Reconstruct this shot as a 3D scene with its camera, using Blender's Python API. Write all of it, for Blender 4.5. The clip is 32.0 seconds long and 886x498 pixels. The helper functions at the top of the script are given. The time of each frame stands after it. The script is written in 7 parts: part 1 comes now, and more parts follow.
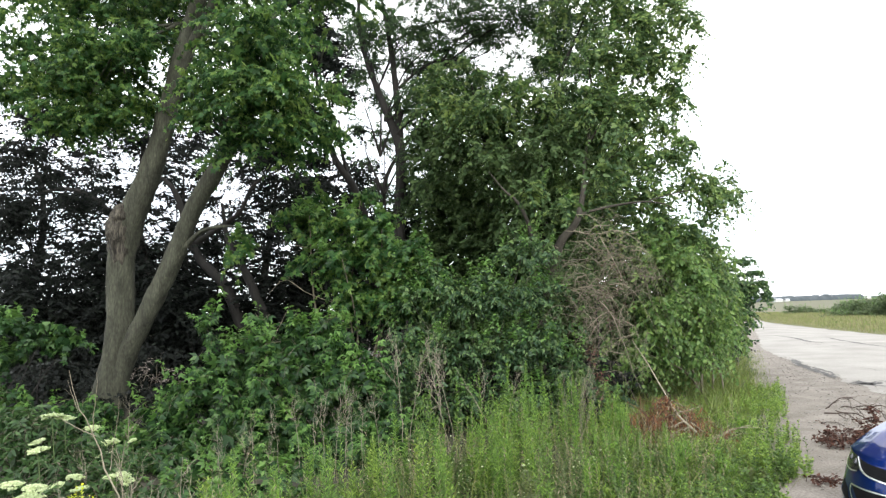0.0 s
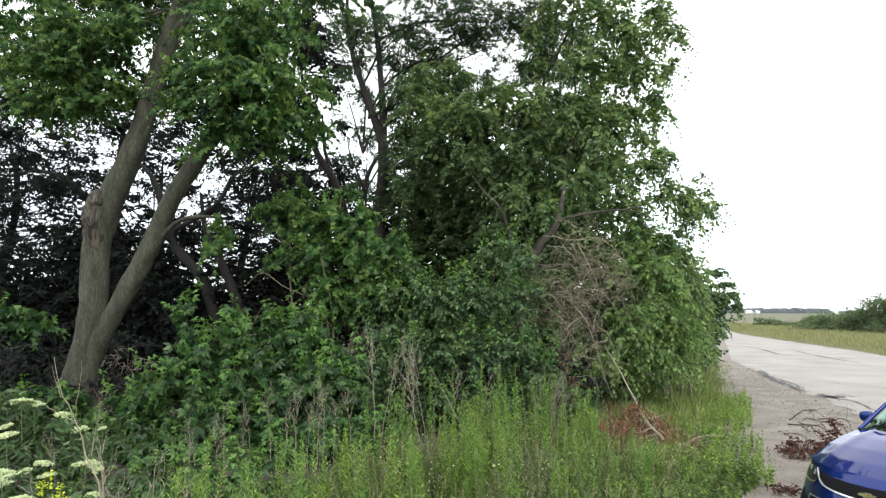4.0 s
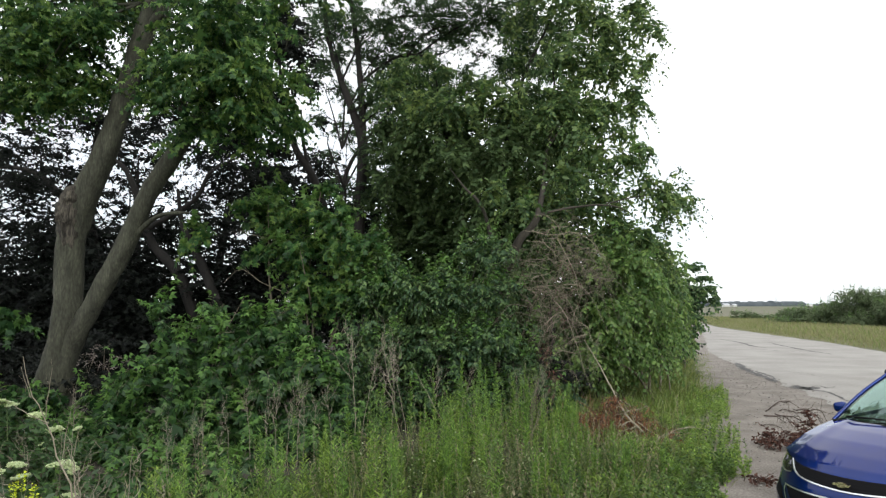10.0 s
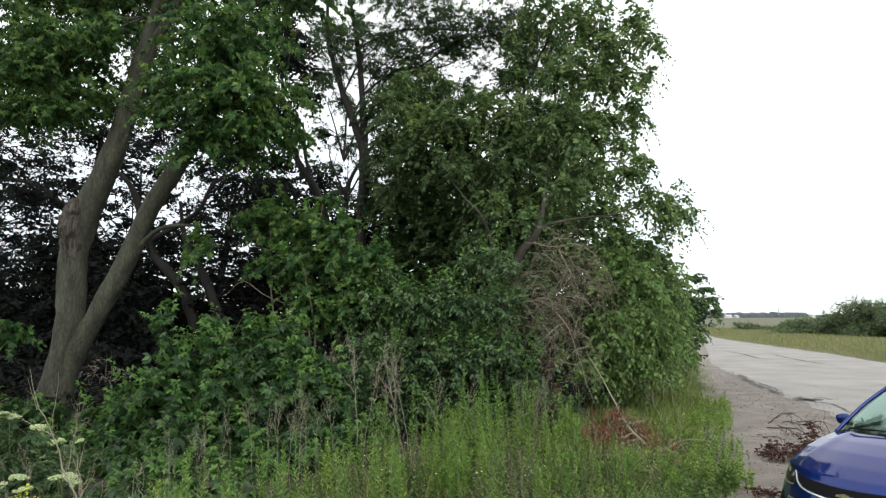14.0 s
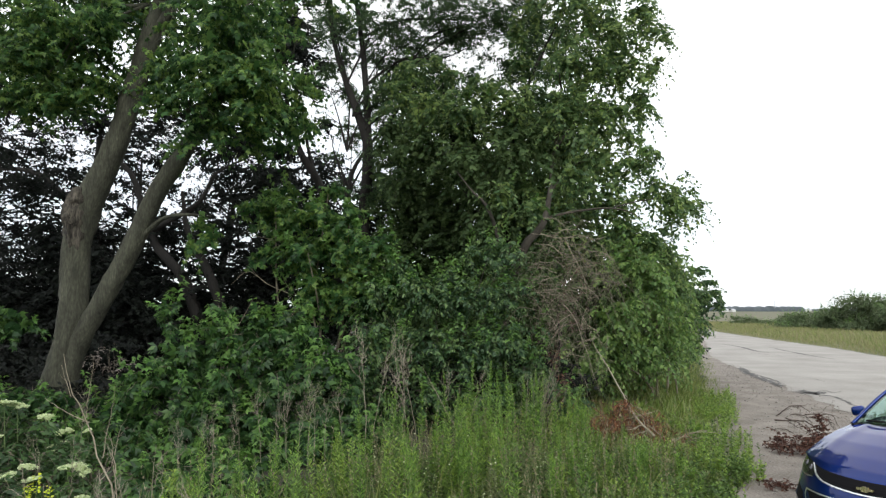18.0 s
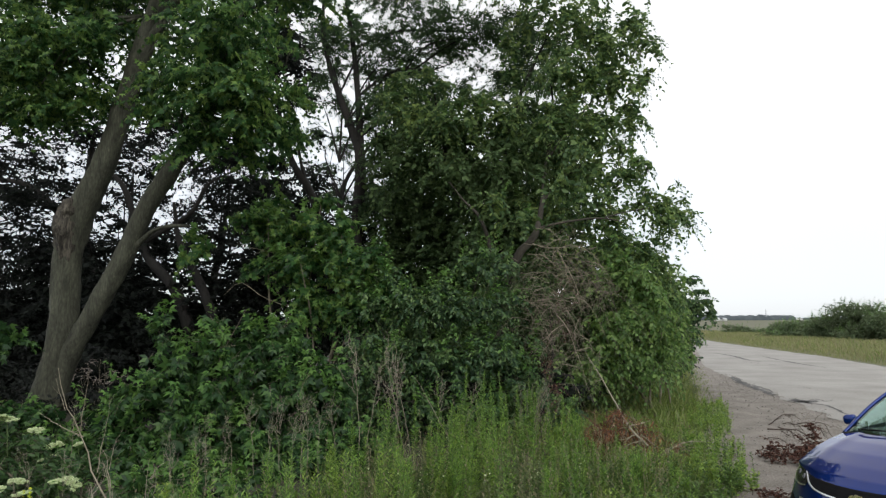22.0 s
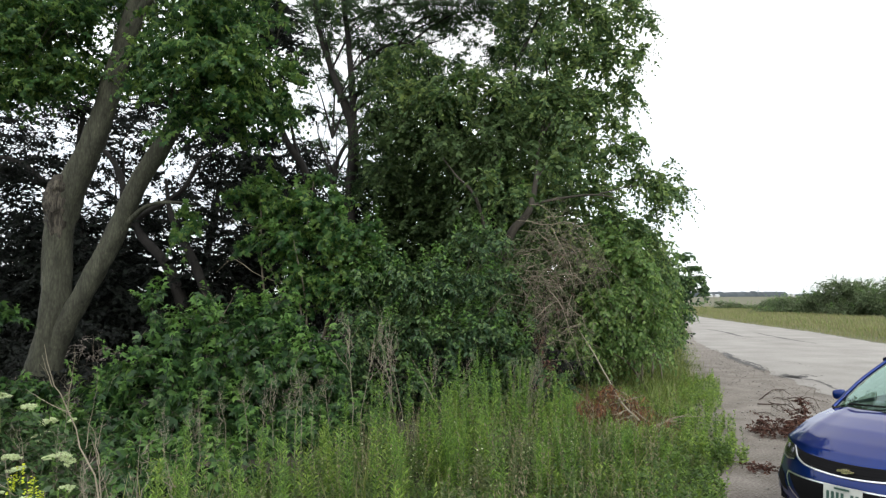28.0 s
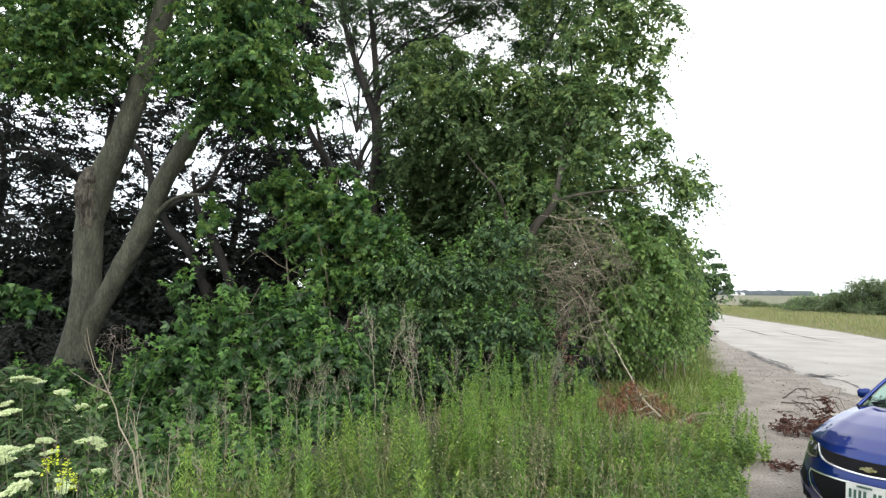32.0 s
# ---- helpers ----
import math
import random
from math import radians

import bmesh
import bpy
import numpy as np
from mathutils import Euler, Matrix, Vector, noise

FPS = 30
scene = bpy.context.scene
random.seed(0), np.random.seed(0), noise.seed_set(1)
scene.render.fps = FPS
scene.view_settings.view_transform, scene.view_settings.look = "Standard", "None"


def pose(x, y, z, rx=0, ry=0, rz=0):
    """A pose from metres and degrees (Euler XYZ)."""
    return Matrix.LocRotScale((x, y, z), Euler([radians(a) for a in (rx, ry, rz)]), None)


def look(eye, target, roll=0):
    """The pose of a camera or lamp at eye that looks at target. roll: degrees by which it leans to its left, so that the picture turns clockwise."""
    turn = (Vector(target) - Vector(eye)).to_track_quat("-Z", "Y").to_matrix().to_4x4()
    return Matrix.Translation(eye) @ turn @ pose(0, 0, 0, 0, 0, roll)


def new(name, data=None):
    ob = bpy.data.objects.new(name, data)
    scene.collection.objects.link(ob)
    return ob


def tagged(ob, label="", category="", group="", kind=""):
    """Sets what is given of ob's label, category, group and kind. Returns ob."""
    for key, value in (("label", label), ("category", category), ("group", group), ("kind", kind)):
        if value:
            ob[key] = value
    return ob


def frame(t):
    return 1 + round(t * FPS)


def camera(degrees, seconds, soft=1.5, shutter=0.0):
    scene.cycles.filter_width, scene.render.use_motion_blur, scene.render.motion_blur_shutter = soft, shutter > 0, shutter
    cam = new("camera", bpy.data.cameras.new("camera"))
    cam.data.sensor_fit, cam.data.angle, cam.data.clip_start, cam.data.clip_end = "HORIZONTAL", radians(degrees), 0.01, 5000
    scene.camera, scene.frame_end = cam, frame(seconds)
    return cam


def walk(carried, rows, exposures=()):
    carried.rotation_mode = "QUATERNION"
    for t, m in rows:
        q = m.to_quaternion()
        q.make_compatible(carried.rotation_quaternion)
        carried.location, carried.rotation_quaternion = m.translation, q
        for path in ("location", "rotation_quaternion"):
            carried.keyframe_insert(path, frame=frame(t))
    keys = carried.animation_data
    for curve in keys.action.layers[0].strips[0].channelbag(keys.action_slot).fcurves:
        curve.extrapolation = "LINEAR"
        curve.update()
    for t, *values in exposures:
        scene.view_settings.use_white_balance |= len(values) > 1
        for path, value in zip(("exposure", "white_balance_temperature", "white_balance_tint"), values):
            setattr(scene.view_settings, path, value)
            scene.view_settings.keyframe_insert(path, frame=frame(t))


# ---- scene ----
FOV = 65.57
CAR_AT, CAR_TURN = (3.115, 5.67, 0), -58
cam = camera(FOV, 32.0, soft=1.3)

# seconds, eye x, y, z, tilt, turn, lean
PATH = [
    (0, 0.018, 0.058, 2.041, 95.353, 4.114, -1.861),
    (0.5, -0.004, 0.004, 2.047, 95.180, 3.735, -0.477),
    (1, 0.013, 0.002, 2.052, 95.319, 3.938, -0.583),
    (1.5, 0.022, -0.001, 2.053, 95.440, 4.223, -0.589),
    (2, 0.004, -0.018, 2.056, 95.446, 4.173, -0.361),
    (2.5, 0.008, 0.004, 2.046, 95.472, 3.912, -0.125),
    (3, 0.002, 0.003, 2.048, 95.505, 3.309, 0.032),
    (3.5, -0.005, -0.010, 2.052, 95.427, 2.645, 0.249),
    (5.5, 0.003, -0.022, 2.047, 94.649, 1.690, 0.471),
    (6, -0.001, -0.024, 2.044, 94.593, 1.296, 0.627),
    (6.5, -0.003, -0.020, 2.046, 94.573, 0.909, 0.522),
    (7, 0.002, -0.017, 2.046, 94.583, 0.609, 0.317),
    (7.5, 0.004, -0.007, 2.046, 94.670, 0.249, 0.283),
    (8, 0.005, -0.013, 2.051, 94.764, 0.092, 0.180),
    (8.5, 0.005, -0.010, 2.051, 94.796, -0.017, 0.112),
    (9, 0.000, -0.000, 2.050, 94.759, 0.000, 0.023),
    (9.5, -0.002, 0.003, 2.053, 94.736, 0.333, -0.059),
    (10, 0.006, 0.001, 2.051, 94.884, 0.620, -0.073),
    (10.5, 0.008, -0.001, 2.052, 95.027, 0.651, -0.041),
    (11, 0.010, -0.005, 2.058, 95.215, 0.582, -0.055),
    (11.5, 0.007, -0.011, 2.058, 95.365, 0.626, -0.075),
    (12, 0.004, -0.008, 2.051, 95.509, 0.653, -0.105),
    (12.5, 0.000, -0.003, 2.052, 95.574, 0.710, -0.136),
    (13, 0.006, -0.016, 2.058, 95.719, 0.768, -0.144),
    (13.5, 0.008, -0.017, 2.059, 95.803, 0.787, -0.189),
    (14, 0.002, -0.027, 2.054, 95.844, 0.741, -0.144),
    (14.5, -0.002, -0.034, 2.057, 95.861, 0.797, -0.063),
    (16.5, -0.108, -0.076, 2.059, 95.405, 0.330, 0.252),
    (17, -0.064, 0.060, 2.038, 95.292, 0.201, 0.324),
    (17.5, -0.092, 0.118, 2.031, 95.242, 0.392, -0.109),
    (18, -0.169, 0.048, 2.030, 95.221, 0.521, 0.114),
    (18.5, -0.205, 0.033, 2.041, 95.091, 0.485, 0.289),
    (19, -0.204, 0.032, 2.038, 95.097, 0.304, 0.475),
    (19.5, -0.209, 0.023, 2.041, 95.126, 0.119, 0.279),
    (20, -0.192, 0.040, 2.040, 95.291, 0.372, -0.043),
    (20.5, -0.191, 0.043, 2.036, 95.390, 0.798, -0.705),
    (21, -0.191, 0.042, 2.035, 95.641, 0.674, -0.129),
    (21.5, -0.184, 0.034, 2.036, 95.871, 0.318, -0.109),
    (22, -0.180, 0.035, 2.036, 96.060, -0.129, -0.137),
    (22.5, -0.181, 0.025, 2.038, 96.216, -0.548, -0.171),
    (23, -0.183, 0.024, 2.033, 96.233, -0.933, -0.084),
    (23.5, -0.178, 0.022, 2.033, 96.063, -1.202, -0.023),
    (24, -0.168, 0.019, 2.030, 95.809, -1.515, -0.108),
    (24.5, -0.172, 0.021, 2.028, 95.639, -1.778, -0.136),
    (25, -0.172, 0.020, 2.033, 95.410, -1.997, -0.106),
    (25.5, -0.170, 0.019, 2.027, 95.301, -2.043, -0.126),
    (27.5, -0.185, 0.046, 2.027, 94.098, -1.581, -0.382),
    (28, -0.165, 0.059, 2.033, 94.135, -0.600, -0.192),
    (28.5, -0.174, 0.035, 2.024, 94.067, 1.152, -0.011),
    (29, -0.176, 0.002, 2.024, 93.938, 0.712, 0.240),
    (29.5, -0.178, -0.008, 2.026, 93.924, 0.582, 0.530),
    (30, -0.174, -0.002, 2.024, 93.940, 0.917, 0.450),
    (30.5, -0.172, 0.003, 2.022, 93.911, 1.166, 0.465),
    (31, -0.171, -0.001, 2.020, 93.822, 1.339, 0.428),
    (31.5, -0.174, -0.002, 2.022, 93.727, 1.213, 0.476),
    (32, -0.177, -0.007, 2.015, 93.708, 1.233, 0.512),
]
EXPOSURE = [(0.0, 0.15), (2.0, 0.15), (3.0, 0.02), (3.5, -0.03), (6.0, -0.21), (8.0, -0.48), (10.0, -0.56), (17.0, -0.55), (19.0, -0.49), (21.0, -0.54), (22.0, -0.9), (24.0, -0.89), (25.5, -0.89), (27.5, -0.71), (28.0, -0.50), (28.6, -0.16), (29.0, -0.01), (32.0, -0.01)]


def carried_pose(x, y, z, tilt, turn, lean):
    return Matrix.Translation((x, y, z)) @ pose(0, 0, 0, 0, 0, turn) @ pose(0, 0, 0, tilt) @ pose(0, 0, 0, 0, 0, lean)


walk(cam, [(r[0], carried_pose(*r[1:])) for r in PATH], EXPOSURE)

# ---------------------------------------------------------------- light
SKY_LOW, SKY_HIGH = 1.6, 2.2
world = bpy.data.worlds.new("overcast_sky")
scene.world = world
world.use_nodes = True
wn, wl = world.node_tree.nodes, world.node_tree.links
wn.clear()
w_out = wn.new("ShaderNodeOutputWorld")
sky = wn.new("ShaderNodeTexSky")
sky.sky_type, sky.sun_disc = "NISHITA", False
sky.sun_elevation, sky.sun_rotation = radians(41), radians(200)
sky_bg = wn.new("ShaderNodeBackground")
sky_bg.inputs["Strength"].default_value = 0.06
wl.new(sky.outputs[0], sky_bg.inputs[0])
cloud = wn.new("ShaderNodeTexNoise")
cloud.inputs["Scale"].default_value = 1.6
cloud.inputs["Detail"].default_value = 4
cloud_ramp = wn.new("ShaderNodeValToRGB")
cloud_ramp.color_ramp.elements[0].position, cloud_ramp.color_ramp.elements[1].position = 0.3, 0.75
cloud_ramp.color_ramp.elements[0].color = (0.88, 0.9, 0.925, 1)
cloud_ramp.color_ramp.elements[1].color = (1.0, 0.985, 0.96, 1)
cloud_bg = wn.new("ShaderNodeBackground")
w_co = wn.new("ShaderNodeTexCoord")
w_xyz = wn.new("ShaderNodeSeparateXYZ")
wl.new(w_co.outputs["Generated"], w_xyz.inputs[0])
rise = wn.new("ShaderNodeMapRange")
rise.interpolation_type = "SMOOTHSTEP"
rise.inputs["From Min"].default_value, rise.inputs["From Max"].default_value = -0.05, 0.38
wl.new(w_xyz.outputs["Z"], rise.inputs["Value"])
lift = wn.new("ShaderNodeMapRange")
lift.inputs["To Min"].default_value, lift.inputs["To Max"].default_value = SKY_LOW, SKY_HIGH
wl.new(rise.outputs[0], lift.inputs["Value"])
wl.new(lift.outputs[0], cloud_bg.inputs["Strength"])
haze = wn.new("ShaderNodeMix")
haze.data_type, haze.blend_type = "RGBA", "MULTIPLY"
haze_tint = wn.new("ShaderNodeMix")
haze_tint.data_type = "RGBA"
haze_tint.inputs["A"].default_value, haze_tint.inputs["B"].default_value = (0.93, 0.965, 1.03, 1), (1, 1, 1, 1)
wl.new(rise.outputs[0], haze_tint.inputs["Factor"])
wl.new(w_co.outputs["Generated"], cloud.inputs["Vector"])
wl.new(cloud.outputs["Fac"], cloud_ramp.inputs[0])
haze.inputs["Factor"].default_value = 1.0
wl.new(cloud_ramp.outputs[0], haze.inputs["A"])
wl.new(haze_tint.outputs["Result"], haze.inputs["B"])
wl.new(haze.outputs["Result"], cloud_bg.inputs[0])
w_add = wn.new("ShaderNodeAddShader")
wl.new(sky_bg.outputs[0], w_add.inputs[0])
wl.new(cloud_bg.outputs[0], w_add.inputs[1])
wl.new(w_add.outputs[0], w_out.inputs[0])

sun = new("sun", bpy.data.lights.new("sun", "SUN"))
sun.data.energy, sun.data.angle, sun.data.color = 2.3, radians(35), (1.0, 0.97, 0.92)
sun.matrix_world = look((18, -38, 45), (0, 10, 0))


# ---------------------------------------------------------------- materials
def material(name):
    m = bpy.data.materials.new(name)
    m.use_nodes = True
    nodes, links = m.node_tree.nodes, m.node_tree.links
    return m, nodes, links, nodes["Principled BSDF"]


def ramp_node(nodes, stops):
    r = nodes.new("ShaderNodeValToRGB")
    e = r.color_ramp.elements
    e[0].position, e[0].color = stops[0][0], (*stops[0][1], 1)
    e[1].position, e[1].color = stops[-1][0], (*stops[-1][1], 1)
    for p, c in stops[1:-1]:
        n = e.new(p)
        n.color = (*c, 1)
    return r


def surface(name, stops, scale=4.0, rough=0.8, bump=0.3, fine=40.0, metal=0.0, stretch=(1, 1, 1), coat=0.0, patch=0.6, spec=0.5):
    """A two-scale noise surface: broad patches and fine grain."""
    m, nodes, links, bsdf = material(name)
    co = nodes.new("ShaderNodeTexCoord")
    mp = nodes.new("ShaderNodeMapping")
    mp.inputs["Scale"].default_value = stretch
    links.new(co.outputs["Object"], mp.inputs[0])
    a, b = nodes.new("ShaderNodeTexNoise"), nodes.new("ShaderNodeTexNoise")
    a.inputs["Scale"].default_value, a.inputs["Detail"].default_value = scale, 5
    b.inputs["Scale"].default_value, b.inputs["Detail"].default_value = fine, 4
    for n in (a, b):
        links.new(mp.outputs[0], n.inputs["Vector"])
    mix = nodes.new("ShaderNodeMix")
    mix.inputs["Factor"].default_value = 1 - patch
    links.new(a.outputs["Fac"], mix.inputs["A"])
    links.new(b.outputs["Fac"], mix.inputs["B"])
    r = ramp_node(nodes, stops)
    links.new(mix.outputs["Result"], r.inputs[0])
    links.new(r.outputs[0], bsdf.inputs["Base Color"])
    bsdf.inputs["Roughness"].default_value, bsdf.inputs["Metallic"].default_value = rough, metal
    bsdf.inputs["Coat Weight"].default_value = coat
    bsdf.inputs["Specular IOR Level"].default_value = spec
    if bump:
        bp = nodes.new("ShaderNodeBump")
        bp.inputs["Strength"].default_value, bp.inputs["Distance"].default_value = bump, 0.02
        links.new(mix.outputs["Result"], bp.inputs["Height"])
        links.new(bp.outputs[0], bsdf.inputs["Normal"])
    return m


LEAF_TONE = (0.85, 0.745, 0.89)


def leaf_material(name, dark, mid, light, gloss=0.38, through_light=0.3, patch=1.2, spec=0.32):
    """Leaves that differ one by one and in patches, and let some light through."""
    m, nodes, links, bsdf = material(name)
    geo = nodes.new("ShaderNodeNewGeometry")
    co = nodes.new("ShaderNodeTexCoord")
    a = nodes.new("ShaderNodeTexNoise")
    a.inputs["Scale"].default_value, a.inputs["Detail"].default_value = patch, 3
    links.new(co.outputs["Object"], a.inputs["Vector"])
    mix = nodes.new("ShaderNodeMix")
    mix.inputs["Factor"].default_value = 0.5
    links.new(geo.outputs["Random Per Island"], mix.inputs["A"])
    links.new(a.outputs["Fac"], mix.inputs["B"])
    r = ramp_node(nodes, [(p, tuple(k * v for k, v in zip(LEAF_TONE, c))) for p, c in ((0.2, dark), (0.5, mid), (0.85, light))])
    links.new(mix.outputs["Result"], r.inputs[0])
    links.new(r.outputs[0], bsdf.inputs["Base Color"])
    bsdf.inputs["Roughness"].default_value = gloss
    bsdf.inputs["Specular IOR Level"].default_value = spec
    tr = nodes.new("ShaderNodeBsdfTranslucent")
    hs = nodes.new("ShaderNodeHueSaturation")
    hs.inputs["Hue"].default_value, hs.inputs["Value"].default_value = 0.48, 1.3
    links.new(r.outputs[0], hs.inputs["Color"])
    links.new(hs.outputs[0], tr.inputs["Color"])
    ms = nodes.new("ShaderNodeMixShader")
    ms.inputs[0].default_value = through_light
    links.new(bsdf.outputs[0], ms.inputs[1])
    links.new(tr.outputs[0], ms.inputs[2])
    links.new(ms.outputs[0], nodes["Material Output"].inputs[0])
    return m


MAPLE = leaf_material("maple_leaf", (0.015, 0.054, 0.018), (0.062, 0.176, 0.042), (0.24, 0.42, 0.084), through_light=0.48, patch=0.9, spec=0.2)
# Near-black leaf colour: the deep shade of the background is put into it.
SHADE = leaf_material("shade_darkened_leaf", (0.011, 0.015, 0.012), (0.0185, 0.0255, 0.0185), (0.029, 0.043, 0.026), gloss=0.6, through_light=0.2, spec=0.12)
# Dimmed greens: shade inside the mulberry crown and thicket is put into the colour.
DIM = leaf_material("shaded_inner_leaf", (0.038, 0.086, 0.028), (0.082, 0.16, 0.05), (0.155, 0.265, 0.08), gloss=0.6, spec=0.2, through_light=0.4)
LOCUST = leaf_material("fine_leaf", (0.036, 0.088, 0.036), (0.075, 0.165, 0.06), (0.145, 0.27, 0.085), through_light=0.55)
MULBERRY = leaf_material("mulberry_leaf", (0.042, 0.112, 0.038), (0.122, 0.244, 0.076), (0.34, 0.53, 0.135), through_light=0.5, spec=0.3)
# Darker copy of the maple leaf: shade in the low bushes put into colour.
SHADED_SEEDLING = leaf_material("shaded_seedling_leaf", (0.012, 0.038, 0.012), (0.037, 0.108, 0.028), (0.13, 0.285, 0.06), through_light=0.35, patch=2.4, spec=0.25)
THICKET = leaf_material("thicket_leaf", (0.022, 0.064, 0.026), (0.067, 0.16, 0.053), (0.22, 0.385, 0.106), through_light=0.36, patch=2.0)
DROOP = leaf_material("drooping_leaf", (0.06, 0.145, 0.04), (0.145, 0.3, 0.072), (0.3, 0.5, 0.12), through_light=0.48)
ELDER = leaf_material("elder_leaf", (0.022, 0.06, 0.018), (0.05, 0.122, 0.034), (0.1, 0.21, 0.055), through_light=0.35)
WEED = leaf_material("weed_leaf", (0.06, 0.152, 0.028), (0.158, 0.352, 0.052), (0.335, 0.61, 0.095), through_light=0.42, patch=1.8)
LIME = leaf_material("young_weed_leaf", (0.075, 0.165, 0.028), (0.188, 0.38, 0.056), (0.39, 0.61, 0.108), through_light=0.42, patch=1.8)
TIP = leaf_material("young_tip_leaf", (0.07, 0.19, 0.035), (0.12, 0.29, 0.055), (0.2, 0.4, 0.085), through_light=0.42)
# Weed green darkened to stand in for shade between the taller stems.
SHADED_LOW_WEED = leaf_material("shaded_ground_weed_leaf", (0.03, 0.075, 0.018), (0.075, 0.17, 0.03), (0.165, 0.32, 0.055), through_light=0.4, patch=4.0)
GREY_WEED = leaf_material("grey_weed_leaf", (0.1, 0.155, 0.055), (0.175, 0.245, 0.085), (0.27, 0.345, 0.13), through_light=0.35)
GRASS = leaf_material("grass_blade", (0.08, 0.15, 0.03), (0.16, 0.26, 0.055), (0.3, 0.38, 0.11), through_light=0.4)
STRAW = leaf_material("straw_grass", (0.12, 0.16, 0.05), (0.21, 0.24, 0.085), (0.34, 0.34, 0.15), through_light=0.3, patch=0.2)
SEED = leaf_material("seed_head", (0.2, 0.19, 0.1), (0.33, 0.315, 0.17), (0.45, 0.45, 0.27), gloss=0.8)
FAR_LEAF = leaf_material("far_bush_leaf", (0.07, 0.125, 0.055), (0.125, 0.2, 0.08), (0.2, 0.3, 0.115), gloss=0.7, patch=0.25)
RUST = leaf_material("dead_leaf", (0.11, 0.055, 0.022), (0.23, 0.115, 0.046), (0.37, 0.21, 0.085), gloss=0.8, through_light=0.1)
BROWN_LEAF = leaf_material("withered_leaf", (0.04, 0.02, 0.012), (0.09, 0.044, 0.025), (0.17, 0.095, 0.052), gloss=0.8, through_light=0.1)
# Pale colour standing in for lit ground beyond the trees.
GAP_FLECK = leaf_material("gap_fleck_leaf", (0.24, 0.24, 0.18), (0.4, 0.39, 0.3), (0.56, 0.55, 0.43), gloss=0.8, through_light=0.2)
PETAL = leaf_material("white_petal", (0.42, 0.58, 0.25), (0.61, 0.81, 0.39), (0.8, 1.0, 0.56), gloss=0.8, patch=6.0)
YELLOW = leaf_material("yellow_petal", (0.5, 0.66, 0.03), (0.62, 0.84, 0.05), (0.7, 0.95, 0.1), gloss=0.7)
BARK = surface("grey_bark", [(0.3, (0.013, 0.014, 0.009)), (0.47, (0.039, 0.041, 0.027)), (0.6, (0.068, 0.071, 0.048)), (0.74, (0.15, 0.153, 0.11))], 5, 0.92, 1.0, 34, stretch=(1, 1, 0.28), patch=0.5)
# Near-black bark: backlight and deep shade are put into its colour.
SHADED_BARK = surface("shade_darkened_bark", [(0.3, (0.011, 0.01, 0.009)), (0.7, (0.036, 0.032, 0.028))], 4, 0.9, 0.9, 22, stretch=(1, 1, 0.2))
WOUND = surface("weathered_wound_wood", [(0.4, (0.012, 0.01, 0.007)), (0.5, (0.046, 0.041, 0.031)), (0.68, (0.135, 0.12, 0.092))], 14, 0.9, 1.0, 36, stretch=(1, 1, 0.14), patch=0.5)
TWIG = surface("dead_grey_wood", [(0.3, (0.085, 0.07, 0.05)), (0.7, (0.225, 0.194, 0.143))], 6, 0.9, 0.4, 60)
PALE_TWIG = surface("bleached_dead_wood", [(0.3, (0.17, 0.145, 0.1)), (0.7, (0.36, 0.32, 0.24))], 6, 0.9, 0.4, 60)
STALK = surface("dry_stalk", [(0.3, (0.14, 0.12, 0.088)), (0.7, (0.36, 0.32, 0.245))], 6, 0.9, 0.3, 60)
STEM = surface("green_stem", [(0.3, (0.06, 0.1, 0.03)), (0.7, (0.14, 0.19, 0.07))], 8, 0.7, 0.2, 60)
LIVE_BARK = surface("brown_branch_bark", [(0.3, (0.022, 0.019, 0.014)), (0.7, (0.068, 0.06, 0.045))], 5, 0.9, 0.6, 30, stretch=(1, 1, 0.3))
RUST_TWIG = surface("rust_brown_twig", [(0.3, (0.075, 0.032, 0.018)), (0.7, (0.2, 0.095, 0.05))], 6, 0.9, 0.4, 60)
BROWN_TWIG = surface("dark_fallen_twig", [(0.3, (0.03, 0.022, 0.018)), (0.7, (0.11, 0.08, 0.065))], 6, 0.9, 0.4, 60)
SOIL = surface("soil_and_litter", [(0.25, (0.014, 0.013, 0.008)), (0.5, (0.028, 0.026, 0.015)), (0.75, (0.058, 0.05, 0.028))], 0.7, 0.95, 0.8, 9)
CONCRETE = surface("worn_pale_concrete", [(0.25, (0.165, 0.152, 0.134)), (0.42, (0.225, 0.212, 0.19)), (0.55, (0.275, 0.262, 0.238)), (0.75, (0.345, 0.33, 0.3))], 0.55, 0.9, 0.3, 14, patch=0.6)
GRAVEL = surface("brown_gravel", [(0.3, (0.06, 0.051, 0.042)), (0.47, (0.16, 0.14, 0.118)), (0.7, (0.3, 0.275, 0.24))], 1.6, 0.95, 1.0, 34, patch=0.42)
STONE = surface("loose_stone", [(0.3, (0.15, 0.135, 0.12)), (0.7, (0.34, 0.32, 0.285))], 6, 0.9, 0.4, 40)
TAR = surface("tar_and_dirt", [(0.3, (0.035, 0.033, 0.031)), (0.7, (0.1, 0.095, 0.09))], 3, 0.85, 0.4, 40)
FIELD = surface("low_crop_field", [(0.3, (0.07, 0.08, 0.038)), (0.5, (0.1, 0.1, 0.055)), (0.7, (0.135, 0.122, 0.072))], 0.02, 0.95, 0.0, 0.4)
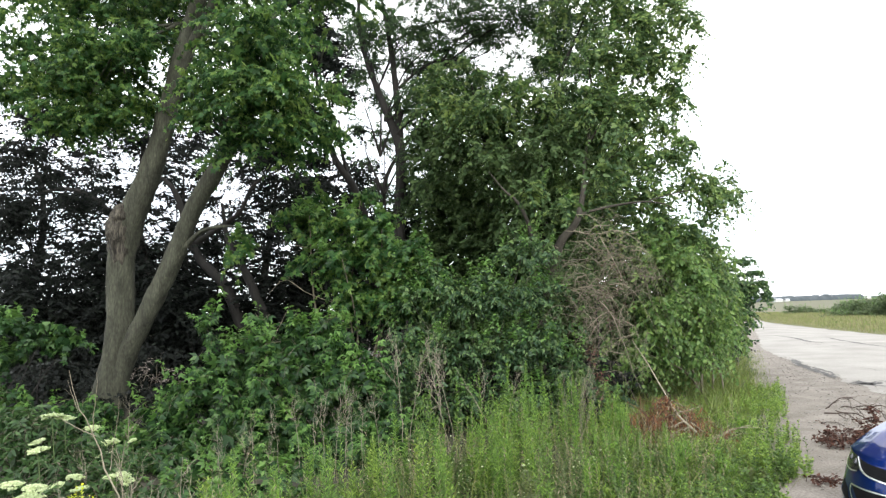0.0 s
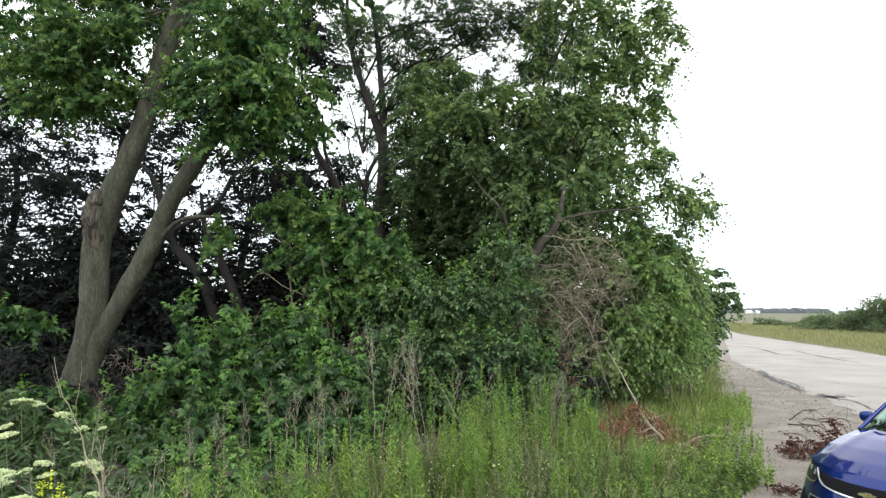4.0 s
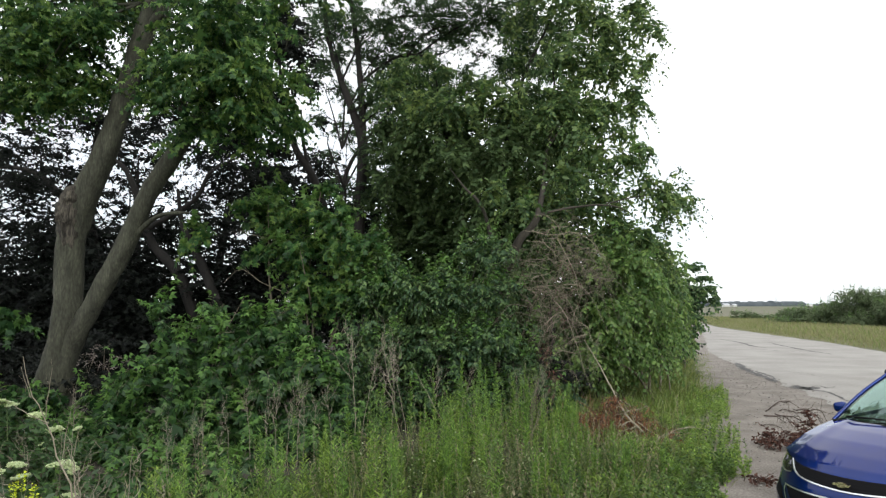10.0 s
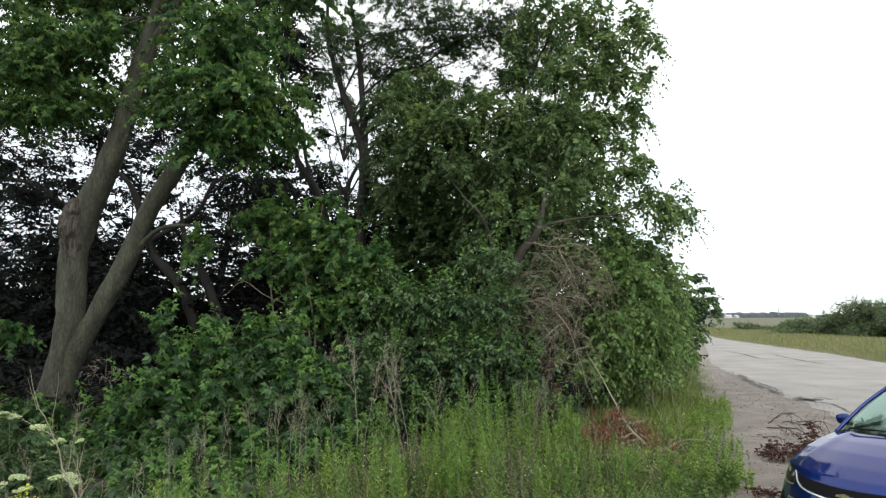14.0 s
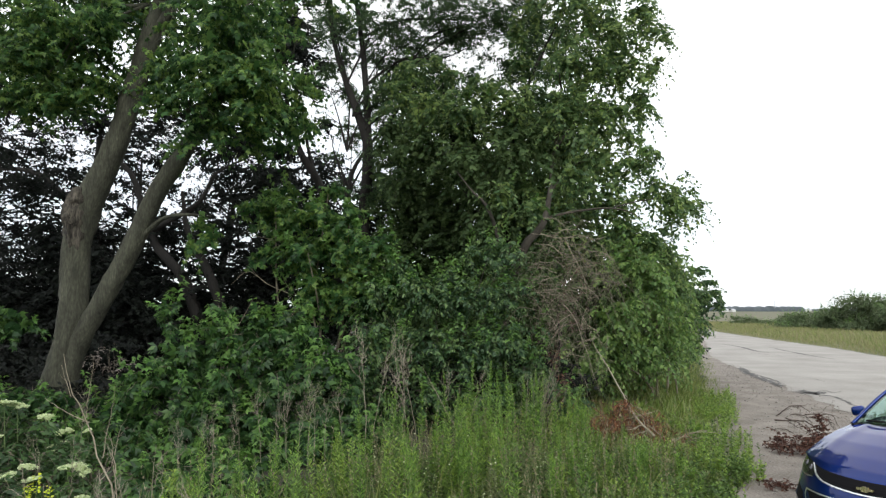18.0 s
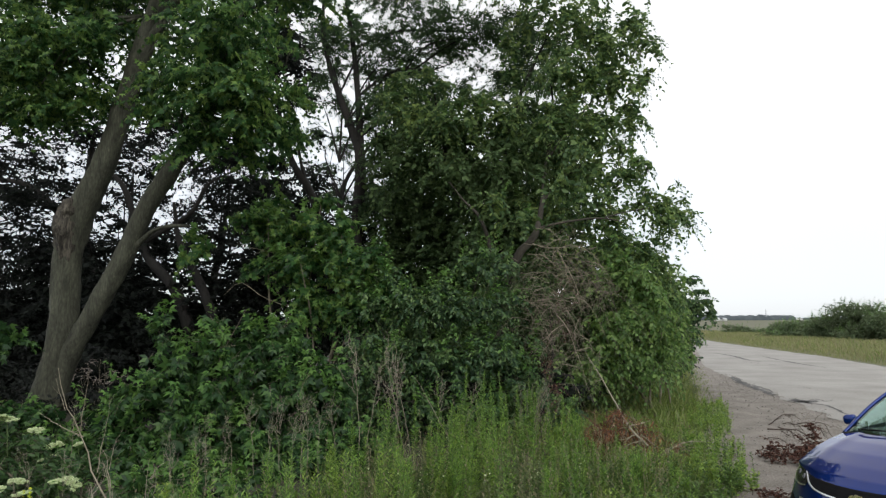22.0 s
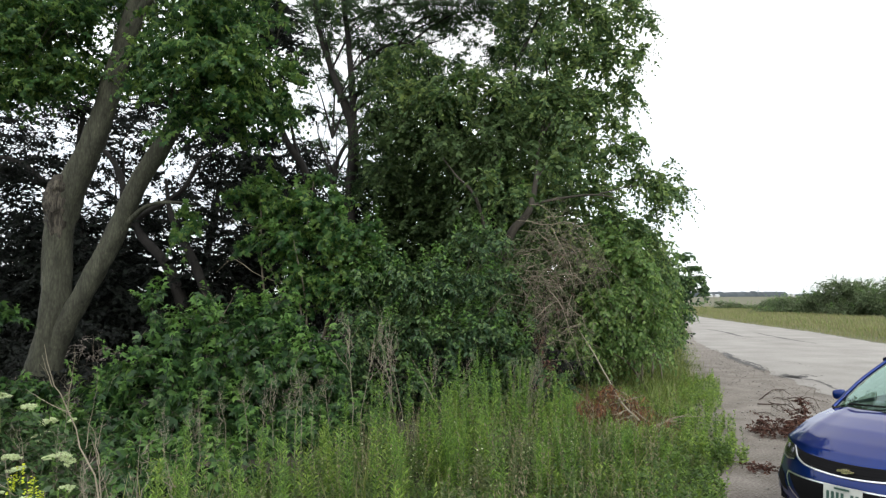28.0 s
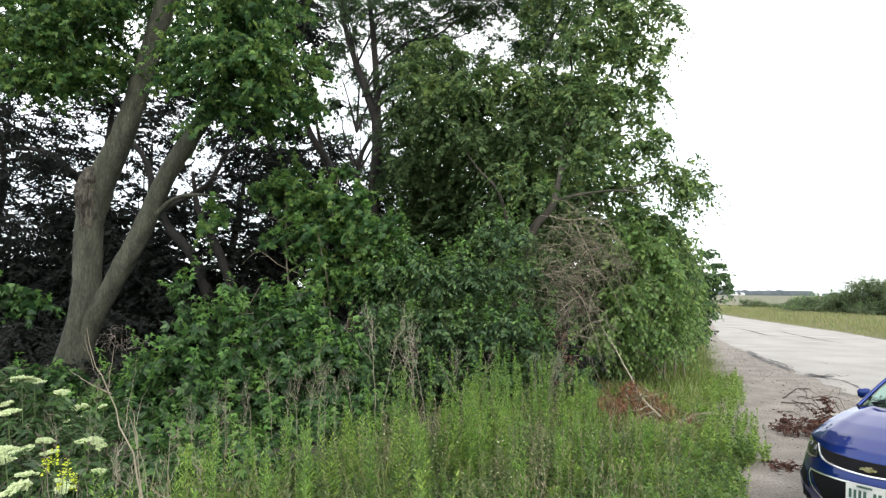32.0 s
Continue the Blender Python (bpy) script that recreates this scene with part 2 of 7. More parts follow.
# Bluish grey instead of green: distance haze is put into the colour.
HAZED_WOOD = surface("far_woods", [(0.3, (0.04, 0.052, 0.058)), (0.7, (0.085, 0.1, 0.108))], 0.05, 0.95, 0.0, 0.6)

WHITE_WALL = surface("white_siding", [(0.3, (0.62, 0.63, 0.62)), (0.7, (0.78, 0.78, 0.77))], 0.5, 0.7, 0.0, 4)
GREY_ROOF = surface("grey_metal_roof", [(0.3, (0.36, 0.38, 0.4)), (0.7, (0.5, 0.52, 0.54))], 0.5, 0.5, 0.0, 4)

# ---------------------------------------------------------------- mesh helpers
def mesh_of(name, verts, faces, smooth=False):
    """A mesh out of arrays: verts n x 3, faces m x k."""
    verts, faces = np.asarray(verts, np.float32), np.asarray(faces, np.int32)
    me = bpy.data.meshes.new(name)
    k = faces.shape[1]
    me.vertices.add(len(verts))
    me.vertices.foreach_set("co", verts.ravel())
    me.loops.add(faces.size)
    me.loops.foreach_set("vertex_index", faces.ravel())
    me.polygons.add(len(faces))
    me.polygons.foreach_set("loop_start", np.arange(0, faces.size, k, dtype=np.int32))
    me.polygons.foreach_set("loop_total", np.full(len(faces), k, np.int32))
    if smooth:
        me.polygons.foreach_set("use_smooth", np.ones(len(faces), bool))
    me.update(calc_edges=True)
    return me


def part(name, data, mat, parent=None, label=""):
    """Links a mesh, or a bmesh, as one object under its thing."""
    if isinstance(data, bmesh.types.BMesh):
        me = bpy.data.meshes.new(name)
        data.to_mesh(me)
        data.free()
        data = me
    if mat is not None and not data.materials:
        data.materials.append(mat)
    ob = new(name, data)
    if parent is not None:
        ob.parent = parent
    return tagged(ob, label)


def thing(name, at, label, category, group="", kind=""):
    ob = new(name)
    ob.location = at
    return tagged(ob, label, category, group, kind)


def merged(pieces):
    vs, fs, n = [], [], 0
    for v, f in pieces:
        vs.append(v)
        fs.append(np.asarray(f) + n)
        n += len(v)
    return np.concatenate(vs), np.concatenate(fs)


def spline(points, n):
    """Catmull-Rom through the points, n steps in all; extra columns (radius) go along."""
    p = np.asarray(points, float)
    p = np.vstack([2 * p[0] - p[1], p, 2 * p[-1] - p[-2]])
    t = np.linspace(0, len(p) - 3 - 1e-6, n)
    i = t.astype(int)
    f = (t - i)[:, None]
    a, b, c, d = p[i], p[i + 1], p[i + 2], p[i + 3]
    return 0.5 * (2 * b + (c - a) * f + (2 * a - 5 * b + 4 * c - d) * f ** 2 + (3 * b - a - 3 * c + d) * f ** 3)


def tube(path, sides=8, rough=0.0, rng=None):
    """A tapered tube along rows of x, y, z, radius, closed at the tip."""
    path = np.asarray(path, float)
    p, r = path[:, :3], path[:, 3]
    d = np.gradient(p, axis=0)
    d /= np.linalg.norm(d, axis=1)[:, None] + 1e-9
    ref = np.array([0.0, 1.0, 0.0]) if abs(d[:, 1]).mean() < 0.8 else np.array([1.0, 0.0, 0.0])
    u = np.cross(d, ref)
    u /= np.linalg.norm(u, axis=1)[:, None] + 1e-9
    v = np.cross(d, u)
    a = np.linspace(0, 2 * math.pi, sides, endpoint=False)
    rr = r[:, None] * np.ones(sides)
    if rough and rng is not None:
        lump = rng.normal(0, rough, (len(p), sides))
        rr = rr * (1 + 0.5 * lump + 0.5 * np.roll(lump, 1, 0))
    ring = p[:, None] + (u[:, None] * np.cos(a)[:, None] + v[:, None] * np.sin(a)[:, None]) * rr[..., None]
    verts = ring.reshape(-1, 3)
    i = np.arange(len(p) - 1)[:, None] * sides
    j = np.arange(sides)[None]
    k = (j + 1) % sides
    faces = np.stack([i + j, i + k, i + sides + k, i + sides + j], -1).reshape(-1, 4)
    return verts, faces


def unit(v):
    return v / (np.linalg.norm(v, axis=-1, keepdims=True) + 1e-9)


# leaf outlines: stalk at the origin, tip at y = 1; two or more quads
def quads_of(outline):
    return np.array(outline, float).reshape(-1, 4, 3)


OVATE = quads_of([(0, 0, 0), (0, 1, -0.1), (-0.23, 0.7, 0.05), (-0.3, 0.33, 0.08),
                  (0, 0, 0), (0.3, 0.33, 0.08), (0.23, 0.7, 0.05), (0, 1, -0.1)])
LOBED = quads_of([(0, 0, 0), (0.22, 0.46, 0.03), (0, 1, -0.2), (-0.22, 0.46, 0.03),
                  (0, 0, 0), (-0.2, 0.45, 0.02), (-0.6, 0.64, -0.16), (-0.42, 0.08, 0.02),
                  (0, 0, 0), (0.42, 0.08, 0.02), (0.6, 0.64, -0.16), (0.2, 0.45, 0.02)])
# three pointed leaflets on one stalk
TRIPLE = quads_of([(0, 0.3, 0), (0.19, 0.6, 0.03), (0, 1.08, -0.16), (-0.19, 0.6, 0.03),
                   (0, 0.26, 0), (-0.1, 0.52, 0.02), (-0.56, 0.74, -0.16), (-0.36, 0.3, 0.02),
                   (0, 0.26, 0), (0.36, 0.3, 0.02), (0.56, 0.74, -0.16), (0.1, 0.52, 0.02)])
OVAL = quads_of([(0, 0, 0), (0.27, 0.45, 0.04), (0, 1, -0.1), (-0.27, 0.45, 0.04)])
NARROW = quads_of([(0, 0, 0), (0.08, 0.4, 0.03), (0, 1, -0.25), (-0.08, 0.4, 0.03)])
FEATHER = quads_of([(0, 0, 0), (0.1, 0.3, 0.02), (0, 1, -0.1), (-0.1, 0.3, 0.02),
                    (0, 0.15, 0), (0.3, 0.3, 0), (0.5, 0.55, -0.06), (0.2, 0.42, 0),
                    (0, 0.15, 0), (-0.2, 0.42, 0), (-0.5, 0.55, -0.06), (-0.3, 0.3, 0)])


def leaves(pos, along, normal, size, outline):
    """One leaf at each place, pointing along, facing normal. The quads of one leaf share the stalk's vertex."""
    y = unit(along)
    x = unit(np.cross(y, normal))
    z = np.cross(x, y)
    k = outline.reshape(-1, 3)
    uniq, index = np.unique(k.round(5), axis=0, return_inverse=True)
    index = index.reshape(-1)
    v = pos[:, None] + size[:, None, None] * (uniq[None, :, 0:1] * x[:, None] + uniq[None, :, 1:2] * y[:, None] + uniq[None, :, 2:3] * z[:, None])
    f = index.reshape(1, -1, 4) + (np.arange(len(pos)) * len(uniq))[:, None, None]
    return v.reshape(-1, 3), f.reshape(-1, 4)


def sprays(rng, start, heading, length, count, size, outline, droop=0.35, spread=0.9, flat=0.45, thick=0.004, hang=0.25):
    """Leafy twigs: leaves set alternately along drooping twigs. Gives the leaves' arrays and the twigs' arrays."""
    n = len(start)
    heading = unit(heading)
    down = np.array([0, 0, -1.0])
    s = (np.arange(count)[None] + rng.uniform(0, 1, (n, count))) / count
    L = length[:, None]
    pos = start[:, None] + heading[:, None] * (L * s)[..., None] + down * (droop * L * s * s)[..., None]
    side = unit(np.cross(heading, down))[:, None] * np.where(np.arange(count) % 2, 1, -1)[None, :, None]
    along = heading[:, None] * 0.6 + side * spread + down * (hang + droop * s)[..., None] + rng.normal(0, 0.35, (n, count, 3))
    normal = np.array([0, 0, 1.0]) * flat + heading[:, None] * 0.45 + rng.normal(0, 0.5, (n, count, 3))
    sz = size * rng.uniform(0.55, 1.25, (n, count)) * (1.1 - 0.45 * s)
    lv = leaves(pos.reshape(-1, 3), along.reshape(-1, 3), normal.reshape(-1, 3), sz.ravel(), outline)
    q = np.array([0, 0.5, 1.0])
    tp = start[:, None] + heading[:, None] * (length[:, None] * q)[..., None] + down * (droop * length[:, None] * q * q)[..., None]
    a = np.array([0, 2.1, 4.2])
    off = np.stack([np.cos(a), 0 * a, np.sin(a)], 1) * thick
    tv = tp[:, :, None] + off[None, None] * np.array([1.0, 0.7, 0.3])[None, :, None, None]
    base = (np.arange(n) * 9)[:, None, None]
    i = np.array([0, 3])[:, None]
    j = np.arange(3)[None]
    f = np.stack([i + j, i + (j + 1) % 3, i + 3 + (j + 1) % 3, i + 3 + j], -1).reshape(1, -1, 4) + base
    return lv, (tv.reshape(-1, 3), f.reshape(-1, 4))


def in_clumps(rng, clumps, per, shell=0.5):
    """Places in ellipsoids (centre, radius or three radii), denser towards their skins, with the way outwards."""
    places, ways = [], []
    for c, r in clumps:
        r = np.array([r, r, r * 0.8] if np.isscalar(r) else r, float)
        n = max(6, int(per * (r[0] * r[1] * r[2]) ** (2 / 3)))
        u = unit(rng.normal(0, 1, (n, 3)))
        rad = rng.uniform(0, 1, (n, 1)) ** shell
        lump = 1 + 0.25 * np.sin(u[:, :1] * 5 + c[0]) * np.cos(u[:, 2:3] * 4 + c[2])
        places.append(np.array(c) + u * r * rad * lump)
        ways.append(u)
    return np.concatenate(places), np.concatenate(ways)


def crown(name, parent, rng, clumps, per, outline, size, leaf_mat, twig_mat, twig=0.6, count=14, droop=0.35, level=0.6, label="", twig_label="", tips=0, tip_length=0.3, hang=0.25, tip_size=0.85):
    """A crown of many leafy twigs in clumps, as one part, and its twigs as another."""
    p, w = in_clumps(rng, clumps, per)
    o = np.array(parent.location)
    p = p - o
    head = w + rng.normal(0, 0.6, w.shape)
    head[:, 2] *= 1 - level
    length = twig * rng.uniform(0.5, 1.3, len(p))
    lv, tw = sprays(rng, p - unit(head) * length[:, None] * 0.5, head, length, count, size, outline, droop, hang=hang)
    a = part(name, mesh_of(name, *lv), leaf_mat, parent, label)
    b = part("twigwork", mesh_of("twigwork", *tw), twig_mat, parent, twig_label)
    tagged(a, kind="stuff"), tagged(b, kind="stuff")
    if tips:
        # young upright shoots on the tops of the clumps
        q = np.flatnonzero((w[:, 2] > 0.25) & (rng.uniform(0, 1, len(w)) < tips))
        up = np.c_[rng.normal(0, 0.35, (len(q), 2)), np.ones(len(q))] + w[q] * 0.4
        sl, _ = sprays(rng, p[q], up, tip_length * rng.uniform(0.5, 1.3, len(q)), 7 + int(tip_length * 12), size * tip_size, outline, 0.1, 0.9, hang=hang)
        tagged(part("shoot_mass", mesh_of("shoot_mass", *sl), TIP, parent), kind="stuff")
    return a


def limb(name, parent, points, mat, sides=8, steps=14, rng=None, rough=0.06, label=""):
    """A branch through rows of x, y, z, radius (world places)."""
    p = spline(points, steps)
    p[:, :3] -= np.array(parent.location)
    return part(name, mesh_of(name, *tube(p, sides, rough, rng), smooth=True), mat, parent, label)


def fan_of_branches(rng, root, tips, r0, bend=0.25, sides=5):
    """Forking branches from a root place to tips, joined."""
    out = []
    for t in tips:
        a, b = np.array(root, float), np.array(t, float)
        m = (a + b) / 2 + rng.normal(0, bend, 3) * np.linalg.norm(b - a) * 0.3 + np.array([0, 0, 0.12 * np.linalg.norm(b - a)])
        out.append(tube(np.c_[spline([a, m, b], 8), np.linspace(r0, r0 * 0.25, 8)], sides, 0.08, rng))
        for q in range(3):
            s = rng.uniform(0.35, 0.9)
            c = a * (1 - s) ** 2 + 2 * m * s * (1 - s) + b * s * s
            e = c + unit(rng.normal(0, 1, 3) + unit(b - a) * 0.9) * np.linalg.norm(b - a) * rng.uniform(0.25, 0.45)
            out.append(tube(np.c_[spline([c, (c + e) / 2 + rng.normal(0, 0.06, 3), e], 5), np.linspace(r0 * 0.4, r0 * 0.1, 5)], 4, 0.05, rng))
    return merged(out)


def dead_branch(rng, path, r, twigs=6, reach=0.5, sides=5, depth=1, fall=0.2, wander=0.008):
    """A bare branch through the given places with side twigs, joined."""
    p = spline([np.array(q, float) for q in path], 12)
    p += np.r_[np.zeros((1, 3)), np.cumsum(rng.normal(0, wander, (11, 3)), 0)]
    out = [tube(np.c_[p, np.linspace(r, r * 0.2, 12)], sides, 0.06, rng)]
    for _ in range(twigs):
        i = rng.integers(2, 11)
        d = unit(unit(p[i] - p[i - 1]) * 0.8 + rng.normal(0, 0.7, 3) + np.array([0, 0, -fall]))
        e = p[i] + d * reach * rng.uniform(0.4, 1.2)
        m = (p[i] + e) / 2 + rng.normal(0, 0.05, 3) * reach
        rr = r * (1 - i / 15) * 0.55
        if depth:
            out.append(dead_branch(rng, [p[i], m, e], rr, 4, reach * 0.45, 4, depth - 1, fall))
        else:
            out.append(tube(np.c_[spline([p[i], m, e], 5), np.linspace(rr, rr * 0.3, 5)], 3, 0, rng))
    return merged(out)


# ---------------------------------------------------------------- ground and road
def strip_mesh(name, left, right, z0, rows=60, cols=10, rough=0.0, seed=3):
    """A sheet between two lines on the ground."""
    a, b = spline(left, rows), spline(right, rows)
    s = np.linspace(0, 1, cols)[None, :, None]
    xy = a[:, None] * (1 - s) + b[:, None] * s
    rng = np.random.default_rng(seed)
    z = z0 + rng.normal(0, rough, xy.shape[:2])
    v = np.concatenate([xy, z[..., None]], -1).reshape(-1, 3)
    i = np.arange(rows - 1)[:, None] * cols
    j = np.arange(cols - 1)[None]
    f = np.stack([i + j, i + j + 1, i + cols + j + 1, i + cols + j], -1).reshape(-1, 4)
    return mesh_of(name, v, f, smooth=True)


VERGE_EDGE = [(1.6, -6), (2.0, 0), (2.2, 5), (2.75, 7.1), (3.3, 7.9), (3.82, 8.89), (4.33, 10.74), (4.96, 12.6), (5.77, 14.34), (6.7, 17.2), (9.7, 26), (15.8, 44), (30, 85)]
PAVE_EDGE = [(9.5, -6), (9.2, 0), (8.7, 5), (8.2, 10), (8.0, 14.4), (8.3, 15.5), (8.4, 16.3), (8.6, 17.4), (9.0, 19.2), (9.45, 21.6), (10.4, 25.8), (12.2, 33), (16.2, 44.3), (30.3, 85)]
FAR_EDGE = [(17.8, -8), (18.0, 5), (18.6, 20), (19.6, 30.7), (21.9, 40.4), (24.1, 53), (28.5, 75), (36, 100)]

def ragged_line(points, ys, amount, f, k):
    """A line on the ground with a broken, uneven course, at the given y."""
    p = spline(points, 300)
    x = np.interp(ys, p[:, 1], p[:, 0])
    return np.c_[x + amount * np.array([noise.noise((0.0, q * f, k)) + 0.5 * noise.noise((3.0, q * f * 3.3, k)) for q in ys]), ys]


def field_rise(y):
    """Raises the open field slightly with distance, fitted to the horizon in the camera's view."""
    return 0.0042 * np.clip(np.asarray(y, float) - 110, 0, None)


ground = part("ground", strip_mesh("ground", [(-3000, -600), (-3000, 0), (-3000, 4000)], [(3000, -600), (3000, 0), (3000, 4000)], -0.03, 240, 40), FIELD)
co = np.zeros(len(ground.data.vertices) * 3, np.float32)
ground.data.vertices.foreach_get("co", co)
co[2::3] += field_rise(co[1::3])
ground.data.vertices.foreach_set("co", co)
ground.data.update()
tagged(ground, "flat open farm field reaching the horizon", "ground", kind="structure")
verge = part("verge", strip_mesh("verge", [(-60, -8), (-60, 10), (-50, 40), (-30, 90)], [(x - 0.55 + 0.2 * noise.noise((0.0, y * 1.7, 3.0)), y) for x, y in ragged_line(VERGE_EDGE, np.linspace(-6, 60, 90), 0.25, 0.8, 6.0)], 0.012, 160, 60, 0.0025), SOIL)
tagged(verge, "uneven weedy verge of dark soil and litter", "verge", kind="structure")
shoulder = part("shoulder", strip_mesh("shoulder", [(x - 1.2, y) for x, y in VERGE_EDGE], [(9.9, -6), (9.8, 0), (9.6, 5), (9.4, 9), (9.2, 12.5), (9, 16), (9.4, 20), (10.8, 26), (17.4, 45), (31, 85)], 0.0, 120, 24, 0.0015), GRAVEL)
tagged(shoulder, "brown gravel shoulder with dirt and loose stones", "road shoulder", kind="structure")


def sheet_between(name, a, b, z, cols):
    s = np.linspace(0, 1, cols)[None, :, None]
    xy = a[:, None] * (1 - s) + b[:, None] * s
    v = np.concatenate([xy, np.full((*xy.shape[:2], 1), z)], -1).reshape(-1, 3)
    i = np.arange(len(a) - 1)[:, None] * cols
    j = np.arange(cols - 1)[None]
    return mesh_of(name, v, np.stack([i + j, i + j + 1, i + cols + j + 1, i + cols + j], -1).reshape(-1, 4))


ROAD_Y = -6 + 91 * np.linspace(0, 1, 500) ** 1.5
road = part("road", sheet_between("road", ragged_line(PAVE_EDGE, ROAD_Y, 0.22, 0.9, 4.0), ragged_line(FAR_EDGE, ROAD_Y, 0.25, 0.5, 9.0), 0.007, 8), CONCRETE)
tagged(road, "wide pale worn concrete road with dark cracks", "road", kind="structure")


def crack(points, width, seed, mat):
    """A jagged dark crack or tar seam in the paving."""
    rng = np.random.default_rng(seed)
    p = spline(points, 40)
    d = unit(np.gradient(p, axis=0))
    side = np.c_[-d[:, 1], d[:, 0]]
    p = p + side * (np.cumsum(rng.normal(0, 0.012, 40)) - 0.0)[:, None]
    w = width * np.abs(rng.normal(0.7, 0.35, 40)) * np.sin(np.linspace(0.1, 3.04, 40)) ** 0.4
    return sheet_between("crack", p - side * w[:, None] / 2, p + side * w[:, None] / 2, 0.012, 2)


for n, (points, width, mat) in enumerate([
        ([(10.6, 25.9), (9.9, 23.6), (9.5, 21.7), (9.25, 20.4), (9.0, 19.2)], 0.34, TAR), ([(9.95, 24), (9.75, 22.6), (9.65, 21.4), (9.4, 20.2)], 0.12, TAR),
        ([(8.81, 17.87), (8.91, 17.40), (9.05, 17.06), (8.90, 16.31), (8.59, 15.24)], 0.13, TAR), ([(8.84, 17.39), (9.57, 18.29), (9.54, 17.79), (9.98, 18.05)], 0.07, TAR),
        ([(9.03, 18.39), (8.85, 17.63), (8.98, 17.40)], 0.4, TAR), ([(17.30, 44.49), (16.84, 40.95), (16.03, 37.36), (15.98, 35.33)], 0.28, TAR), ([(18.46, 40.46), (17.68, 36.97), (16.88, 33.16), (16.63, 30.44)], 0.2, TAR),
        ([(15.03, 35.25), (15.48, 32.64), (16.68, 31.93)], 0.08, TAR), ([(8.98, 18.00), (9.15, 17.77), (9.28, 17.65)], 0.7, TAR), ([(10.66, 22.26), (11.10, 21.73), (10.95, 20.20)], 0.03, TAR)]):
    tagged(part("crack", crack(points, width, 200 + n, mat), mat, road), "dark jagged crack in the paving")


def stones():
    """Loose stones and chips on the gravel."""
    rng = np.random.default_rng(5)
    bm = bmesh.new()
    bmesh.ops.create_icosphere(bm, subdivisions=1, radius=1)
    base = np.array([v.co[:] for v in bm.verts])
    tri = np.array([[v.index for v in f.verts] for f in bm.faces])
    bm.free()
    n = 5200
    y = 3 + 24 * rng.uniform(0, 1, n) ** 1.3
    lo = np.interp(y, [p[1] for p in VERGE_EDGE], [p[0] for p in VERGE_EDGE])
    hi = np.interp(y, [p[1] for p in PAVE_EDGE], [p[0] for p in PAVE_EDGE]) + 0.3
    x = lo + (hi - lo) * rng.uniform(0, 1, n) ** 0.8
    r = 0.004 + 0.026 * rng.uniform(0, 1, n) ** 5
    v = base[None] * (1 + rng.normal(0, 0.16, (n, len(base), 1))) * r[:, None, None] * np.array([1, 1, 0.6]) + np.c_[x, y, 0.3 * r][:, None]
    f = tri[None] + (np.arange(n) * len(base))[:, None, None]
    tagged(part("gravel_stones", mesh_of("gravel_stones", v.reshape(-1, 3), f.reshape(-1, 3)), STONE), "small pale loose stones on the gravel shoulder", "stones", kind="stuff")


stones()


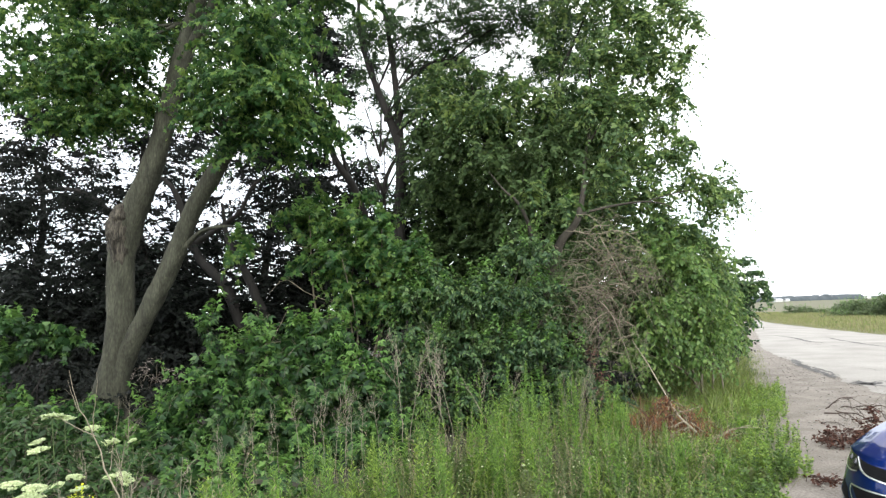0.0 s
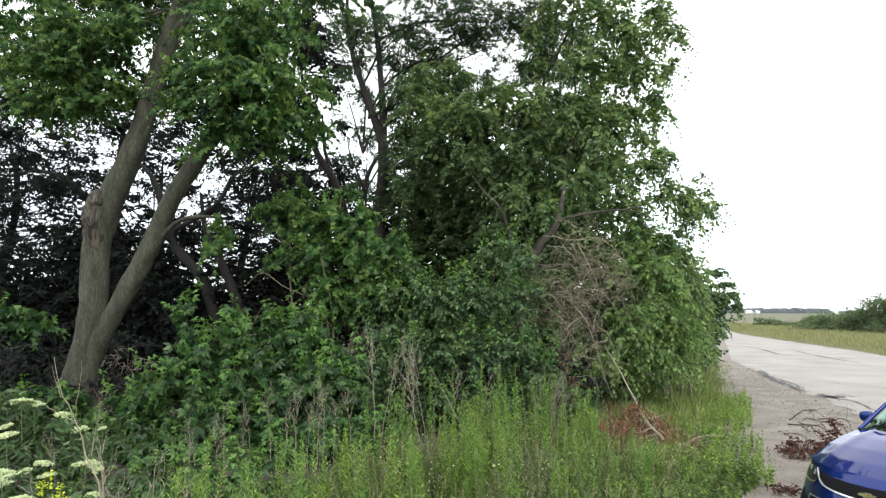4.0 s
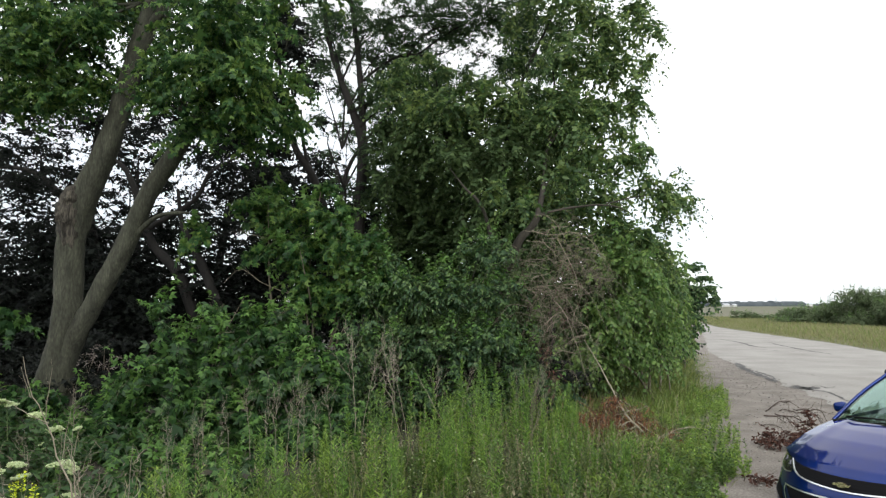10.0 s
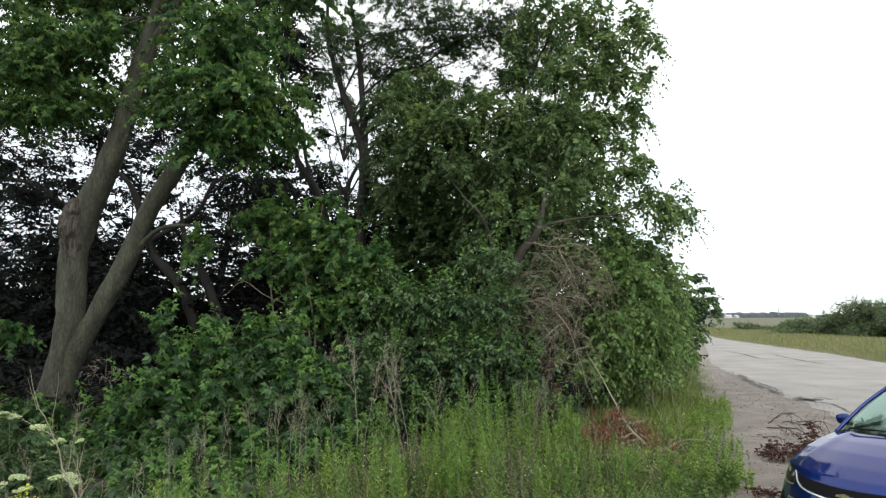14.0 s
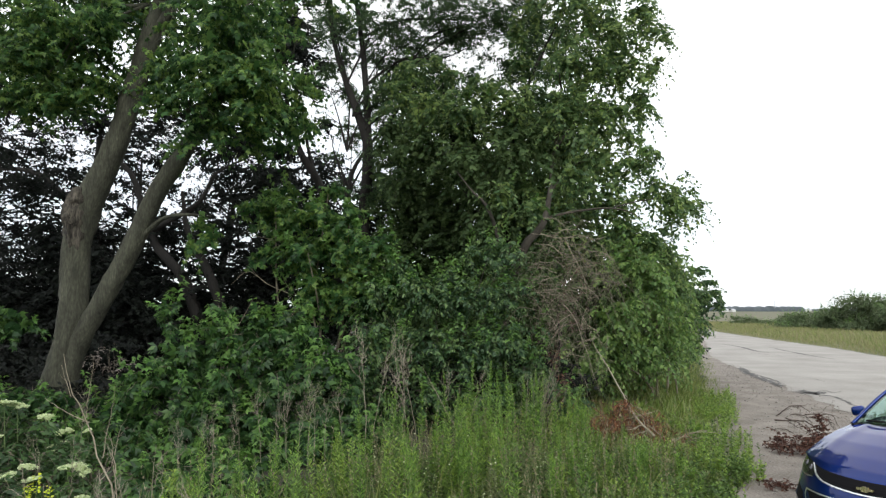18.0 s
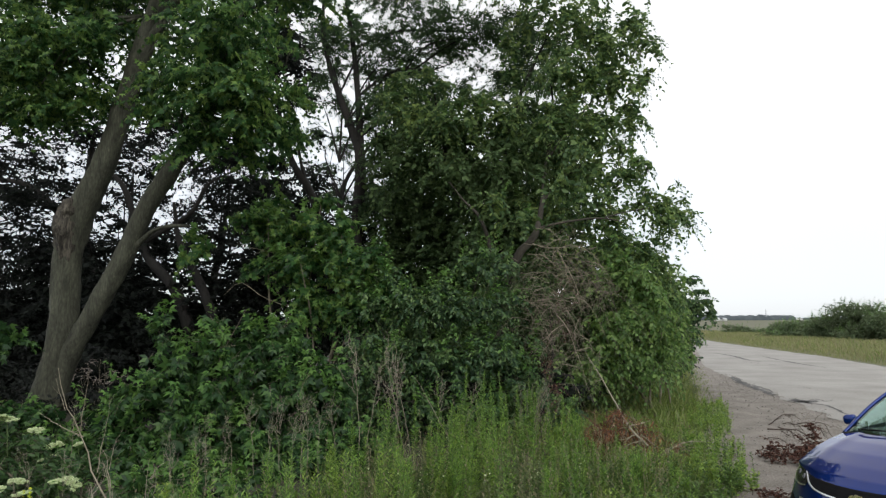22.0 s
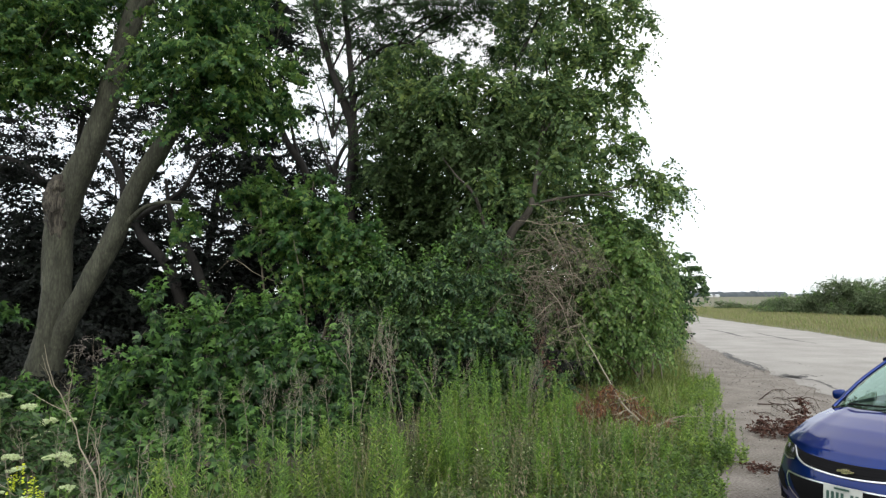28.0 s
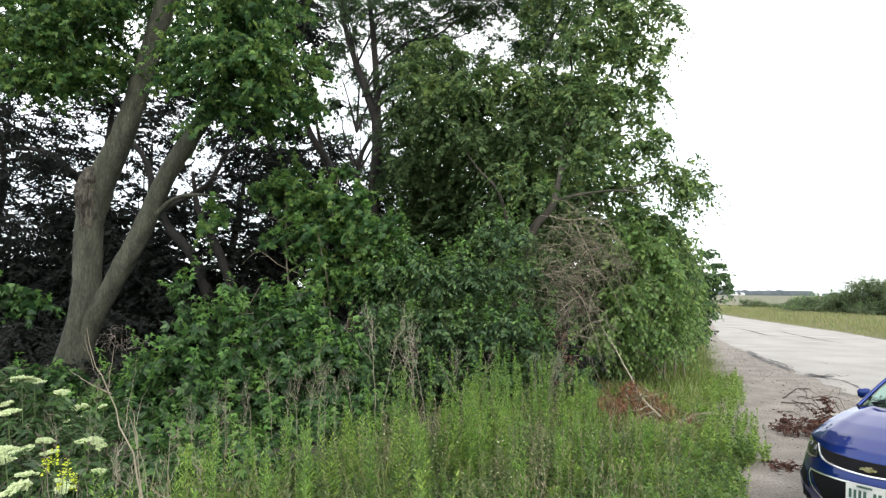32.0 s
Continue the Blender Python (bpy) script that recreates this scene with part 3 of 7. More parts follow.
# ---------------------------------------------------------------- trees
def maple_tree():
    rng = np.random.default_rng(11)
    base = (-7.75, 13.5, 0)
    t = thing("maple_tree", base, "twin-stemmed maple with grey bark and drooping bright leaves", "tree")
    limb("trunk", t, [(-7.9, 13.5, -0.1, 0.42), (-7.72, 13.5, 0.75, 0.31), (-7.53, 13.5, 1.9, 0.27), (-7.53, 13.5, 3.2, 0.26), (-7.33, 13.5, 4.15, 0.265),
                      (-6.86, 13.5, 5.3, 0.22), (-6.5, 13.5, 6.6, 0.2), (-6.15, 13.5, 7.9, 0.18), (-5.75, 13.6, 9.5, 0.13), (-5.45, 13.6, 11.5, 0.05)], BARK, 22, 70, rng, 0.075)
    limb("second_stem", t, [(-7.6, 13.48, 0.5, 0.2), (-7.38, 13.42, 1.3, 0.195), (-6.97, 13.37, 2.1, 0.19), (-6.42, 13.3, 3.1, 0.185), (-5.88, 13.25, 4.3, 0.175),
                            (-5.25, 13.2, 5.3, 0.15), (-4.6, 13.1, 6.4, 0.11), (-4.1, 13.0, 8.2, 0.05)], BARK, 18, 56, rng, 0.075)
    limb("broken_stub", t, [(-7.47, 13.45, 3.2, 0.16), (-7.5, 13.36, 3.6, 0.2), (-7.5, 13.33, 3.95, 0.2), (-7.47, 13.33, 4.2, 0.18), (-7.42, 13.34, 4.38, 0.12), (-7.38, 13.36, 4.46, 0.03)], WOUND, 20, 26, rng, 0.22, "weathered brown stub of a broken stem")
    limb("upper_fork", t, [(-6.22, 13.5, 7.6, 0.12), (-5.8, 13.4, 8.1, 0.1), (-5.3, 13.2, 8.9, 0.08), (-4.8, 13, 10.2, 0.03)], BARK, 10, 14, rng)
    limb("side_limb", t, [(-6.1, 13.25, 3.5, 0.06), (-5.7, 13.1, 3.78, 0.045), (-5.25, 12.9, 3.85, 0.034), (-4.6, 12.7, 3.8, 0.012)], BARK, 8, 12, rng)
    limb("side_limb", t, [(-6.65, 13.45, 5.95, 0.05), (-6.3, 13.3, 6.1, 0.035), (-5.95, 13.2, 6.15, 0.015)], BARK, 8, 8, rng)
    # the highest clumps are out of view, added to block skylight
    clumps = [((-8.10, 13.20, 7.53), (1.5, 1.2, 0.8)), ((-6.89, 12.80, 7.70), (0.7, 0.8, 0.5)), ((-7.15, 15.20, 8.76), (1.3, 1, 0.8)), ((-4.58, 12.30, 7.16), (1.0, 1, 0.8)), ((-4.0, 12.60, 7.28), (1.05, 1.0, 0.75)),
              ((-8.82, 13.40, 7.15), (0.8, 0.9, 0.6)), ((-4.31, 11.80, 6.13), (1.2, 0.9, 0.7)), ((-3.46, 12.30, 6.09), (1.0, 0.9, 0.7)), ((-6.75, 15.00, 7.24), (1.1, 0.8, 0.7)),
              ((-7.60, 13.20, 6.50), (1.3, 1, 0.55)), ((-8.73, 13.60, 6.34), (0.9, 1, 0.6)), ((-3.33, 13.00, 5.71), (0.4, 0.5, 0.5)), ((-4.41, 12.00, 5.33), (0.75, 0.7, 0.5)),
              ((-3.73, 12.60, 5.38), (0.6, 0.7, 0.5)), ((-8.66, 14.00, 9.34), (2.5, 2, 1.2)), ((-5.80, 14.00, 9.59), (2.5, 2, 1.2)), ((-3.40, 14.00, 9.47), (1.6, 2, 1.2)), ((-6.70, 14.50, 11.95), (3, 2.5, 1.6)), ((-9.9, 13.60, 8.1), (0.8, 0.7, 0.35)), ((-10.3, 13.80, 7.1), (0.7, 0.6, 0.3)), ((-11.3, 14.00, 7.9), (0.9, 0.8, 0.4)),  ((-3.15, 14.00, 5.87), (0.3, 0.4, 0.3)), ((-7.99, 14.00, 7.74), (1.1, 0.8, 0.6)), ((-8.91, 14.20, 7.21), (1.0, 0.8, 0.5)), ((-7.75, 15.00, 6.98), (0.8, 0.8, 0.5)), ((-5.31, 12.20, 6.53), (0.6, 0.5, 0.4)), ((-5.54, 12.40, 5.97), (0.4, 0.4, 0.3)), ((-3.98, 11.60, 7.17), (0.9, 0.7, 0.5)), ((-3.69, 11.40, 6.19), (0.9, 0.6, 0.45)), ((-3.54, 11.60, 5.51), (0.6, 0.5, 0.4)), ((-9.4, 14.6, 8.3), (1.2, 0.8, 0.5)), ((-10.6, 15.0, 7.7), (1.0, 0.8, 0.4)), ((-9.0, 14.8, 6.8), (0.8, 0.6, 0.35))]
    for root, ends in (((-6.3, 13.6, 8.3), [(-7.31, 13.00, 7.34), (-8.06, 13.20, 6.73), (-5.17, 12.60, 7.50)]), ((-5.3, 13.15, 5.9), [(-4.07, 12.00, 5.69), (-3.48, 12.40, 6.02), (-4.59, 12.00, 6.31)]), ((-4.8, 13.1, 6.8), [(-3.07, 12.80, 6.59), (-3.78, 12.60, 7.17), (-2.69, 13.00, 7.34)])):
        v, f = fan_of_branches(rng, np.array(root) - np.array(base), [np.array(q) - np.array(base) for q in ends], 0.045)
        part("bough", mesh_of("bough", v, f), BARK, t)
    crown("crown", t, rng, clumps, 98, LOBED, 0.126, MAPLE, SHADED_BARK, 0.75, 15, 0.45, 0.85, tips=0.14, tip_length=0.35, hang=0.6)


def back_trees():
    rng = np.random.default_rng(12)
    t = thing("shade_tree", (-10.5, 21, 0), "dark spreading tree in deep shade behind the maple", "tree")
    limb("trunk", t, [(-10.5, 21, -0.1, 0.3), (-10.3, 21, 1.5, 0.26), (-10.8, 21, 3.2, 0.22), (-11.2, 21, 5, 0.16), (-11, 21, 8, 0.06)], SHADED_BARK, 10, 20, rng)
    limb("limb", t, [(-7.42, 20.00, 1.76) + (0.2,), (-7.96, 20.00, 3.07) + (0.16,), (-8.95, 20.30, 4.09) + (0.12,), (-9.70, 20.50, 5.99) + (0.09,), (-10.33, 20.50, 6.69) + (0.03,)], SHADED_BARK, 8, 16, rng)
    limb("limb", t, [(-8.96, 20.30, 4.43) + (0.1,), (-7.53, 20.00, 5.23) + (0.07,), (-7.06, 20.00, 6.07) + (0.05,), (-6.07, 20.00, 6.58) + (0.02,)], SHADED_BARK, 8, 14, rng)
    limb("limb", t, [(-11.54, 21.00, 4.86) + (0.12,), (-12.65, 21.00, 6.09) + (0.09,), (-13.72, 21.00, 6.44) + (0.06,), (-14.75, 21.00, 6.27) + (0.03,)], SHADED_BARK, 8, 14, rng)
    limb("limb", t, [(-6.44, 19.50, 1.77) + (0.16,), (-7.04, 19.50, 3.20) + (0.13,), (-7.64, 19.50, 4.33) + (0.09,), (-7.84, 19.50, 5.47) + (0.04,)], SHADED_BARK, 8, 14, rng)
    clumps = [((-11.15, 21.00, 7.87), (1.5, 1.5, 0.7)), ((-8.70, 21.00, 8.23), (1.5, 1.5, 0.7)), ((-6.58, 20.50, 7.21), (1.2, 1.2, 0.9)), ((-5.55, 20.00, 5.56), (1.0, 1.2, 1.0)),
              ((-13.09, 21.00, 4.51), (1.5, 1.5, 0.9)), ((-10.99, 21.00, 4.16), (1.3, 1.2, 0.8)), ((-8.92, 21.00, 4.51), (0.9, 1.2, 0.6)), ((-6.67, 20.00, 3.89), (1.2, 1.2, 0.8)),
              ((-12.64, 21.00, 2.43), (1.9, 1.6, 1.0)), ((-10.12, 21.50, 2.44), (1.7, 1.6, 1.0)), ((-7.12, 21.00, 2.26), (1.7, 1.6, 1.0)), ((-15.07, 21.00, 5.74), (1.6, 1.6, 1.6)), ((-14.46, 20.00, 1.76), (2, 2, 1.4)),
              ((-12.12, 20.00, 0.78), (1.8, 1.5, 0.7)), ((-9.57, 22.00, 0.66), (2, 1.5, 0.7)), ((-5.93, 20.00, 0.79), (1.5, 1.5, 0.8)), ((-11.91, 22.00, 13.32), (4, 3, 2)), ((-6.27, 22.00, 13.13), (2, 3, 2)), ((-12.69, 20.00, 5.56), (1.2, 1, 0.6)), ((-11.22, 20.00, 6.07), (1.0, 1, 0.5)), ((-11.93, 20.00, 3.56), (1.2, 1, 0.5)), ((-12.3, 18.0, 9.0), (0.9, 0.8, 0.5)), ((-12.6, 18.0, 7.9), (0.9, 0.8, 0.5)), ((-12.7, 18.0, 6.9), (0.9, 0.8, 0.45)), ((-12.1, 18.0, 6.2), (0.7, 0.6, 0.25)), ((-11.6, 20.0, 6.7), (0.6, 0.6, 0.28)), ((-12.38, 20.0, 6.81), (0.5, 0.6, 0.22)), ((-11.3, 18.0, 9.0), (0.8, 0.8, 0.4)), ((-11.4, 18.0, 5.5), (0.8, 0.7, 0.35))]
    crown("crown", t, rng, clumps, 80, OVAL, 0.138, SHADE, SHADED_BARK, 1.1, 24, 0.2, 0.75)

    t = thing("locust_tree", (-3.2, 19.4, 0), "slender fine-leaved tree behind the thicket, its trunk coloured dark for backlight", "tree")
    limb("trunk", t, [(-3.0, 19.4, -0.1, 0.24), (-2.41, 19.40, 1.77) + (0.18,), (-2.60, 19.40, 4.32) + (0.17,), (-2.49, 19.40, 6.61) + (0.16,), (-2.80, 19.40, 7.68) + (0.115,), (-3.20, 19.40, 8.76) + (0.09,), (-3.60, 19.40, 10.28) + (0.07,), (-3.63, 19.40, 11.99) + (0.03,)], SHADED_BARK, 10, 34, rng)
    limb("limb", t, [(-2.50, 19.40, 7.10) + (0.11,), (-2.57, 19.30, 8.40) + (0.095,), (-2.71, 19.30, 9.90) + (0.075,), (-2.96, 19.30, 11.43) + (0.04,)], SHADED_BARK, 8, 16, rng)
    limb("limb", t, [(-2.50, 19.30, 8.56) + (0.050,), (-2.01, 19.20, 8.94) + (0.043,), (-1.35, 19.00, 9.20) + (0.036,), (-0.39, 19.00, 9.20) + (0.022,), (0.58, 19.00, 9.61) + (0.011,)], SHADED_BARK, 8, 16, rng)
    limb("limb", t, [(-2.76, 19.30, 9.90) + (0.043,), (-1.70, 19.20, 10.36) + (0.036,), (-0.71, 19.00, 10.36) + (0.029,), (0.74, 19.00, 10.28) + (0.014,)], SHADED_BARK, 8, 14, rng)
    limb("limb", t, [(-3.15, 19.60, 5.17) + (0.072,), (-2.92, 19.60, 6.15) + (0.065,), (-2.35, 19.50, 6.96) + (0.043,), (-1.70, 19.50, 7.79) + (0.022,)], SHADED_BARK, 8, 14, rng)
    clumps = [((-3.37, 19.50, 10.32), (0.8, 1, 0.7)), ((-2.00, 19.00, 10.11), (1.0, 1, 0.5)), ((-0.39, 19.00, 10.44), (1.3, 1, 0.6)), ((-1.35, 19.00, 9.61), (0.8, 0.8, 0.4)), ((1.22, 19.00, 10.28), (1.2, 1, 0.6)), 
              ((-1.51, 19.00, 8.46), (0.8, 0.8, 0.5)), ((-0.07, 19.50, 9.98), (0.6, 0.8, 0.3)), ((2.41, 19.50, 10.50), (0.7, 1, 0.6)), ((-1.40, 19.50, 12.04), (2.5, 2, 1)), ((-2.36, 19.50, 7.96), (0.5, 0.5, 0.5)), ((-1.72, 19.60, 9.17), (0.9, 0.7, 0.6)), ((-0.90, 19.60, 9.43), (0.8, 0.7, 0.5)), ((-0.23, 19.40, 8.76), (0.7, 0.7, 0.4)), ((-2.41, 19.80, 9.59), (0.5, 0.6, 0.6)), ((0.26, 19.40, 10.20), (0.8, 0.7, 0.4)), ((2.23, 19.40, 9.94), (0.9, 0.8, 0.5)), ((-0.73, 19.60, 8.66), (0.9, 0.7, 0.5)), ((1.92, 19.60, 9.34), (0.8, 0.7, 0.6)), ((2.74, 19.60, 9.17), (0.8, 0.7, 0.7)), ((-2.06, 19.80, 7.54), (0.6, 0.6, 0.6)), ((-2.76, 19.80, 10.80), (0.5, 0.6, 0.5)), ((-3.30, 19.60, 9.43), (0.45, 0.5, 0.45)), ((-3.06, 19.80, 8.30), (0.35, 0.4, 0.45)), ((-2.96, 19.80, 7.04), (0.35, 0.4, 0.4)), ((-3.23, 20.00, 5.73), (0.5, 0.5, 0.4)), ((-2.37, 19.80, 6.03), (0.35, 0.4, 0.5)), ((-3.77, 19.80, 10.80), (0.6, 0.6, 0.5)), ((-2.06, 19.00, 8.30), (0.6, 0.5, 0.5)), ((-1.89, 19.00, 6.51), (0.7, 0.5, 0.6)), ((-1.34, 19.00, 7.00), (0.7, 0.5, 0.5)), ((-1.49, 19.00, 5.71), (0.7, 0.5, 0.6)), ((-0.94, 19.00, 7.81), (0.7, 0.5, 0.5)), ((-2.30, 19.20, 5.26), (0.5, 0.5, 0.5)), ((-0.23, 19.00, 8.13), (0.8, 0.5, 0.4)), ((0.73, 19.00, 8.30), (0.8, 0.5, 0.3)), ((1.85, 19.00, 8.63), (0.8, 0.5, 0.5)), ((-3.32, 19.80, 8.56), (0.32, 0.4, 0.32)), ((-3.74, 19.80, 9.16), (0.35, 0.4, 0.35)), ((-3.19, 19.80, 7.51), (0.3, 0.3, 0.3)), ((-3.60, 19.80, 6.56), (0.3, 0.3, 0.25)), ((-3.97, 19.80, 7.71), (0.25, 0.3, 0.25)), ((0.50, 19.20, 8.89), (0.45, 0.4, 0.22)), ((1.55, 19.20, 9.11), (0.4, 0.4, 0.25)), ((2.98, 18.00, 9.37), (0.8, 0.6, 0.6)), ((3.78, 17.50, 8.41), (0.6, 0.5, 0.5)), ((0.39, 19.2, 9.68), (0.5, 0.4, 0.2)), ((0.95, 19.2, 9.36), (0.4, 0.4, 0.18)), ((0.06, 19.2, 10.99), (0.6, 0.5, 0.22)), ((0.95, 19.2, 10.89), (0.6, 0.5, 0.22)), ((1.84, 19.2, 10.97), (0.6, 0.5, 0.22))]
    for k, (root, tips) in enumerate((((-2.95, 19.3, 7.6), [(-1.35, 19.00, 9.78), (-0.39, 19.00, 8.95), (-2.01, 19.20, 8.69)]), ((-3.1, 19.3, 8.6), [(-1.04, 19.00, 10.61), (-2.00, 19.00, 10.44), (-3.71, 19.50, 10.66)]), ((-1.4, 19.1, 8.9), [(0.26, 19.00, 10.11), (1.07, 19.20, 10.03), (-0.39, 19.00, 9.95)]), ((-3.0, 19.4, 5.5), [(-1.70, 19.50, 7.63), (-3.37, 19.80, 6.20), (-3.51, 19.60, 7.15)]), ((-3.0, 19.4, 4.6), [(-3.66, 19.60, 6.49), (-3.98, 19.60, 5.66), (-3.01, 19.60, 6.82)]), ((-3.1, 19.4, 6.6), [(-3.21, 19.60, 9.34), (-3.69, 19.60, 8.49), (-2.05, 19.50, 9.98)]), ((-2.6, 19.3, 7.2), [(-1.04, 19.20, 8.53), (0.10, 19.20, 9.69), (-0.72, 19.20, 10.53)]))):
        v, f = fan_of_branches(rng, np.array(root) - np.array(t.location), [np.array(q) - np.array(t.location) for q in tips], 0.035)
        part("bough", mesh_of("bough", v, f), SHADED_BARK, t)
    crown("crown", t, rng, clumps, 135, FEATHER, 0.17, LOCUST, SHADED_BARK, 0.8, 14, 0.3, 0.7)

    t = thing("leaning_tree", (-4.2, 22, 0), "thin leaning trunk coloured dark for backlight, with fine leaves", "tree")
    limb("trunk", t, [(-3.4, 22, -0.1, 0.17), (-3.89, 22.00, 4.26) + (0.15,), (-4.37, 22.00, 6.10) + (0.13,), (-5.00, 22.00, 7.18) + (0.11,), (-5.43, 22.00, 8.53) + (0.08,), (-5.65, 22.00, 10.42) + (0.04,)], SHADED_BARK, 8, 24, rng)
    limb("limb", t, [(-4.56, 22.00, 6.47) + (0.06,), (-4.82, 22.00, 7.59) + (0.05,), (-4.87, 22.00, 8.53) + (0.03,)], SHADED_BARK, 8, 10, rng)
    clumps = [((-6.17, 22.00, 8.90), (0.7, 1, 0.8)), ((-5.90, 22.00, 4.99), (1, 1, 0.9)), ((-4.07, 22.00, 4.08), (1.6, 1, 1.2)), ((-5.29, 22.00, 11.00), (1.0, 1, 1.0)), ((-4.19, 22.50, 6.00), (0.5, 0.5, 0.25)), ((-5.32, 21.00, 6.27), (0.4, 0.5, 0.4)), ((-4.87, 21.50, 4.75), (0.8, 0.6, 0.6)), ((-2.85, 21.00, 4.86), (0.6, 0.6, 0.6)), ((-5.6, 21.0, 8.4), (0.6, 0.6, 0.5)), ((-5.3, 21.0, 7.0), (0.5, 0.6, 0.4)), ((-5.9, 21.0, 6.2), (0.6, 0.6, 0.35)), ((-4.7, 21.0, 9.2), (0.5, 0.5, 0.4)), ((-5.2, 21.0, 10.2), (0.6, 0.6, 0.4)), ((-4.2, 21.3, 9.9), (0.4, 0.5, 0.3)), ((-4.35, 21.0, 8.9), (0.35, 0.4, 0.4)), ((-4.05, 21.0, 7.9), (0.25, 0.3, 0.3))]
    crown("crown", t, rng, clumps, 170, OVATE, 0.15, SHADE, SHADED_BARK, 0.9, 14, 0.3, 0.7)


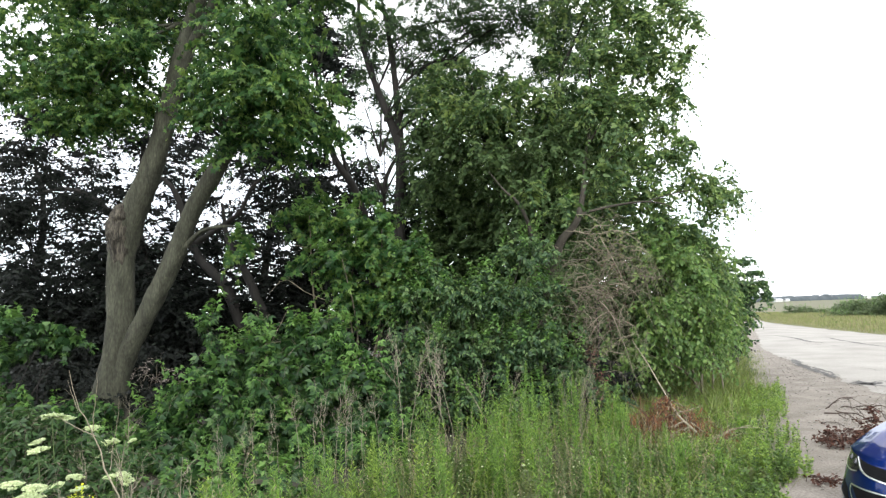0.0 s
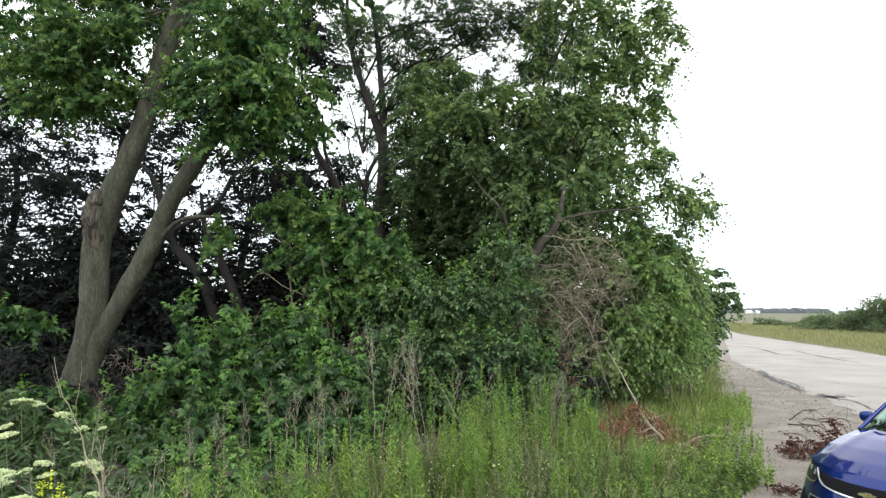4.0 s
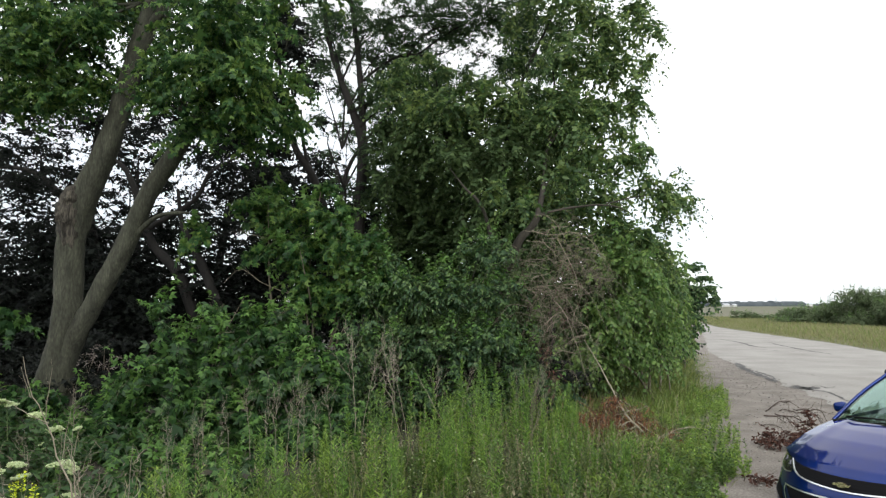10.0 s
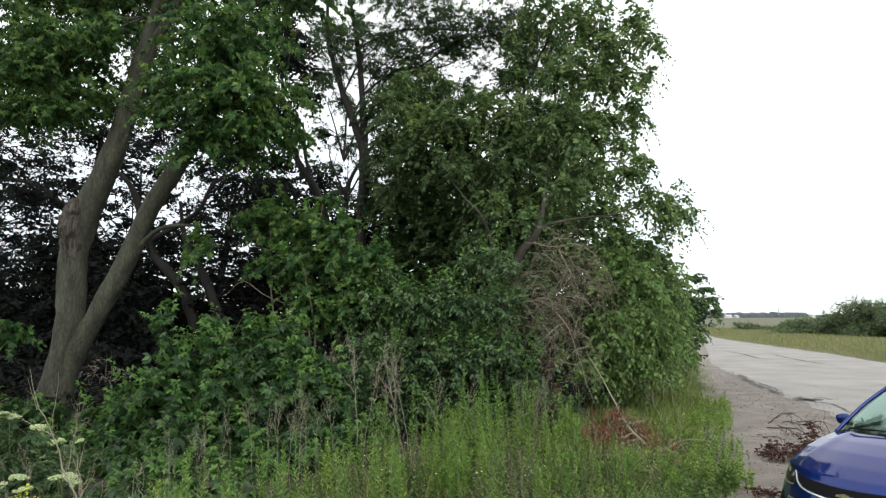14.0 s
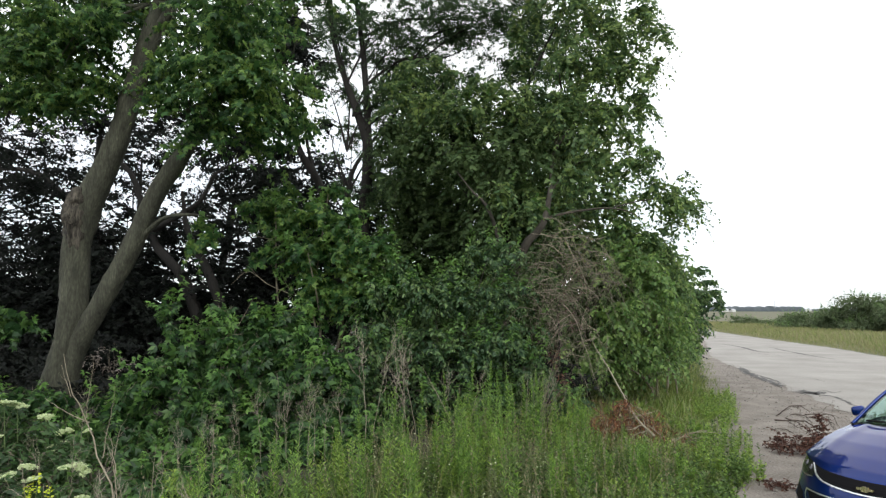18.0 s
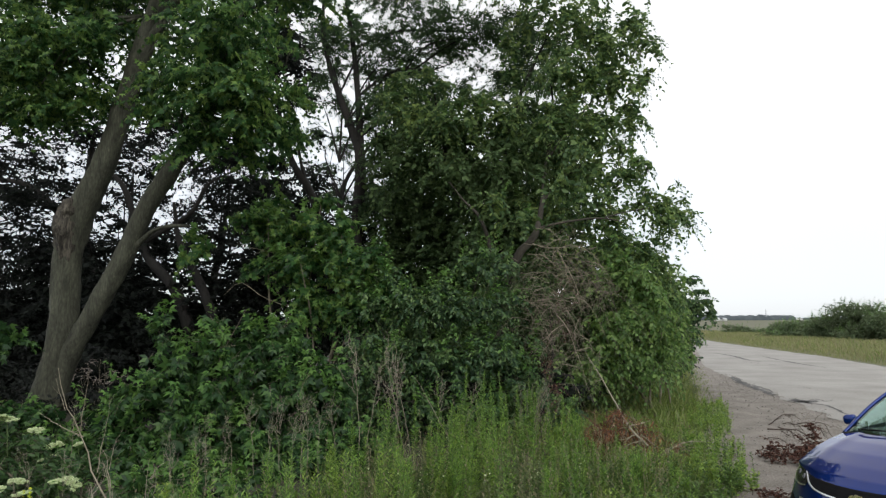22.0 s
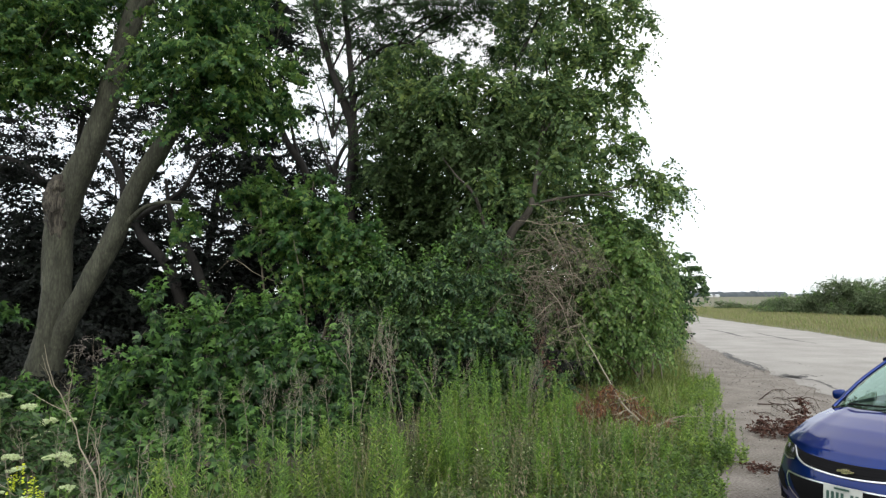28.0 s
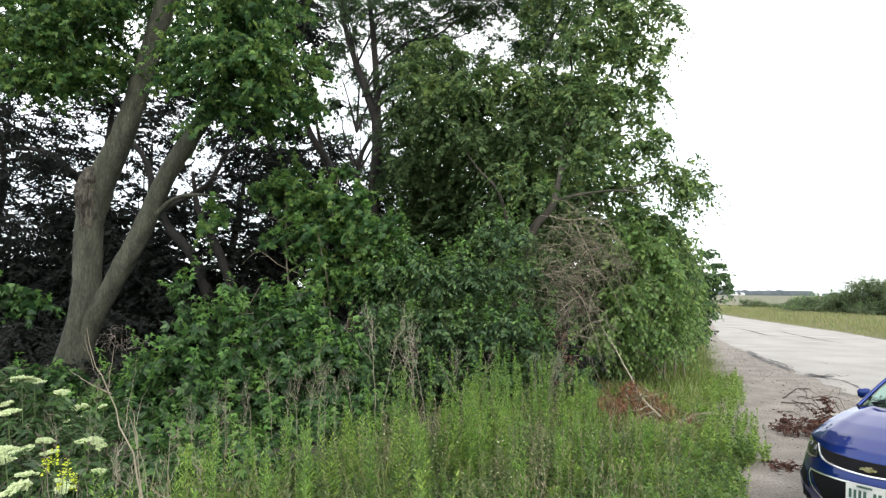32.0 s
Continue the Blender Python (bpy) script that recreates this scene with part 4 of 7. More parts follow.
def mulberry_tree():
    rng = np.random.default_rng(13)
    t = thing("mulberry_tree", (1.0, 16.2, 0), "broad roadside tree with glossy green leaves and leaning stems", "tree")
    limb("trunk", t, [(0.9, 15.6, -0.1, 0.17), (1.02, 15.0, 2.2, 0.13), (1.42, 14.6, 3.37, 0.09), (1.68, 14.6, 3.7, 0.08), (1.87, 14.65, 4.0, 0.066), (2.06, 15.1, 4.66, 0.055), (2.22, 15.8, 5.4, 0.045), (2.42, 16.2, 6.3, 0.04), (2.55, 16.4, 7.4, 0.03), (2.48, 16.6, 8.5, 0.016)], LIVE_BARK, 10, 40, rng)
    limb("limb", t, [(1.89, 14.6, 4.01, 0.034), (2.22, 14.5, 4.1, 0.028), (2.64, 14.4, 4.16, 0.024), (3.1, 14.35, 4.2, 0.019), (3.48, 14.3, 4.15, 0.014), (3.78, 14.2, 3.99, 0.006)], LIVE_BARK, 8, 18, rng)
    limb("limb", t, [(0.92, 15.0, 3.5, 0.045), (0.76, 15.0, 4.11, 0.038), (0.58, 15.1, 4.46, 0.032), (0.32, 15.2, 4.73, 0.02), (0.0, 15.4, 5.2, 0.008)], LIVE_BARK, 8, 14, rng)
    limb("limb", t, [(2.06, 15.1, 4.66, 0.03), (2.6, 15.7, 5.3, 0.024), (3.2, 16.0, 5.7, 0.018), (3.95, 16.0, 5.75, 0.012), (4.7, 15.8, 5.5, 0.005)], LIVE_BARK, 8, 14, rng)
    limb("limb", t, [(2.3, 15.9, 5.8, 0.028), (2.85, 16.1, 6.6, 0.022), (3.5, 16.3, 7.4, 0.016), (3.95, 16.4, 8.3, 0.008)], LIVE_BARK, 8, 14, rng)
    limb("limb", t, [(3.4, 14.9, 4.3, 0.016), (4.1, 15.2, 4.5, 0.013), (4.8, 15.3, 4.6, 0.009), (5.4, 15.35, 4.85, 0.004)], LIVE_BARK, 6, 12, rng)
    limb("limb", t, [(0.9, 16.6, 0.5, 0.14), (1.07, 17.00, 4.04) + (0.1,), (0.23, 17.20, 5.07) + (0.07,), (-0.21, 17.40, 7.03) + (0.04,), (-0.35, 17.40, 7.92) + (0.015,)], SHADED_BARK, 8, 20, rng)
    limb("limb", t, [(1.2, 16.8, 0.3, 0.14), (1.38, 17.30, 5.53) + (0.09,), (1.83, 17.30, 7.74) + (0.05,), (2.27, 17.20, 8.75) + (0.035,), (2.68, 17.00, 9.56) + (0.015,)], SHADED_BARK, 8, 20, rng)
    limb("limb", t, [(0.92, 16.80, 4.44) + (0.04,), (0.50, 16.70, 4.99) + (0.03,), (0.08, 16.60, 5.39) + (0.015,)], SHADED_BARK, 8, 10, rng)
    clumps = [((0.22, 16.20, 5.51), (0.9, 0.8, 0.7)), ((0.08, 16.80, 7.00), (1.0, 0.9, 0.7)), ((1.34, 16.60, 7.08), (1.0, 0.9, 0.7)),
              ((1.40, 15.80, 5.63), (1.1, 0.9, 0.9)), ((2.60, 15.80, 6.70), (1.1, 0.9, 0.8)), ((2.81, 16.20, 8.08), (1.0, 0.9, 0.7)), ((3.81, 16.30, 8.83), (0.85, 0.9, 0.8)), ((3.97, 16.20, 7.80), (0.7, 0.7, 0.6)),
              ((3.24, 15.80, 5.63), (1.0, 0.9, 0.8)), ((3.98, 15.60, 5.45), (0.55, 0.6, 0.35)), ((4.74, 15.20, 4.60), (0.5, 0.5, 0.35)), ((3.62, 15.80, 4.56), (0.9, 0.8, 0.7)), ((2.19, 15.90, 4.71), (1.0, 0.8, 0.8)),
              ((0.90, 16.50, 4.40), (1.0, 0.9, 0.8)), ((4.54, 16.40, 9.30), (0.5, 0.7, 0.7)), ((3.05, 16.60, 9.68), (1.2, 1, 0.9)), ((2.56, 17.00, 11.67), (2.2, 2, 1.5)),
              ((4.43, 16.20, 6.82), (0.35, 0.5, 0.45)), ((1.60, 16.80, 3.19), (1.2, 0.9, 1.0)), ((3.99, 15.80, 3.64), (0.9, 0.8, 0.7)), ((4.86, 15.20, 4.34), (0.35, 0.4, 0.25)),
              ((2.92, 16.40, 3.29), (0.9, 0.7, 0.8)), ((2.64, 15.90, 3.65), (0.8, 0.4, 0.6)), ((2.99, 15.40, 2.71), (0.8, 0.4, 0.6)), ((3.82, 15.60, 3.88), (0.6, 0.5, 0.4)), ((4.27, 15.40, 3.60), (0.5, 0.5, 0.35)), ((2.15, 15.80, 2.08), (1.0, 0.7, 0.9)), ((3.33, 15.90, 2.08), (1.0, 0.7, 0.9)), ((2.60, 15.50, 1.07), (1.2, 0.6, 0.6)), ((0.23, 17.50, 6.01), (1.3, 0.8, 1.0)), ((2.54, 17.30, 6.11), (1.3, 0.8, 1.0)), ((0.95, 17.40, 3.08), (1.6, 0.7, 1.2)),
              ((4.88, 16.20, 8.71), (0.3, 0.4, 0.25)), ((4.73, 16.20, 7.94), (0.3, 0.4, 0.25)), ((4.37, 16.20, 7.17), (0.35, 0.4, 0.2)), ((4.44, 15.60, 5.69), (0.3, 0.35, 0.15)), ((5.12, 15.20, 4.47), (0.2, 0.3, 0.2)), ((-0.70, 17.00, 7.20), (0.6, 0.6, 0.4)), ((-1.38, 17.40, 7.55), (0.8, 0.6, 0.6)), ((-1.75, 17.60, 6.63), (0.6, 0.5, 0.6)), ((-0.91, 17.00, 6.26), (0.8, 0.6, 0.6)), ((-1.25, 17.60, 8.37), (0.6, 0.5, 0.4)), ((-1.36, 17.40, 5.40), (0.6, 0.5, 0.5)), ((0.80, 17.00, 7.64), (0.7, 0.7, 0.35)), ((4.43, 16.50, 3.17), (0.9, 0.6, 0.8)), ((4.98, 16.50, 3.44), (0.4, 0.5, 0.4)), ((0.23, 17.40, 6.73), (1.2, 0.5, 0.8)), ((1.40, 17.40, 6.58), (1.2, 0.5, 0.8)), ((2.54, 17.20, 7.12), (1.1, 0.5, 0.8)), ((1.66, 17.20, 4.93), (1.2, 0.5, 0.8)), ((2.47, 17.00, 3.76), (1.1, 0.5, 0.8)),
              ((3.72, 16.0, 6.69), (0.45, 0.4, 0.45)), ((4.12, 16.0, 6.14), (0.4, 0.4, 0.3)), ((3.31, 16.0, 6.28), (0.5, 0.4, 0.5)), ((4.45, 15.4, 4.94), (0.35, 0.3, 0.25)), ((3.02, 16.3, 7.42), (0.45, 0.4, 0.4)), ((3.56, 16.3, 7.0), (0.45, 0.4, 0.35)), ((2.61, 16.3, 6.86), (0.45, 0.4, 0.4)), ((3.29, 16.3, 7.8), (0.45, 0.4, 0.35)), ((1.6, 14.2, 4.2), (0.45, 0.25, 0.3)), ((2.4, 14.5, 5.0), (0.5, 0.3, 0.35)), ((0.9, 14.5, 4.6), (0.5, 0.3, 0.4)),
              # unseen taller clumps, added so the bonnet reflects dark crowns
              ((2.9, 16.8, 12.6), (1.9, 1.8, 1.2)), ((0.8, 17.2, 13.6), (2.2, 2.0, 1.4)), ((-1.2, 17.6, 12.6), (2.0, 1.8, 1.4)),
              ((1.54, 17.0, 9.13), (0.45, 0.4, 0.3)), ((1.71, 17.0, 8.24), (0.35, 0.4, 0.35)), ((1.91, 17.0, 9.79), (0.5, 0.4, 0.4)), ((-0.47, 17.0, 8.34), (0.4, 0.35, 0.25)), ((-0.09, 17.0, 8.12), (0.35, 0.35, 0.2))]
    # inner and low clumps take the dimmed leaf colour in place of shade
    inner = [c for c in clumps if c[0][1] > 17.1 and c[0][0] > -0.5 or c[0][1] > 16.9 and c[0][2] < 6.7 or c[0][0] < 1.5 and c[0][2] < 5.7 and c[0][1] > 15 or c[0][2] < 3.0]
    crown("inner_crown", t, rng, inner, 105, OVATE, 0.165, DIM, LIVE_BARK, 0.6, 15, 0.8, 0.3, "leaves darkened in colour for the shade inside the crown")
    crown("crown", t, rng, [c for c in clumps if c not in inner], 128, OVATE, 0.138, MULBERRY, LIVE_BARK, 0.6, 15, 0.8, 0.3, tips=0.08, tip_length=0.3)
    edge = [(p, (0.22, 0.25, 0.12)) for p in ((5.2, 15.4, 5.07), (5.32, 15.4, 4.75), (5.42, 15.4, 4.48), (5.15, 15.4, 4.5), (4.9, 15.4, 4.38), (4.95, 15.4, 4.8), (4.65, 15.4, 4.65), (4.67, 16.00, 9.33), (4.96, 16.00, 8.90), (5.03, 16.00, 8.42), (4.78, 16.00, 8.03), (4.58, 16.00, 7.56), (4.30, 16.00, 7.18), (4.16, 16.00, 6.74), (3.89, 15.80, 6.27), (4.37, 15.60, 5.69), (4.60, 15.60, 5.56), (4.23, 15.60, 5.29), (4.66, 15.40, 4.91), (5.02, 15.20, 4.57), (5.29, 15.20, 4.27), (4.88, 15.20, 4.04), (4.70, 15.20, 3.78), (4.47, 15.30, 3.52), (4.80, 15.40, 3.27), (5.03, 15.60, 2.98), (5.19, 15.80, 2.60))]
    crown("outer_sprays", t, rng, edge, 60, OVATE, 0.1, MULBERRY, LIVE_BARK, 0.55, 11, 0.8, 0.3)


def wood_tree(x, y, h, r, seed, low=0.15, dense=1.0, mat=None, name="woodland_tree", label="tall dark woodland tree with many bare inner branches"):
    """A background tree: trunk, forking limbs, and a loose crown of many clumps."""
    rng = np.random.default_rng(seed)
    t = thing(name, (x, y, 0), label, "tree", "woodland trees")
    top = np.array([x + rng.normal(0, 0.4), y, h * 0.85])
    limb("trunk", t, [(x, y, -0.1, 0.2), (x + rng.normal(0, 0.15), y, h * 0.3, 0.16), (x + rng.normal(0, 0.25), y, h * 0.6, 0.1), (*top, 0.03)], SHADED_BARK, 9, 22, rng)
    clumps = []
    for q in range(20):
        s = low + (1 - low) * (q + rng.uniform(0, 1)) / 20
        a = q * 2.4 + rng.uniform(-0.4, 0.4)
        reach = r * math.sin(math.pi * (0.18 + 0.74 * s)) * rng.uniform(0.35, 1.0)
        c = np.array([x + math.cos(a) * reach, y + 0.7 * math.sin(a) * reach, h * s])
        clumps.append((tuple(c), (r * rng.uniform(0.3, 0.46), r * 0.36, r * rng.uniform(0.16, 0.26))))
        if q % 2 == 0:
            root = np.array([x, y, max(0.4, h * s * 0.62)])
            v, f = fan_of_branches(rng, root - np.array([x, y, 0]), [c - np.array([x, y, 0])], 0.05 * (1.3 - s * 0.7))
            part("limb", mesh_of("limb", v, f), SHADED_BARK, t)
    crown("crown", t, rng, clumps, 68 * dense, OVAL, 0.165, mat or SHADE, SHADED_BARK, 1.05, 19, 0.2, 0.72)


def woodland():
    wood_tree(-15.5, 22.5, 9.5, 3.2, 101, dense=0.7)
    wood_tree(-11.8, 25, 9.0, 3.0, 102, dense=0.75)
    wood_tree(-8.2, 24.5, 8.5, 2.8, 103, dense=0.9)
    wood_tree(-5.4, 26, 8.0, 2.6, 104)
    wood_tree(-0.6, 21.5, 8.8, 2.6, 105, low=0.1, dense=1.7, mat=THICKET)
    wood_tree(-2.6, 23.5, 6.6, 2.0, 107, dense=1.0)
    wood_tree(2.4, 20, 8.6, 2.3, 106, low=0.1, dense=1.8, mat=THICKET)


def bush(name, base, label, clumps, per, outline, size, mat, seed, droop=0.4, level=0.5, stems=7, twig=0.5, count=13, category="bush", stem_mat=None, tips=0, tip_length=0.3, stem_r=0.03, hang=0.25, tip_size=0.85):
    rng = np.random.default_rng(seed)
    t = thing(name, base, label, category)
    for i in range(stems):
        c, r = clumps[i % len(clumps)]
        a = np.array([base[0] + rng.normal(0, 0.25), base[1] + rng.normal(0, 0.2), -0.05])
        b = np.array(c) + rng.normal(0, 0.15, 3)
        m = (a + b) / 2 + rng.normal(0, 0.12, 3)
        limb("stem", t, [(*a, stem_r), (*m, stem_r * 0.7), (*b, stem_r * 0.2)], stem_mat or TWIG, 6, 9, rng)
    crown("foliage", t, rng, clumps, per, outline, size, mat, stem_mat or TWIG, twig, count, droop, level, tips=tips, tip_length=tip_length, hang=hang, tip_size=tip_size)
    return t


def bushes():
    bush("drooping_shrub", (4.4, 15.0, 0), "rounded shrub with drooping broad green leaves beside the road",
         [((3.78, 15.00, 2.94), (0.8, 0.8, 0.6)), ((4.20, 14.80, 2.32), (0.7, 0.7, 0.6)), ((3.45, 14.50, 1.84), (0.7, 0.6, 0.6)), ((4.48, 15.00, 1.59), (0.6, 0.7, 0.6)), ((3.93, 14.80, 1.12), (0.8, 0.7, 0.5)),
          ((2.91, 14.50, 1.14), (0.7, 0.6, 0.5)), ((5.33, 17.00, 2.92), (0.5, 1, 0.7)), ((5.30, 17.00, 2.08), (0.6, 1, 0.7)), ((5.21, 17.00, 1.26), (0.7, 1, 0.5)), ((3.6, 15.0, 3.5), (0.4, 0.35, 0.3)), ((4.05, 15.0, 3.15), (0.4, 0.35, 0.3)), ((4.4, 15.0, 2.8), (0.3, 0.3, 0.25))], 235, OVATE, 0.122, DROOP, 21, 0.8, 0.4, tips=0.15, hang=0.7)
    bush("far_shrub", (7.1, 21.6, 0), "dark shrub leaning out over the road edge",
         [((7.33, 22.00, 2.54), (0.6, 0.8, 0.5)), ((7.87, 22.00, 2.45), (0.5, 0.6, 0.3)), ((7.48, 22.00, 1.74), (0.6, 0.8, 0.6)), ((6.95, 21.00, 1.07), (0.6, 0.8, 0.5)), ((8.23, 22.00, 2.67), (0.3, 0.3, 0.18)), ((7.97, 22.00, 3.00), (0.3, 0.3, 0.15)), ((8.40, 22.00, 2.27), (0.2, 0.3, 0.2)), ((7.62, 21.50, 3.33), (0.25, 0.3, 0.15))],
         260, OVATE, 0.14, THICKET, 22, 0.4, 0.5, 3)
    sapling = bush("maple_sapling", (-3.0, 13.2, 0), "leafy young maple with bright leaves against dark shade",
         [((-3.43, 13.20, 3.93), (0.5, 0.5, 0.4)), ((-2.68, 13.00, 3.95), (0.5, 0.5, 0.28)), ((-2.19, 13.00, 3.57), (0.55, 0.5, 0.4)), ((-2.89, 12.80, 3.13), (0.6, 0.5, 0.45)), ((-1.94, 12.80, 3.02), (0.5, 0.5, 0.4)), ((-1.72, 12.80, 2.39), (0.6, 0.5, 0.5)),
          ((-2.56, 12.80, 2.39), (0.6, 0.5, 0.5)), ((-3.7, 13.20, 3.16), (0.25, 0.3, 0.2)), ((-1.52, 12.80, 3.28), (0.35, 0.4, 0.22)), ((-1.20, 12.60, 2.74), (0.35, 0.4, 0.25)), ((-3.39, 13.40, 4.46), (0.3, 0.3, 0.12)), ((-3.9, 12.9, 4.05), (0.28, 0.3, 0.14)), ((-4.86, 12.8, 3.7), (0.2, 0.2, 0.1)), ((-4.72, 12.8, 3.45), (0.18, 0.2, 0.1)), ((-4.95, 12.8, 3.25), (0.2, 0.2, 0.1)), ((-2.40, 13.20, 4.46), (0.25, 0.25, 0.12)), ((-1.98, 13.00, 3.95), (0.3, 0.3, 0.15))], 225, LOBED, 0.136, MAPLE, 23, 0.5, 0.6, tips=0.4, hang=0.65)
    rng = np.random.default_rng(29)
    o = np.array(sapling.location)
    for path in ([(-2.9, 13.0, 2.2), (-3.03, 13.0, 2.31), (-3.49, 13.0, 2.51), (-3.95, 13.0, 2.79), (-4.29, 13.0, 2.56)], [(-3.0, 13.0, 2.2), (-3.02, 13.0, 2.34), (-3.15, 13.0, 2.46), (-3.27, 13.0, 2.76), (-3.16, 13.0, 3.06)], [(-2.8, 13.0, 3.2), (-3.05, 13.0, 3.29), (-3.59, 13.0, 3.36), (-4.05, 13.0, 3.51)]):
        part("dead_twig", mesh_of("dead_twig", *dead_branch(rng, [np.array(q) - o for q in path], 0.011, 5, 0.3, 5, 0, 0.2)), PALE_TWIG, sapling, "bare pale dead twig")
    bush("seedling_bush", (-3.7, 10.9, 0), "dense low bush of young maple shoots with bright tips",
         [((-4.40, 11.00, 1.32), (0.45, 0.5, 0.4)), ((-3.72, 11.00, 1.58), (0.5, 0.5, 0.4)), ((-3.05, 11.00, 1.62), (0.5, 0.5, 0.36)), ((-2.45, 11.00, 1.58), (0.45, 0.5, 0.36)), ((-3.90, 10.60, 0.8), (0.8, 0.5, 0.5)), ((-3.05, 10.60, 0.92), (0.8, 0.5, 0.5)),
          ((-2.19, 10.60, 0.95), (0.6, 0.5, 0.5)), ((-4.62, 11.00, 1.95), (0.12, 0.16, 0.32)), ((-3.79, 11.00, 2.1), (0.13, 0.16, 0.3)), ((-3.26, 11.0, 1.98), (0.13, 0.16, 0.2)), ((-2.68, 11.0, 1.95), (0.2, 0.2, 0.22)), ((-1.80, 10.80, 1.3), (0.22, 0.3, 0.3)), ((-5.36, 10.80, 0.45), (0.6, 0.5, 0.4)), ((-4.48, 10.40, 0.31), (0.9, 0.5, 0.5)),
          ((-5.65, 10.40, 0.06), (0.7, 0.5, 0.4)), ((-3.16, 10.20, 0.26), (0.9, 0.5, 0.5)), ((-1.93, 10.20, 0.43), (0.7, 0.5, 0.5)), ((-5.0, 11.00, 0.9), (0.4, 0.5, 0.3))], 195, TRIPLE, 0.18, SHADED_SEEDLING, 24, 0.6, 0.5, 14, 0.42, tips=0.42, tip_length=0.42, stem_r=0.012, hang=0.75, tip_size=0.8)
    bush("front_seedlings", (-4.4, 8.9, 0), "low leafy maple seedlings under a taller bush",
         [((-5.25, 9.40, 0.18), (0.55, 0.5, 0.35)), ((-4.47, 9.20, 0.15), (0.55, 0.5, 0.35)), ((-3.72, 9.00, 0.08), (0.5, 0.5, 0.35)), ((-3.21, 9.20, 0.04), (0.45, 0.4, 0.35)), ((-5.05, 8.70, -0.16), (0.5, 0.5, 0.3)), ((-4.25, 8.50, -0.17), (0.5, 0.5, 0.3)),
          ((-3.52, 8.40, -0.21), (0.5, 0.5, 0.3)), ((-3.09, 8.50, -0.24), (0.4, 0.4, 0.25)), ((-6.30, 9.60, 0.37), (0.6, 0.5, 0.35)), ((-7.08, 9.80, 0.49), (0.6, 0.5, 0.4)), ((-2.58, 9.60, -0.01), (0.4, 0.4, 0.3)), ((-2.63, 9.00, -0.06), (0.5, 0.4, 0.35)), ((-2.15, 9.40, 0.11), (0.5, 0.4, 0.35)), ((-1.69, 9.60, 0.22), (0.5, 0.4, 0.35)), ((-1.30, 9.80, 0.30), (0.45, 0.4, 0.3)), ((-2.35, 8.30, -0.22), (0.4, 0.4, 0.25)), ((-2.78, 8.40, -0.18), (0.4, 0.4, 0.25)), ((-1.93, 8.80, -0.18), (0.4, 0.4, 0.2)), ((-3.73, 7.70, 0.1), (0.5, 0.4, 0.3)), ((-3.07, 7.60, 0.1), (0.5, 0.4, 0.28)), ((-2.53, 7.80, 0.1), (0.45, 0.4, 0.25)), ((-3.20, 7.10, 0.1), (0.5, 0.35, 0.26)), ((-2.56, 7.10, 0.1), (0.5, 0.35, 0.24)), ((-2.07, 7.50, 0.08), (0.4, 0.35, 0.22)), ((-3.7, 6.6, 0.08), (0.5, 0.35, 0.2)), ((-2.9, 6.4, 0.08), (0.5, 0.35, 0.2))], 205, TRIPLE, 0.155, SHADED_SEEDLING, 27, 0.5, 0.4, 10, 0.4, tips=0.2, tip_length=0.35, stem_r=0.008, hang=0.75, tip_size=0.75)
    bush("thicket_bush", (-0.5, 12.3, 0), "dense dark green thicket of small leaves",
         [((-1.38, 12.60, 2.28), (0.6, 0.5, 0.5)), ((-0.65, 12.30, 2.37), (0.6, 0.5, 0.4)), ((0.06, 12.30, 2.27), (0.6, 0.5, 0.4)), ((0.79, 12.60, 2.28), (0.6, 0.5, 0.5)), ((-1.41, 12.00, 1.49), (0.7, 0.5, 0.5)), ((-0.63, 12.00, 1.39), (0.7, 0.5, 0.5)),
          ((0.16, 12.00, 1.39), (0.7, 0.5, 0.5)), ((0.96, 12.30, 1.47), (0.6, 0.5, 0.5)), ((-1.08, 12.60, 2.85), (0.3, 0.3, 0.25)), ((-0.24, 12.40, 2.58), (0.35, 0.3, 0.25)), ((0.80, 12.80, 3.13), (0.5, 0.4, 0.35)), ((-1.57, 11.80, 0.83), (0.4, 0.4, 0.35)),
          ((1.36, 12.30, 0.98), (0.6, 0.5, 0.5)), ((-1.4, 11.9, 0.4), (0.6, 0.4, 0.4)), ((-0.6, 11.9, 0.5), (0.6, 0.4, 0.45)), ((0.2, 11.9, 0.5), (0.6, 0.4, 0.45)), ((1.0, 12.1, 0.45), (0.6, 0.4, 0.45)), ((1.9, 12.5, 0.4), (0.5, 0.4, 0.4)), ((0.39, 13.20, 3.16), (0.5, 0.5, 0.4))], 250, OVATE * np.array([0.85, 1, 1.5]), 0.11, THICKET, 25, 0.5, 0.5, 14, 0.45, tips=0.42, tip_length=0.4, stem_mat=LIVE_BARK, stem_r=0.011, hang=0.6)
